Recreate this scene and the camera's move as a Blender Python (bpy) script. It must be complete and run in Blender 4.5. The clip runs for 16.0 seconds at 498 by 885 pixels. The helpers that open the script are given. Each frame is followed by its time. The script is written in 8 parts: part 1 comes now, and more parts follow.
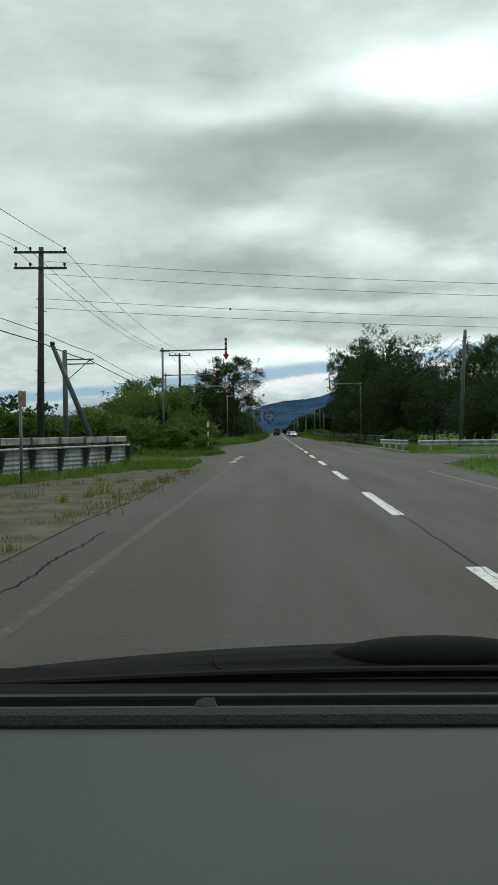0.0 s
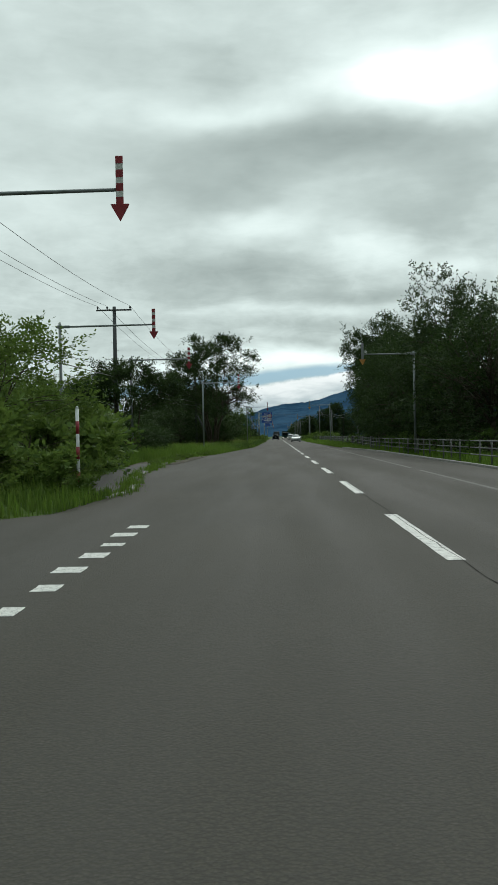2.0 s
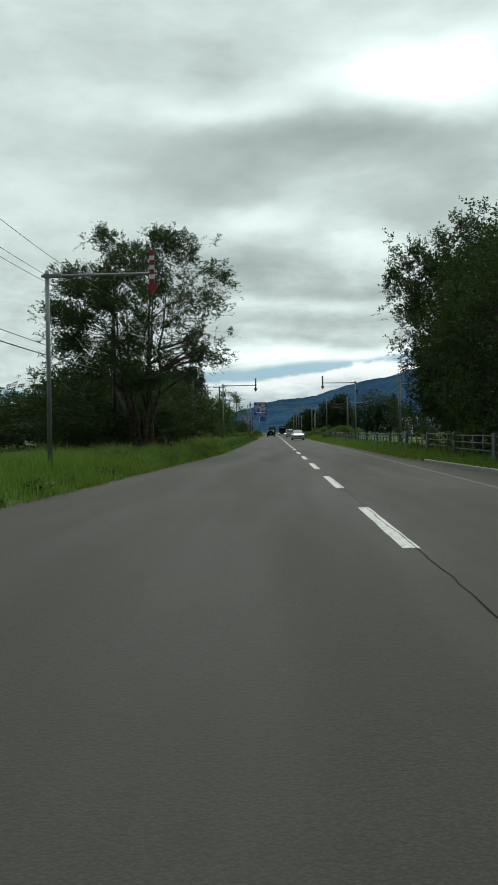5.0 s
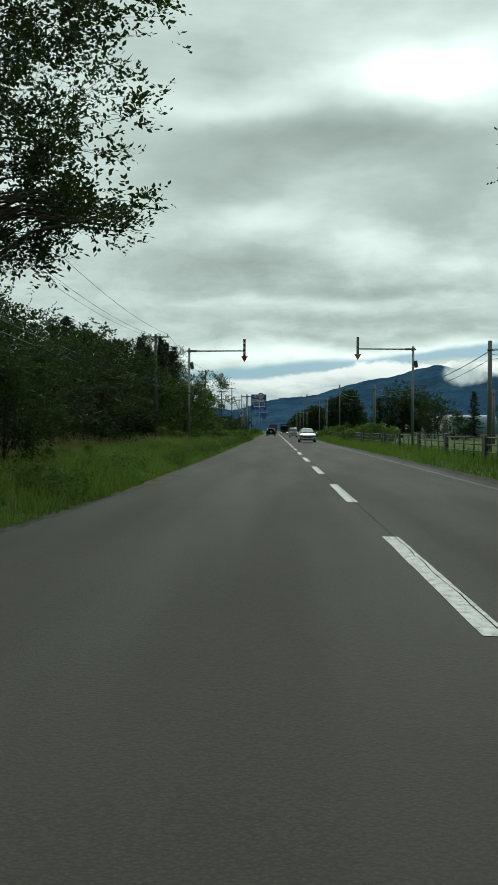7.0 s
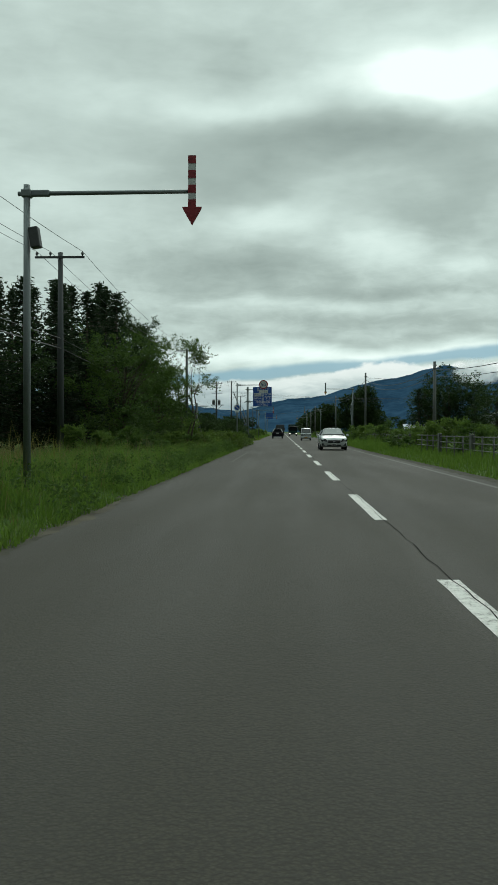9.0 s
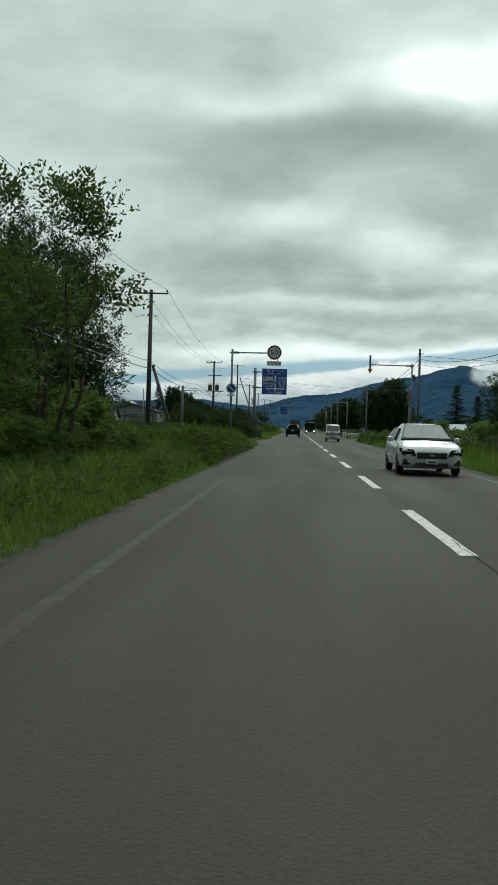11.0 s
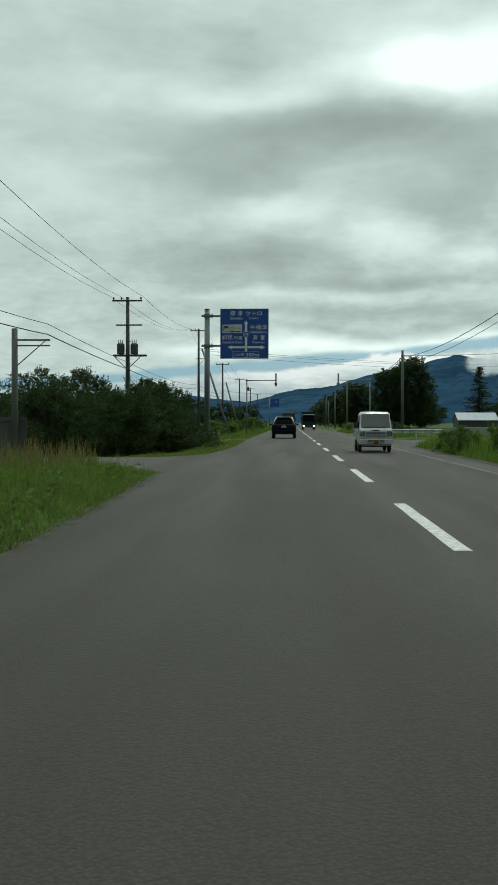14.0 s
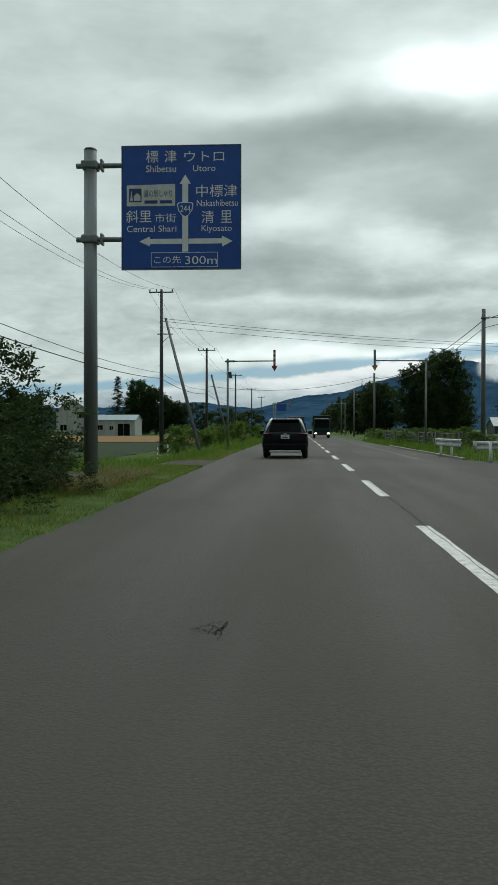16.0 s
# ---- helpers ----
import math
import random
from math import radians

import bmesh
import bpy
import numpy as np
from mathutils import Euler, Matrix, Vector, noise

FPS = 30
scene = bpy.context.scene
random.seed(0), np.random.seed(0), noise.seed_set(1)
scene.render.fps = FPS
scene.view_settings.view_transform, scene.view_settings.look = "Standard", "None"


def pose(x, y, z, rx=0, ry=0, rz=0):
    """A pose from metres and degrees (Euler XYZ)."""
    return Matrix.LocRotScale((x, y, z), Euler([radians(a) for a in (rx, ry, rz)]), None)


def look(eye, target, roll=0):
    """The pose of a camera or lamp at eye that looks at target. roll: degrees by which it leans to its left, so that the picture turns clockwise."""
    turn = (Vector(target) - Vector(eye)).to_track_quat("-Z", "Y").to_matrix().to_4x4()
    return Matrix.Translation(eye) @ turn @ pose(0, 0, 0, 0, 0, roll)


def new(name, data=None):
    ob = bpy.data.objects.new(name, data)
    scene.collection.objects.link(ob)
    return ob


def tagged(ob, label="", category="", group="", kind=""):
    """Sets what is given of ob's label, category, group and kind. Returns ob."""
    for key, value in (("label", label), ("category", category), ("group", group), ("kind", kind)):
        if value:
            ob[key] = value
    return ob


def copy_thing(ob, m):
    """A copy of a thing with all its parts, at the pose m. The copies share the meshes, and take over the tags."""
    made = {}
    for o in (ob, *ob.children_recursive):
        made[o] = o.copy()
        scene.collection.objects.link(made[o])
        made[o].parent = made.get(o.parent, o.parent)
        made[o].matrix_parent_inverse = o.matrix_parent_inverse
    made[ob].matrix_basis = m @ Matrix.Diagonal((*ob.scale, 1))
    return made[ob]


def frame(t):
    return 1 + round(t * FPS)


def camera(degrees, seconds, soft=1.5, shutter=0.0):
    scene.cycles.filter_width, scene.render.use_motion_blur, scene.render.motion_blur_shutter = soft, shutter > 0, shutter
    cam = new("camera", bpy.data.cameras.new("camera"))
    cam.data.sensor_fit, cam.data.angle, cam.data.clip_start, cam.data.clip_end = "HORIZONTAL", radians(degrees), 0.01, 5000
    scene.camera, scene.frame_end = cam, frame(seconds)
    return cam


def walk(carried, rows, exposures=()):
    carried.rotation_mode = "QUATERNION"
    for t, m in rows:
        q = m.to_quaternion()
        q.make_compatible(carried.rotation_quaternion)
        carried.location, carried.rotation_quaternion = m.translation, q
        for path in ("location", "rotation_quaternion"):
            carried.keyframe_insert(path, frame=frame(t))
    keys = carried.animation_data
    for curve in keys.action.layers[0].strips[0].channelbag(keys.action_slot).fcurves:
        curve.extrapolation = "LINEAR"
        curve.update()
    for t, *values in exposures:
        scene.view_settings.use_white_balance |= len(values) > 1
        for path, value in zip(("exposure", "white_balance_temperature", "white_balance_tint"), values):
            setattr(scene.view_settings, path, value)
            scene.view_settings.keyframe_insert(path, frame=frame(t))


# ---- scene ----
cam = camera(31.0, 16.0, soft=1.6)
EYE = 1.22
# seconds, x, y, yaw, pitch, roll
PATH = [
    (0, 0.05, -0.40, 1.82, -0.60, -0.81),
    (0.5, 0.10, 7.82, 1.67, -0.59, -1.18),
    (1, 0.14, 16.95, 1.53, -0.54, -0.87),
    (1.5, 0.11, 25.54, 1.70, -0.39, -1.21),
    (2, 0.10, 34.01, 1.79, -0.37, -1.18),
    (2.5, 0.18, 42.34, 1.89, -0.36, -1.28),
    (3, 0.28, 50.49, 1.77, -0.44, -1.51),
    (3.5, 0.35, 58.27, 1.59, -0.55, -0.79),
    (4, 0.38, 66.49, 1.57, -0.59, -0.88),
    (6.3, 0.39, 105.45, 1.74, -0.73, -0.38),
    (7, 0.46, 117.27, 1.64, -0.78, 0.23),
    (7.5, 0.49, 125.44, 1.67, -0.79, -0.06),
    (8, 0.44, 133.44, 1.56, -0.82, 0.13),
    (8.5, 0.46, 141.75, 1.74, -0.89, 0.14),
    (9, 0.42, 150.20, 2.10, -0.71, 0.15),
    (9.2, 0.38, 153.61, 2.32, -0.55, 0.16),
    (11.3, 0.01, 188.69, 2.96, -1.03, 1.77),
    (12, 0.00, 200.51, 2.97, -1.00, 1.36),
    (12.5, 0.02, 208.71, 3.07, -1.01, 0.77),
    (13, 0.03, 217.19, 2.93, -1.07, 0.69),
    (13.5, 0.07, 225.65, 2.79, -1.15, 0.26),
    (14, 0.14, 234.02, 2.61, -1.27, 0.11),
    (14.5, 0.27, 241.95, 2.67, -1.13, -0.53),
    (15, 0.31, 250.28, 2.98, -1.04, -0.12),
    (15.5, 0.25, 258.13, 3.10, -0.85, -0.04),
    (16, 0.23, 266.23, 3.17, -0.86, 0.07),
]


def row_pose(x, y, yaw, pitch, roll):
    a, b = radians(yaw), radians(pitch)
    way = Vector((-math.sin(a) * math.cos(b), math.cos(a) * math.cos(b), math.sin(b)))
    eye = Vector((x, y, EYE))
    return look(eye, eye + 2 * way, roll)


# the phone warms and cools its picture on the way: seconds, stops, kelvin, tint
TINTS = ((0.0, 0.08, 6500, 16.0), (4.0, 0.14, 6500, 16.0), (6.5, 0.10, 6500, 15.0), (7.0, 0.04, 6500, 10.0), (7.5, -0.02, 6500, 5.0), (8.5, -0.06, 6500, 8.0), (9.2, -0.06, 6500, 9.0), (11.5, -0.04, 6500, 14.0), (12.5, -0.06, 6500, 6.0), (13.0, -0.06, 6500, 7.0), (15.0, -0.03, 6500, 13.0), (16.0, -0.03, 6500, 16.0))
walk(cam, [(t, row_pose(*rest)) for t, *rest in PATH], TINTS)

# ---- sky and sun: broken overcast, the sun behind cloud ahead to the right ----
SUN_AZ, SUN_EL = radians(10.0), radians(24.0)
world = bpy.data.worlds.new("overcast_sky")
scene.world = world
world.use_nodes = True
wt = world.node_tree
wt.nodes.clear()


class Nodes:
    """Small helper that strings shader nodes together."""

    def __init__(self, tree):
        self.t = tree

    def put(self, sock, v):
        if isinstance(v, bpy.types.NodeSocket):
            self.t.links.new(v, sock)
        else:
            sock.default_value = v

    def math(self, op, a, b=0.0, c=0.0, clamp=False):
        n = self.t.nodes.new("ShaderNodeMath")
        n.operation, n.use_clamp = op, clamp
        for s, v in zip(n.inputs, (a, b, c)):
            self.put(s, v)
        return n.outputs[0]

    def add(self, *vs):
        out = vs[0]
        for v in vs[1:]:
            out = self.math("ADD", out, v)
        return out

    def mul(self, a, b):
        return self.math("MULTIPLY", a, b)

    def sub(self, a, b):
        return self.math("SUBTRACT", a, b)

    def noise(self, vec, scale, detail=4.0, rough=0.55, dist=0.0):
        n = self.t.nodes.new("ShaderNodeTexNoise")
        if vec is not None:
            self.put(n.inputs["Vector"], vec)
        n.inputs["Scale"].default_value = scale
        n.inputs["Detail"].default_value = detail
        n.inputs["Roughness"].default_value = rough
        n.inputs["Distortion"].default_value = dist
        return n.outputs["Fac"]

    def step(self, v, lo, hi, a=0.0, b=1.0):
        n = self.t.nodes.new("ShaderNodeMapRange")
        n.interpolation_type = "SMOOTHSTEP"
        for s, q in zip(n.inputs, (v, lo, hi, a, b)):
            self.put(s, q)
        return n.outputs[0]

    def mix(self, fac, a, b, blend="MIX"):
        n = self.t.nodes.new("ShaderNodeMix")
        n.data_type, n.blend_type = "RGBA", blend
        self.put(n.inputs[0], fac)
        for s, v in ((n.inputs[6], a), (n.inputs[7], b)):
            if not isinstance(v, bpy.types.NodeSocket) and len(v) == 3:
                v = (*v, 1.0)
            self.put(s, v)
        return n.outputs[2]

    def ramp(self, fac, stops):
        n = self.t.nodes.new("ShaderNodeValToRGB")
        self.put(n.inputs[0], fac)
        el = n.color_ramp.elements
        while len(el) < len(stops):
            el.new(0.5)
        for e, (p, c) in zip(el, stops):
            e.position, e.color = p, (*c, 1.0)
        return n.outputs[0]

    def vec(self, x, y, z):
        n = self.t.nodes.new("ShaderNodeCombineXYZ")
        for s, v in zip(n.inputs, (x, y, z)):
            self.put(s, v)
        return n.outputs[0]


W = Nodes(wt)
sep = wt.nodes.new("ShaderNodeSeparateXYZ")
wt.links.new(wt.nodes.new("ShaderNodeTexCoord").outputs["Generated"], sep.inputs[0])
dx, dy, dz = sep.outputs
az = W.math("ARCTAN2", dx, dy)
el = W.math("ARCSINE", dz)
flat = W.vec(W.mul(az, 1.0), W.mul(el, 2.4), 0.0)
n_big = W.noise(flat, 6.0, 4.0, 0.5, 0.2)
n_mid = W.noise(flat, 13.0, 4.0, 0.5, 0.2)
n_fine = W.noise(W.vec(az, W.math("POWER", W.math("MAXIMUM", el, 0.001), 0.6), 1.3), 24.0, 5.0, 0.55, 0.4)
n_warp = W.noise(W.vec(W.mul(az, 1.0), W.mul(el, 2.0), 3.7), 7.0, 3.0, 0.5)
wel = W.add(el, W.mul(W.sub(n_warp, 0.5), 0.045))
waz = W.add(az, W.mul(W.sub(n_big, 0.5), 0.14))


def puff(a0, e0, ra, re, amount):
    """A soft lens of brighter or darker cloud at an azimuth and elevation."""
    u = W.math("DIVIDE", W.sub(waz, a0), ra)
    v = W.math("DIVIDE", W.sub(wel, e0), re)
    q = W.add(W.mul(u, u), W.mul(v, v))
    return W.mul(W.math("EXPONENT", W.mul(q, -1.0)), amount)


PUFFS = (
    (0.172, 0.370, 0.062, 0.028, 0.5), (0.18, 0.374, 0.135, 0.050, 0.20), (-0.053, 0.344, 0.082, 0.015, 0.15), (0.042, 0.368, 0.075, 0.022, 0.08),
    (0.11, 0.315, 0.141, 0.028, -0.22), (-0.059, 0.303, 0.119, 0.028, -0.11), (-0.071, 0.263, 0.082, 0.021, -0.13), (0.212, 0.265, 0.065, 0.04, -0.09),
    (-0.208, 0.349, 0.092, 0.016, 0.06), (-0.103, 0.388, 0.094, 0.027, -0.05), (-0.015, 0.232, 0.069, 0.013, 0.16), (0.104, 0.202, 0.043, 0.018, 0.2),
    (0.182, 0.229, 0.066, 0.024, -0.09), (-0.046, 0.182, 0.107, 0.022, -0.16), (0.206, 0.186, 0.041, 0.011, 0.14), (0.116, 0.155, 0.159, 0.009, -0.13),
    (-0.165, 0.154, 0.074, 0.024, -0.03), (0.054, 0.12, 0.187, 0.008, -0.08), (-0.021, 0.14, 0.094, 0.006, 0.08), (0.13, 0.086, 0.153, 0.010, 0.30),
    (-0.059, 0.080, 0.10, 0.010, 0.20), (-0.245, 0.255, 0.085, 0.041, 0.05), (0.029, 0.103, 0.156, 0.004, -0.06),
)
n_rag = W.noise(W.vec(W.mul(az, 1.0), W.mul(el, 3.6), 8.2), 26.0, 6.0, 0.62, 0.8)
tone = W.add(0.60, W.mul(W.sub(n_big, 0.5), 0.12), W.mul(W.sub(n_mid, 0.5), 0.15), W.mul(W.sub(n_fine, 0.5), W.step(el, 0.14, 0.28, 0.18, 0.03)), W.mul(W.sub(n_rag, 0.5), W.step(el, 0.10, 0.28, 0.18, 0.05)), *[puff(*p) for p in PUFFS])
cloud = W.ramp(tone, [(0.12, (0.170, 0.220, 0.205)), (0.34, (0.272, 0.345, 0.322)), (0.52, (0.428, 0.530, 0.495)), (0.72, (0.69, 0.84, 0.79)), (0.95, (0.98, 1.14, 1.08))])
# overhead the layer is thinner and brighter
lift = W.add(W.step(el, 0.50, 1.1, 0.0, 1.45), 1.0)
# and away from the hidden sun it is duller
lift = W.mul(lift, W.step(W.add(W.math("COSINE", W.sub(az, SUN_AZ)), W.mul(el, 0.5)), -0.6, 0.7, 0.40, 1.0))
sky = wt.nodes.new("ShaderNodeTexSky")
sky.sky_type, sky.sun_disc = "NISHITA", False
sky.sun_elevation, sky.sun_rotation = SUN_EL, SUN_AZ
sky.air_density, sky.dust_density, sky.ozone_density = 1.0, 0.6, 2.0
blue = W.mix(0.75, W.mix(1.0, sky.outputs[0], (0.040, 0.045, 0.050), "MULTIPLY"), (0.16, 0.41, 0.56))
# a clear slot low over the hills, with a white bank beneath it
soft_el = W.add(el, W.mul(W.sub(n_mid, 0.5), 0.012), W.mul(W.sub(n_warp, 0.5), 0.010))
slot_lo = W.add(0.059, W.mul(az, 0.085))
slot_hi = W.add(0.069, W.mul(az, 0.085))
slot = W.mul(W.step(soft_el, W.sub(slot_lo, 0.002), W.add(slot_lo, 0.004)), W.sub(1.0, W.step(soft_el, slot_hi, W.add(slot_hi, 0.007))))
heap = W.add(W.mul(W.math("EXPONENT", W.mul(W.math("POWER", W.math("DIVIDE", W.sub(az, 0.105), 0.045), 2.0), -1.0)), 0.009), W.mul(W.sub(W.noise(W.vec(az, W.mul(el, 1.5), 2.0), 30.0, 5.0, 0.55), 0.5), 0.022))
bank_f = W.sub(1.0, W.step(W.sub(el, heap), W.sub(slot_lo, 0.003), W.add(slot_lo, 0.002)))
bank = W.ramp(W.add(W.mul(W.sub(n_mid, 0.5), 0.7), W.mul(W.sub(n_rag, 0.5), 0.35), W.mul(W.sub(el, W.mul(heap, 0.6)), 13.5)), [(0.25, (0.27, 0.37, 0.395)), (0.50, (0.46, 0.57, 0.57)), (0.72, (0.76, 0.86, 0.83)), (0.95, (0.87, 0.95, 0.92))])
col = W.mix(W.mul(slot, 0.9), cloud, blue)
col = W.mix(bank_f, col, bank)
low = W.step(el, -0.02, 0.0)
col = W.mix(low, (0.10, 0.11, 0.10), col)
bg = wt.nodes.new("ShaderNodeBackground")
wt.links.new(W.mix(1.0, col, W.vec(lift, lift, lift), "MULTIPLY"), bg.inputs[0])
bg.inputs[1].default_value = 1.0
wt.links.new(bg.outputs[0], wt.nodes.new("ShaderNodeOutputWorld").inputs[0])

sun = new("sun", bpy.data.lights.new("sun", "SUN"))
sun.data.energy, sun.data.angle, sun.data.color = 0.7, radians(25), (1.0, 0.97, 0.92)
sun.matrix_world = look((0, 0, 50), (-math.sin(SUN_AZ), -math.cos(SUN_AZ), 50 - math.tan(radians(40))))

# ---- materials ----


def material(name, build, metal=0.0, rough=0.7, spec=0.5):
    m = bpy.data.materials.new(name)
    m.use_nodes = True
    t = m.node_tree
    p = t.nodes["Principled BSDF"]
    p.inputs["Metallic"].default_value = metal
    p.inputs["Roughness"].default_value = rough
    p.inputs["Specular IOR Level"].default_value = spec
    n = Nodes(t)
    obj = t.nodes.new("ShaderNodeTexCoord").outputs["Object"]
    geo = t.nodes.new("ShaderNodeNewGeometry")
    build(n, p, obj, geo)
    return m


def bump(n, p, height, strength=0.3, distance=0.02):
    b = n.t.nodes.new("ShaderNodeBump")
    b.inputs["Strength"].default_value, b.inputs["Distance"].default_value = strength, distance
    n.put(b.inputs["Height"], height)
    n.put(p.inputs["Normal"], b.outputs[0])


def worn(name, c1, c2, scale=3.0, rough=0.6, metal=0.0, fine=60.0, bumpy=0.15, spec=0.5, streak=False):
    """Two tones of a weathered surface at two scales."""

    def build(n, p, obj, geo):
        v = obj
        if streak:
            s = n.t.nodes.new("ShaderNodeMapping")
            s.inputs["Scale"].default_value = (1, 1, 0.12)
            n.put(s.inputs["Vector"], obj)
            v = s.outputs[0]
        a, b = n.noise(v, scale, 5, 0.6), n.noise(obj, fine, 3, 0.6)
        f = n.step(n.add(n.mul(a, 0.75), n.mul(b, 0.25)), 0.36, 0.66)
        n.put(p.inputs["Base Color"], n.mix(f, c1, c2))
        n.put(p.inputs["Roughness"], n.step(a, 0.3, 0.7, rough - 0.08, min(1, rough + 0.1)))
        if bumpy:
            bump(n, p, b, bumpy, 0.004)

    return material(name, build, metal, rough, spec)


def asphalt_build(n, p, obj, geo):
    s = n.t.nodes.new("ShaderNodeSeparateXYZ")
    n.put(s.inputs[0], obj)
    long = n.vec(n.mul(s.outputs[0], 1.0), n.mul(s.outputs[1], 0.07), 0.0)
    tracks = n.noise(long, 0.9, 4, 0.55)
    blot = n.noise(obj, 0.35, 5, 0.6)
    grit = n.noise(obj, 85.0, 3, 0.75)
    stone = n.t.nodes.new("ShaderNodeTexVoronoi")
    stone.inputs["Scale"].default_value = 52.0
    n.put(stone.inputs["Vector"], obj)
    wide = n.noise(n.vec(n.mul(s.outputs[0], 0.5), n.mul(s.outputs[1], 0.18), 4.0), 0.8, 4, 0.6)
    f = n.add(n.mul(tracks, 0.35), n.mul(blot, 0.25), n.mul(wide, 0.25), n.mul(grit, 0.15))
    c = n.mix(n.step(f, 0.34, 0.66), (0.0372, 0.0342, 0.0258), (0.0550, 0.0500, 0.0380))
    c = n.mix(n.mul(n.step(grit, 0.53, 0.72), 0.62), c, (0.088, 0.082, 0.069))
    c = n.mix(n.mul(n.step(stone.outputs["Distance"], 0.35, 0.6), 0.35), c, (0.018, 0.018, 0.017))
    n.put(p.inputs["Base Color"], c)
    n.put(p.inputs["Roughness"], n.step(tracks, 0.3, 0.7, 0.74, 0.88))
    bump(n, p, n.add(grit, n.mul(stone.outputs["Distance"], 0.8)), 0.5, 0.008)


M_ASPHALT = material("asphalt", asphalt_build, rough=0.8, spec=0.3)
M_SIDE = worn("old_asphalt", (0.036, 0.034, 0.029), (0.060, 0.057, 0.050), 0.6, 0.85, fine=40, bumpy=0.5)


def paint_build(n, p, obj, geo):
    w = n.noise(obj, 9.0, 5, 0.7)
    g = n.noise(obj, 70.0, 3, 0.7)
    f = n.step(n.add(n.mul(w, 0.55), n.mul(g, 0.45)), 0.38, 0.50)
    n.put(p.inputs["Base Color"], n.mix(f, (0.16, 0.16, 0.15), n.mix(n.step(w, 0.4, 0.8), (0.50, 0.50, 0.47), (0.66, 0.66, 0.62))))
    bump(n, p, g, 0.3, 0.004)


M_PAINT = material("road_paint", paint_build, rough=0.6)


def faded_build(n, p, obj, geo):
    w = n.noise(obj, 2.2, 5, 0.7)
    g = n.noise(obj, 60.0, 3, 0.7)
    f = n.step(n.add(n.mul(w, 0.6), n.mul(g, 0.4)), 0.38, 0.62)
    n.put(p.inputs["Base Color"], n.mix(f, (0.044, 0.041, 0.034), (0.075, 0.073, 0.065)))


M_FADED = material("worn_road_paint", faded_build, rough=0.75)


def ghost_build(n, p, obj, geo):
    w = n.noise(obj, 3.0, 5, 0.75)
    g = n.noise(obj, 40.0, 4, 0.75)
    f = n.step(n.add(n.mul(w, 0.5), n.mul(g, 0.5)), 0.50, 0.62)
    n.put(p.inputs["Base Color"], n.mix(f, (0.046, 0.0425, 0.033), (0.105, 0.102, 0.09)))


M_GHOST = material("ghost_of_paint", ghost_build, rough=0.8, spec=0.3)
M_TAR = worn("crack_filler", (0.010, 0.0095, 0.009), (0.022, 0.021, 0.019), 4.0, 0.95, bumpy=0, spec=0.05)


def ground_build(n, p, obj, geo):
    a = n.noise(obj, 0.06, 5, 0.6)
    b = n.noise(obj, 1.3, 5, 0.65)
    g = n.noise(obj, 18.0, 4, 0.7)
    green = n.mix(n.step(b, 0.35, 0.7), (0.046, 0.088, 0.018), (0.098, 0.145, 0.034))
    dry = n.mix(n.step(g, 0.35, 0.65), (0.10, 0.095, 0.045), (0.15, 0.135, 0.075))
    c = n.mix(n.step(n.add(n.mul(a, 0.5), n.mul(b, 0.5)), 0.52, 0.68, 0.0, 0.55), green, dry)
    c = n.mix(n.step(g, 0.35, 0.55, 0.55, 0.0), c, (0.02, 0.035, 0.010))
    n.put(p.inputs["Base Color"], c)
    bump(n, p, n.add(n.mul(b, 0.6), n.mul(g, 0.5)), 0.9, 0.10)


M_GROUND = material("grassy_ground", ground_build, rough=0.95, spec=0.1)
M_DIRT = worn("gravel_dirt", (0.052, 0.046, 0.034), (0.118, 0.106, 0.080), 1.2, 0.95, fine=45, bumpy=0.6, spec=0.1)
M_CRUMB = worn("crumbled_asphalt", (0.040, 0.038, 0.029), (0.085, 0.080, 0.064), 2.5, 0.95, fine=70, bumpy=0.6, spec=0.1)
M_FIELD = worn("ripe_crop", (0.17, 0.10, 0.042), (0.25, 0.155, 0.07), 0.8, 0.95, fine=8, bumpy=0.5, spec=0.1)
M_CROP = worn("green_crop", (0.012, 0.026, 0.012), (0.028, 0.050, 0.022), 0.8, 0.95, fine=8, bumpy=0.5, spec=0.1)
M_CURB = worn("kerb_concrete", (0.16, 0.155, 0.14), (0.28, 0.27, 0.25), 2.0, 0.85, bumpy=0.3)
M_POLE = worn("pole_concrete", (0.085, 0.09, 0.087), (0.14, 0.143, 0.137), 2.0, 0.8, streak=True)
M_POLE_DARK = worn("pole_weathered", (0.032, 0.037, 0.039), (0.062, 0.068, 0.070), 2.0, 0.8, streak=True)
M_PIPE = worn("fence_pipe", (0.055, 0.058, 0.054), (0.12, 0.124, 0.118), 3.0, 0.6, metal=0.2, bumpy=0.05)
M_GALV = worn("galvanised_steel", (0.125, 0.145, 0.147), (0.22, 0.25, 0.252), 3.0, 0.55, metal=0.3, bumpy=0.05, streak=True)
M_DARKSTEEL = worn("dark_steel", (0.05, 0.055, 0.055), (0.09, 0.095, 0.095), 4.0, 0.55, metal=0.4)
M_WIRE = worn("wire", (0.03, 0.032, 0.033), (0.06, 0.062, 0.062), 2.0, 0.6, bumpy=0)
M_PORC = worn("porcelain", (0.30, 0.28, 0.25), (0.45, 0.43, 0.40), 4.0, 0.3, bumpy=0)
M_RED = worn("sign_red", (0.20, 0.013, 0.020), (0.28, 0.024, 0.032), 6.0, 0.5, bumpy=0)
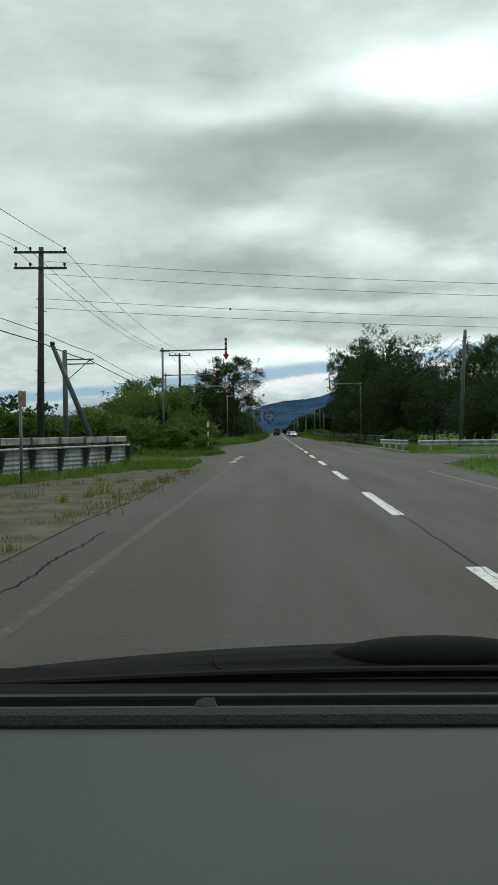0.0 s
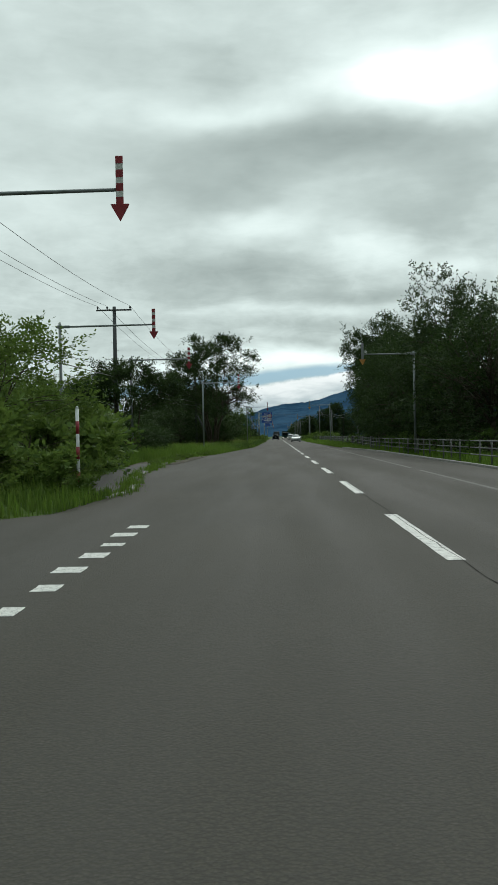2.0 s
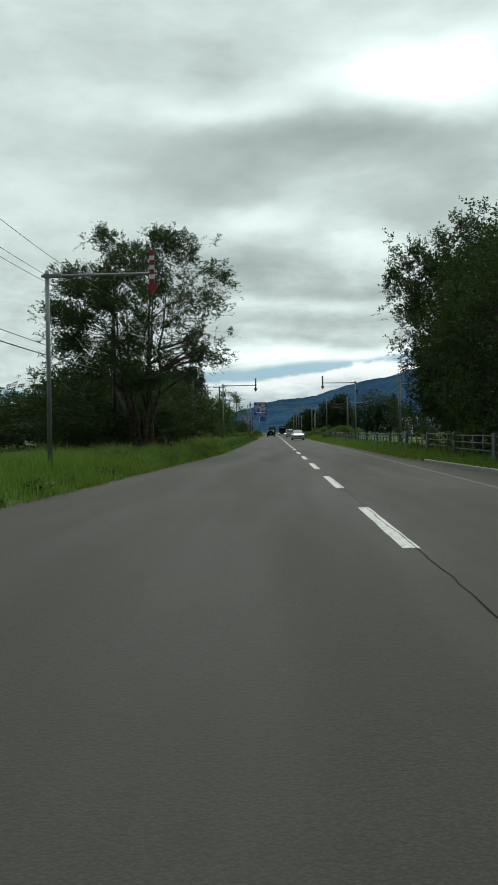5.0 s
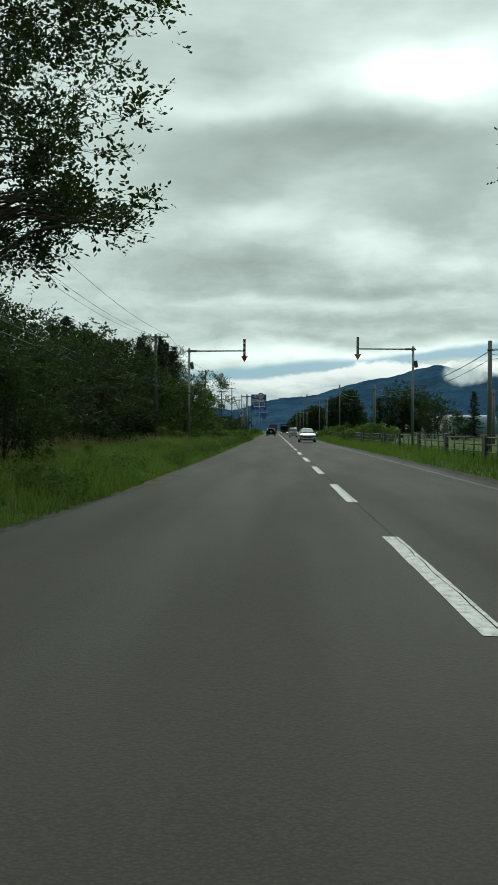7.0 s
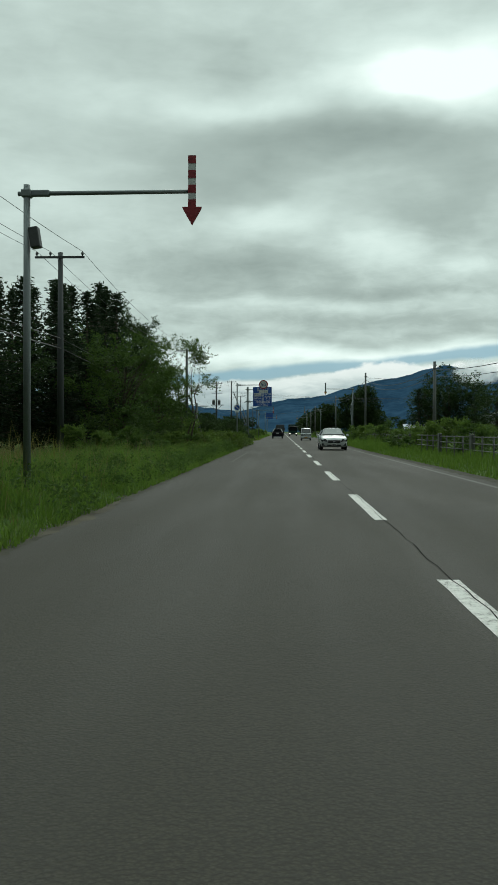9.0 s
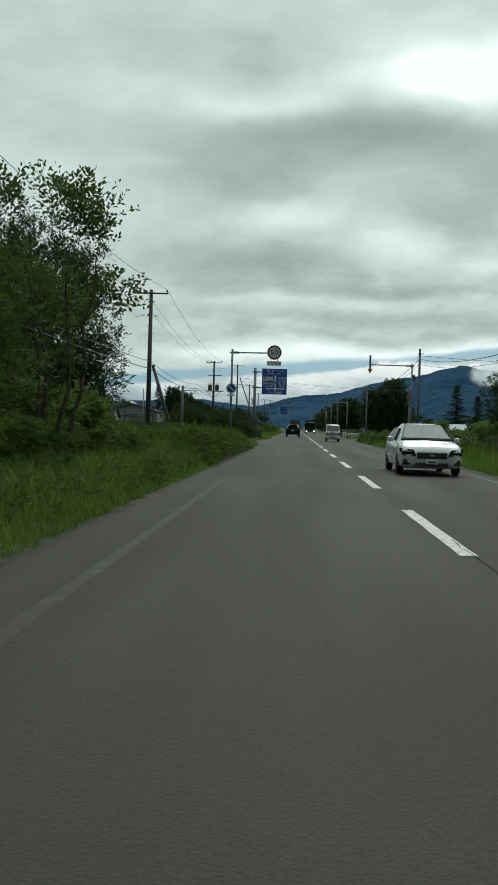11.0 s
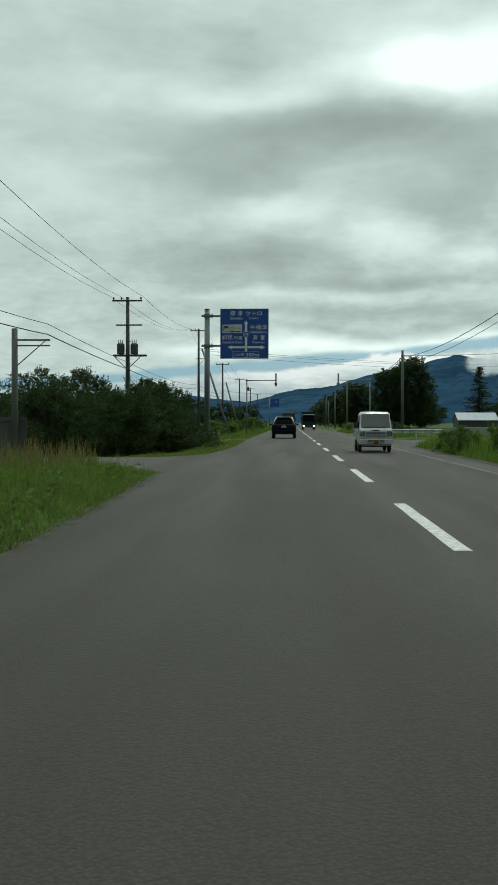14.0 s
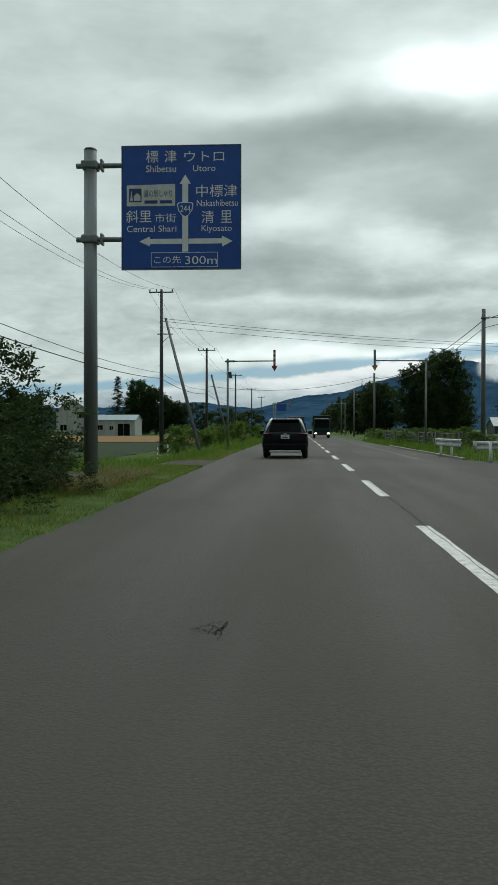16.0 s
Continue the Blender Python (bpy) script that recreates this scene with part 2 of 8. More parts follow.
M_WHITE = worn("sign_white", (0.48, 0.51, 0.50), (0.62, 0.65, 0.64), 5.0, 0.5, bumpy=0)
M_ORANGE = worn("sign_orange", (0.38, 0.16, 0.02), (0.48, 0.23, 0.04), 6.0, 0.5, bumpy=0)
M_BLUE = worn("sign_blue", (0.005, 0.058, 0.29), (0.008, 0.078, 0.35), 3.0, 0.42, bumpy=0)
M_RAIL = worn("guardrail_white", (0.22, 0.24, 0.24), (0.56, 0.58, 0.57), 3.0, 0.5, bumpy=0.05, streak=True)
M_RUSTY = worn("rusty_rail", (0.15, 0.13, 0.11), (0.42, 0.43, 0.42), 2.2, 0.65, bumpy=0.2)
M_BARK = worn("bark", (0.035, 0.028, 0.02), (0.10, 0.085, 0.065), 5.0, 0.95, fine=25, bumpy=0.8, spec=0.1)


def leaf_mat(name, dark, mid, light, through_c, tinge=None, thin=0.30):
    def build(n, p, obj, geo):
        r = geo.outputs["Random Per Island"]
        c = n.ramp(r, [(0.0, dark), (0.5, mid), (0.95, light)])
        big = n.noise(obj, 0.5, 3, 0.6)
        c = n.mix(n.step(big, 0.35, 0.65, 0.0, 0.4), c, dark)
        if tinge:
            c = n.mix(n.step(n.noise(obj, 0.22, 5, 0.65), 0.44, 0.66, 0.0, 0.65), c, tinge)
            c = n.mix(n.step(n.noise(obj, 1.1, 3, 0.6), 0.46, 0.66, 0.0, 0.6), c, dark)
        n.put(p.inputs["Base Color"], c)
        tr = n.t.nodes.new("ShaderNodeBsdfTranslucent")
        tr.inputs[0].default_value = (*through_c, 1)
        mx = n.t.nodes.new("ShaderNodeMixShader")
        mx.inputs[0].default_value = thin
        n.t.links.new(p.outputs[0], mx.inputs[1])
        n.t.links.new(tr.outputs[0], mx.inputs[2])
        n.t.links.new(mx.outputs[0], n.t.nodes["Material Output"].inputs[0])

    return material(name, build, rough=0.68, spec=0.12)


M_LEAF = leaf_mat("leaf_green", (0.018, 0.038, 0.010), (0.040, 0.080, 0.020), (0.075, 0.125, 0.035), (0.10, 0.17, 0.03))
M_LEAF_DARK = leaf_mat("leaf_dark", (0.009, 0.020, 0.008), (0.021, 0.042, 0.014), (0.056, 0.090, 0.030), (0.045, 0.080, 0.02))
M_LEAF_LIGHT = leaf_mat("leaf_light", (0.034, 0.066, 0.012), (0.070, 0.125, 0.024), (0.14, 0.20, 0.05), (0.16, 0.25, 0.05))
M_LEAF_MID = leaf_mat("leaf_mid", (0.022, 0.044, 0.011), (0.048, 0.092, 0.022), (0.085, 0.145, 0.040), (0.11, 0.19, 0.035))
M_LEAF_ELM = leaf_mat("leaf_elm", (0.011, 0.022, 0.009), (0.026, 0.048, 0.017), (0.062, 0.095, 0.034), (0.055, 0.095, 0.025))
M_LEAF_KNOT = leaf_mat("leaf_knotweed", (0.018, 0.036, 0.009), (0.058, 0.100, 0.022), (0.115, 0.160, 0.036), (0.12, 0.20, 0.032), (0.072, 0.072, 0.024))
M_NEEDLE = leaf_mat("needle", (0.008, 0.018, 0.010), (0.017, 0.034, 0.016), (0.032, 0.056, 0.025), (0.03, 0.05, 0.02))
M_GRASS = leaf_mat("grass_blade", (0.028, 0.062, 0.011), (0.071, 0.133, 0.023), (0.163, 0.218, 0.055), (0.165, 0.29, 0.040), (0.110, 0.142, 0.040), 0.36)
M_MOWN = leaf_mat("mown_grass", (0.048, 0.072, 0.014), (0.108, 0.128, 0.027), (0.190, 0.190, 0.060), (0.20, 0.27, 0.040), (0.165, 0.14, 0.06), 0.36)
M_GRASS_DRY = leaf_mat("dry_grass_blade", (0.10, 0.095, 0.03), (0.17, 0.15, 0.06), (0.24, 0.20, 0.10), (0.2, 0.2, 0.06))

# ---- mesh helpers ----


def mesh_of(name, verts, faces, mat, smooth=False):
    me = bpy.data.meshes.new(name)
    me.from_pydata([tuple(v) for v in verts], [], [tuple(f) for f in faces])
    me.materials.append(mat)
    if smooth:
        me.polygons.foreach_set("use_smooth", [True] * len(me.polygons))
    me.update()
    return me


def quads(name, corners, mat):
    """One mesh from an array of separate quads, shaped (n, 4, 3)."""
    corners = np.asarray(corners, dtype=np.float32)
    n = len(corners)
    me = bpy.data.meshes.new(name)
    me.vertices.add(4 * n)
    me.vertices.foreach_set("co", corners.reshape(-1))
    me.loops.add(4 * n)
    me.loops.foreach_set("vertex_index", np.arange(4 * n, dtype=np.int32))
    me.polygons.add(n)
    me.polygons.foreach_set("loop_start", np.arange(0, 4 * n, 4, dtype=np.int32))
    me.materials.append(mat)
    me.update(calc_edges=True)
    return me


def thing(name, label, category, at=(0, 0, 0), group="", kind="", turn=0.0):
    ob = new(name)
    ob.empty_display_size = 0.2
    ob.matrix_world = pose(*at, 0, 0, turn)
    return tagged(ob, label, category, group, kind)


def hang(name, me, parent, label=""):
    """Link a mesh as one part under a thing or part."""
    ob = new(name, me)
    ob.parent = parent
    if label:
        tagged(ob, label)
    return ob


def part(name, bm, mat, parent, label="", smooth=False):
    me = bpy.data.meshes.new(name)
    bm.to_mesh(me)
    bm.free()
    me.materials.append(mat)
    if smooth:
        me.polygons.foreach_set("use_smooth", [True] * len(me.polygons))
    return hang(name, me, parent, label)


def box(bm, x0, x1, y0, y1, z0, z1, bevel=0.0, m=None):
    mat4 = Matrix.LocRotScale(((x0 + x1) / 2, (y0 + y1) / 2, (z0 + z1) / 2), None, (x1 - x0, y1 - y0, z1 - z0))
    out = bmesh.ops.create_cube(bm, size=1.0, matrix=(m @ mat4) if m else mat4)
    if bevel:
        es = list({e for v in out["verts"] for e in v.link_edges})
        bmesh.ops.bevel(bm, geom=es, offset=bevel, segments=2, affect="EDGES", profile=0.5)
    return bm


def box_bm(*a, **k):
    return box(bmesh.new(), *a, **k)


def tube(points, radii, sides=8, closed=True):
    """Verts and faces of a tapered tube along points."""
    pts = [Vector(p) for p in points]
    verts, faces = [], []
    ref = Vector((0.3, 0.9, 0.2))
    for i, p in enumerate(pts):
        d = (pts[min(i + 1, len(pts) - 1)] - pts[max(i - 1, 0)]).normalized()
        side = d.cross(ref)
        if side.length < 0.05:
            side = d.cross(Vector((1, 0, 0)))
        side.normalize()
        up = side.cross(d)
        for k in range(sides):
            a = 2 * math.pi * k / sides
            verts.append(p + radii[i] * (math.cos(a) * side + math.sin(a) * up))
    for i in range(len(pts) - 1):
        for k in range(sides):
            a, b = i * sides + k, i * sides + (k + 1) % sides
            faces.append((a, b, b + sides, a + sides))
    if closed:
        faces.append(tuple(range(sides - 1, -1, -1)))
        faces.append(tuple(range((len(pts) - 1) * sides, len(pts) * sides)))
    return verts, faces


def tubes(name, runs, mat, sides=8, smooth=True):
    vs, fs = [], []
    for pts, rad in runs:
        v, f = tube(pts, rad, sides)
        o = len(vs)
        vs += v
        fs += [tuple(i + o for i in q) for q in f]
    return mesh_of(name, vs, fs, mat, smooth)


def rod(name, a, b, r0, r1, mat, parent, label="", sides=10):
    return hang(name, tubes(name, [([a, b], [r0, r1])], mat, sides), parent, label)


# ---- the lie of the land ----
LEFT_EDGE = ((-60, -2.7), (20, -2.7), (31, -2.95), (36, -3.3), (38.5, -5.6), (46, -5.8), (49, -3.5), (55, -3.2), (62, -4.2), (70, -4.8), (78, -5.1), (90, -4.7), (100, -4.0),
             (112, -3.5), (125, -2.9), (134, -2.5), (160, -2.35), (245, -2.45), (256, -3.0), (258, -4.5), (264.5, -5.0), (267.5, -3.1), (274, -2.7),
             (290, -2.8), (310, -3.0), (900, -3.0))
RIGHT_EDGE = ((-60, 5.5), (20, 5.5), (33.3, 6.2), (35, 8.5), (46, 8.8), (49, 7.2), (98, 7.1), (112, 6.4), (125, 5.9), (205, 5.7), (235, 6.1), (280, 6.4),
              (285, 8.0), (299, 8.0), (302, 6.7), (320, 6.6), (900, 6.4))


def edge(table, y):
    return float(np.interp(y, [a for a, _ in table], [b for _, b in table]))


def land(x, y):
    """Height of the ground beside the road."""
    l, r = edge(LEFT_EDGE, y), edge(RIGHT_EDGE, y)
    if l - 0.05 <= x <= r + 0.05:
        return -0.06
    side = (34 < y < 47 and x > 0) or (37.5 < y < 46.8 and x < 0) or (256 < y < 266 and x < 0) or (284 < y < 300 and x > 0)
    d = (l - x) if x < l else (x - r)
    rough_z = 0.07 * noise.noise(Vector((x * 0.35, y * 0.35, 0.0))) * min(1.0, d / 2)
    if side and abs(x) < 275:
        return -0.06
    if x < 0 and 52.5 < y < 98 and d < 2.6:
        return -0.02 + 0.4 * rough_z
    if x < 0 and y < 37.5:
        k = min(1.0, max(0.0, (-8.0 - x) / 3.0))
        return -0.04 + 0.10 * k + rough_z * 0.4
    if x < 0 and y > 262:
        fall = max(-0.5, -0.22 * max(0.0, d - 1.6)) * min(1.0, (y - 262) / 14.0)
        return -0.03 + fall + rough_z
    return -0.03 + 0.16 * min(1.0, d / 1.4) + rough_z


def ground_sheet():
    xs = [-3500, -1500, -700, -350, -180, -100, -70] + list(np.arange(-60, -20, 3.0)) + list(np.arange(-20, -8, 1.0)) + list(np.arange(-8, -2, 0.4))
    xs += [-1, 1.5, 4] + list(np.arange(5.2, 10, 0.4)) + list(np.arange(10, 20, 1.0)) + list(np.arange(20, 60, 4.0)) + [75, 110, 180, 350, 700, 1500, 3500]
    ys = [-1500, -400, -150, -80] + list(np.arange(-60, 345, 1.0)) + list(np.arange(345, 480, 5.0)) + [500, 560, 650, 800, 1100, 1700, 2700, 4500]
    verts = [(x, y, land(x, y)) for y in ys for x in xs]
    w = len(xs)
    faces = [(j * w + i, j * w + i + 1, (j + 1) * w + i + 1, (j + 1) * w + i) for j in range(len(ys) - 1) for i in range(w - 1)]
    ob = new("ground", mesh_of("ground", verts, faces, M_GROUND, True))
    tagged(ob, "grassy roadside ground with patches of dry growth", "ground", kind="structure")


ground_sheet()


def road_sheet():
    rng = random.Random(4)
    ys = [-60] + list(np.arange(-40, 400, 0.8)) + [420, 500, 600, 760, 900]
    cols = 8
    verts, faces = [], []
    for y in ys:
        l = edge(LEFT_EDGE, y) + 0.10 * noise.noise(Vector((0.0, y * 0.9, 5.0))) + rng.uniform(-0.03, 0.03)
        r = edge(RIGHT_EDGE, y) + 0.05 * noise.noise(Vector((9.0, y * 0.9, 5.0)))
        for i in range(cols + 1):
            x = l + (r - l) * i / cols
            verts.append((x, y, 0.0))
        verts.append((r, y, -0.12))
        verts.append((l, y, -0.12))
    w = cols + 3
    for j in range(len(ys) - 1):
        a = j * w
        for i in range(cols + 1):
            faces.append((a + i, a + i + 1, a + w + i + 1, a + w + i))
        faces.append((a + w - 1, a, a + w, a + 2 * w - 1))
    ob = new("road", mesh_of("road", verts, faces, M_ASPHALT))
    return tagged(ob, "grey two-lane asphalt road with cracks and worn paint", "road", kind="structure")


road = road_sheet()


def slab(name, pts, z, mat, label, category, kind="structure", thick=0.1):
    """A level sheet with an outline, and thickness below."""
    bm = bmesh.new()
    top = [bm.verts.new((x, y, z)) for x, y in pts]
    f = bm.faces.new(top)
    if f.normal.z < 0:
        f.normal_flip()
    ext = bmesh.ops.extrude_face_region(bm, geom=[f])
    bmesh.ops.translate(bm, verts=[g for g in ext["geom"] if isinstance(g, bmesh.types.BMVert)], vec=(0, 0, -thick))
    bmesh.ops.recalc_face_normals(bm, faces=bm.faces)
    me = bpy.data.meshes.new(name)
    bm.to_mesh(me)
    bm.free()
    me.materials.append(mat)
    return tagged(new(name, me), label, category, kind=kind)


slab("side_road", [(-3.3, 37.8), (-3.3, 46.5), (-5.0, 46.5), (-12, 45), (-260, 43), (-260, 36.5), (-12, 39.0), (-5.5, 38.2)], -0.008, M_SIDE, "worn asphalt side road joining the highway", "road")
slab("side_road", [(-2.7, 257), (-2.7, 267), (-4.4, 265.4), (-9, 265.0), (-260, 265.5), (-260, 259.5), (-9, 259.3), (-4.4, 258.0)], -0.008, M_SIDE, "worn asphalt side road joining the highway", "road")
slab("side_road", [(6, 34), (12, 35.2), (260, 35.5), (260, 44), (12, 44.5), (6, 47)], -0.008, M_SIDE, "worn asphalt side road joining the highway", "road")
slab("side_road", [(6, 284), (260, 286), (260, 296), (12, 297), (6, 300)], -0.008, M_SIDE, "worn asphalt side road joining the highway", "road")
# bare gravel lay-by at the start
bare = [(-2.6, -40), (-2.62, 8), (-2.72, 12), (-2.6, 17), (-2.72, 22), (-2.8, 26), (-3.0, 31.0), (-5.4, 30.2), (-7.4, 27.4), (-8.6, 23.0), (-9.6, 12), (-10.5, -40)]
slab("gravel_layby", bare, 0.012, M_DIRT, "bare gravel lay-by with weeds in its joints", "gravel")
slab("gravel_path", [(-4.6, 76), (-4.4, 92), (-6.2, 96), (-7.2, 86), (-6.6, 74)], 0.018, M_DIRT, "bare gravel strip beside the road edge", "gravel", thick=0.1)
slab("grain_field", [(-14, 378), (-14, 470), (-150, 480), (-150, 380)], -0.43, M_FIELD, "ripe orange-brown grain field", "field", thick=0.6)
slab("crop_field", [(-10.5, 304), (-12, 374), (-150, 376), (-150, 306)], -0.50, M_CROP, "dark green crop field", "field", thick=0.4)
slab("far_field", [(16, 300), (16, 420), (150, 430), (150, 302)], 0.19, M_CROP, "green pasture field", "field", thick=0.4)

# ---- road markings ----
CENTRE = 1.79


def strip(name, x0, x1, y0, y1, z, mat, seed, wob=0.006, n=10):
    rng = random.Random(seed)
    verts, faces = [], []
    for j in range(n + 1):
        y = y0 + (y1 - y0) * j / n
        verts += [(x0 + rng.uniform(-wob, wob), y, z), (x1 + rng.uniform(-wob, wob), y, z)]
    for j in range(n):
        faces.append((2 * j, 2 * j + 1, 2 * j + 3, 2 * j + 2))
    return mesh_of(name, verts, faces, mat)


dash_meshes = [strip("centre_dash", -0.09, 0.09, -5.0, 0.0, 0.004, M_PAINT, s) for s in range(4)]
for k in range(-2, 62):
    ob = hang("centre_dash", dash_meshes[(k * 7) % 4], road, "white paint dash")
    ob.location = (CENTRE, 7.63 + 10 * k, 0)
RIGHT_LINE = ((-40, 4.5), (30, 4.6), (80, 4.9), (130, 5.15), (240, 5.15), (300, 5.1), (600, 5.1))
for y0, y1 in ((-20, 27), (50, 64), (66, 98), (100, 150), (151, 210), (212, 262), (263, 282), (303, 380), (382, 520)):
    n = int((y1 - y0) / 2)
    vs, fs = [], []
    for j in range(n + 1):
        y = y0 + (y1 - y0) * j / n
        x = edge(RIGHT_LINE, y)
        vs += [(x - 0.065, y, 0.002), (x + 0.065, y, 0.002)]
    fs = [(2 * j, 2 * j + 1, 2 * j + 3, 2 * j + 2) for j in range(n)]
    hang("edge_line", mesh_of("edge_line", vs, fs, M_FADED), road, "faded white edge line")
for y0, y1, x in ((-20, 36.5, -1.66), (186, 204, -1.58)):
    hang("edge_line", strip("edge_line", x - 0.055, x + 0.055, y0, y1, 0.0015, M_GHOST, 8, 0.02, 40), road, "nearly worn-off white edge line")
tick = strip("junction_tick", -0.15, 0.15, 0, 0.42, 0.004, M_PAINT, 5, 0.01, 3)
for i in range(10):
    ob = hang("junction_tick", tick, road, "short white junction dash")
    ob.location = (-1.85 + 0.03 * math.sin(i * 2.1), 37.2 + 1.0 * i, 0)
    ob.scale = ((1.1, 0.7, 0.45, 0.55, 0.7, 0.95, 0.9, 0.85, 1.0, 0.9)[i], (1.1, 0.9, 0.6, 0.8, 0.8, 0.9, 1.0, 0.7, 1.0, 0.9)[i], 1)


def crack(name, pts, width, seed, label):
    """A dark wandering crack across or along the road."""
    rng = random.Random(seed)
    vs, fs = [], []
    for i, (x, y) in enumerate(pts):
        a, b = pts[max(0, i - 1)], pts[min(len(pts) - 1, i + 1)]
        d = Vector((b[0] - a[0], b[1] - a[1], 0)).normalized()
        s = Vector((-d.y, d.x, 0)) * width * rng.uniform(0.35, 1.0) * 0.5
        vs += [(x + s.x, y + s.y, 0.005), (x - s.x, y - s.y, 0.005)]
    fs = [(2 * i, 2 * i + 1, 2 * i + 3, 2 * i + 2) for i in range(len(pts) - 1)]
    return hang(name, mesh_of(name, vs, fs, M_TAR), road, label)


rng = random.Random(11)
for y0 in range(-10, 330, 34):
    if noise.noise(Vector((y0 * 0.37, 2.0, 0.0))) < -0.25:
        continue
    pts = [(CENTRE + 0.045 + 0.02 * noise.noise(Vector((3.0, (y0 + j * 0.4) * 0.3, 1))) + rng.uniform(-0.018, 0.018), y0 + j * 0.4) for j in range(86)]
    crack("joint_crack", pts, 0.014, y0, "dark open joint along the road centre")
for yc, x0, x1 in ((51.9, -3.2, 6.5), (258.8, 0.9, 4.5), (19.5, -2.6, -1.2), (19.7, 0.4, 3.2), (88.4, 2.0, 6.0), (134.2, -2.2, -0.8), (180.3, 2.0, 4.8),
                   (230.1, 2.0, 4.2), (296.0, -1.0, 5.0)):
    n = max(6, int((x1 - x0) / 0.09))
    pts = [(x0 + (x1 - x0) * j / n, yc + 0.22 * noise.noise(Vector((j * 0.12, yc, 2.0))) + 0.10 * noise.noise(Vector((j * 0.45, yc, 5.0))) + rng.uniform(-0.025, 0.025)) for j in range(n + 1)]
    crack("cross_crack", pts, 0.021, int(yc), "dark crack across the lane")
pts = [(-2.14 + 0.10 * noise.noise(Vector((j * 0.06, 1.0, 0.0))) + rng.uniform(-0.03, 0.03), 2 + 0.12 * j) for j in range(75)]
crack("edge_crack", pts, 0.024, 3, "dark ragged crack beside the road edge")
for cx, cy in ((-0.15, 215.0), (-0.24, 271.6), (-0.1, 221.5), (0.1, 141.2), (-1.2, 142.8), (0.2, 285.0), (1.9, 231.0)):
    seen = [(cx, cy)]
    for k in range(12):
        a = rng.choice((0.1, 1.5, 3.2, 4.6)) + rng.uniform(-0.4, 0.4)
        x, y = rng.choice(seen)
        pts = []
        for j in range(6):
            pts.append((x, y))
            turn_ = a + rng.uniform(-1.0, 1.0)
            x, y = x + 0.020 * math.cos(turn_), y + 0.055 * math.sin(turn_)
        seen += pts
        crack("web_crack", pts, 0.008, k, "fine web of cracks")


def kerb_run(y0, y1):
    t = thing("kerb", "low concrete kerb beside the grass verge", "kerb", kind="structure")
    y = y0
    bm = box_bm(-0.075, 0.075, 0, 0.98, -0.1, 0.09, 0.012)
    me = bpy.data.meshes.new("kerb_block")
    bm.to_mesh(me)
    bm.free()
    me.materials.append(M_CURB)
    while y < y1:
        x = edge(RIGHT_EDGE, y + 0.5) + 0.06
        ob = hang("kerb_block", me, t)
        slope = math.atan2(edge(RIGHT_EDGE, y + 1) - edge(RIGHT_EDGE, y), 1.0)
        ob.matrix_local = pose(x, y, 0.0, 0, 0, -math.degrees(slope))
        y += 1.0
    return t


def farm_track():
    """A dirt track that runs down from the road into the fields."""
    vs, n = [], 40
    for j in range(n + 1):
        x = -2.75 - 27.0 * (j / n) ** 1.5
        w0, w1 = 0.15 * noise.noise(Vector((x * 0.8, 3.0, 0.0))), 0.15 * noise.noise(Vector((x * 0.8, 8.0, 0.0)))
        flare = 1.2 * max(0.0, 1.0 - (-2.75 - x) / 2.0)
        for k in range(5):
            y = 297.0 - flare + w0 + (3.0 + 2 * flare + w1 - w0) * k / 4
            vs.append((x, y, max(land(x, y), -0.45) + 0.035 + (0.02 if k == 2 else 0.0)))
    fs = [(5 * j + k, 5 * j + k + 1, 5 * j + k + 6, 5 * j + k + 5)[::-1] for j in range(n) for k in range(4)]
    ob = new("farm_track", mesh_of("farm_track", vs, fs, M_CRUMB, True))
    tagged(ob, "pale dirt farm track leading off the road", "track", kind="structure")


farm_track()


def crumbled_edge(y0, y1, seed, side=-1, wide=0.0):
    """Broken asphalt and dirt where the grass meets the road."""
    rr = random.Random(seed)
    vs, fs = [], []
    n = int((y1 - y0) / 0.14)
    for j in range(n + 1):
        y = y0 + (y1 - y0) * j / n
        l = edge(LEFT_EDGE if side < 0 else RIGHT_EDGE, y)
        a = wide + 0.02 + 0.16 * max(0.0, noise.noise(Vector((1.0, y * 0.22, 9.0)))) + 0.08 * noise.noise(Vector((4.0, y * 1.4, 9.0))) + rr.uniform(-0.06, 0.07)
        vs += [(l + side * 0.55, y, -0.03), (l + side * 0.12, y, 0.003), (l - side * max(0.04, a), y, 0.001)]
    fs = [(3 * j + k, 3 * j + k + 1, 3 * j + k + 4, 3 * j + k + 3)[::-side] for j in range(n) for k in (0, 1)]
    hang("crumbled_edge", mesh_of("crumbled_edge", vs, fs, M_CRUMB), road, "crumbled gravelly road edge")


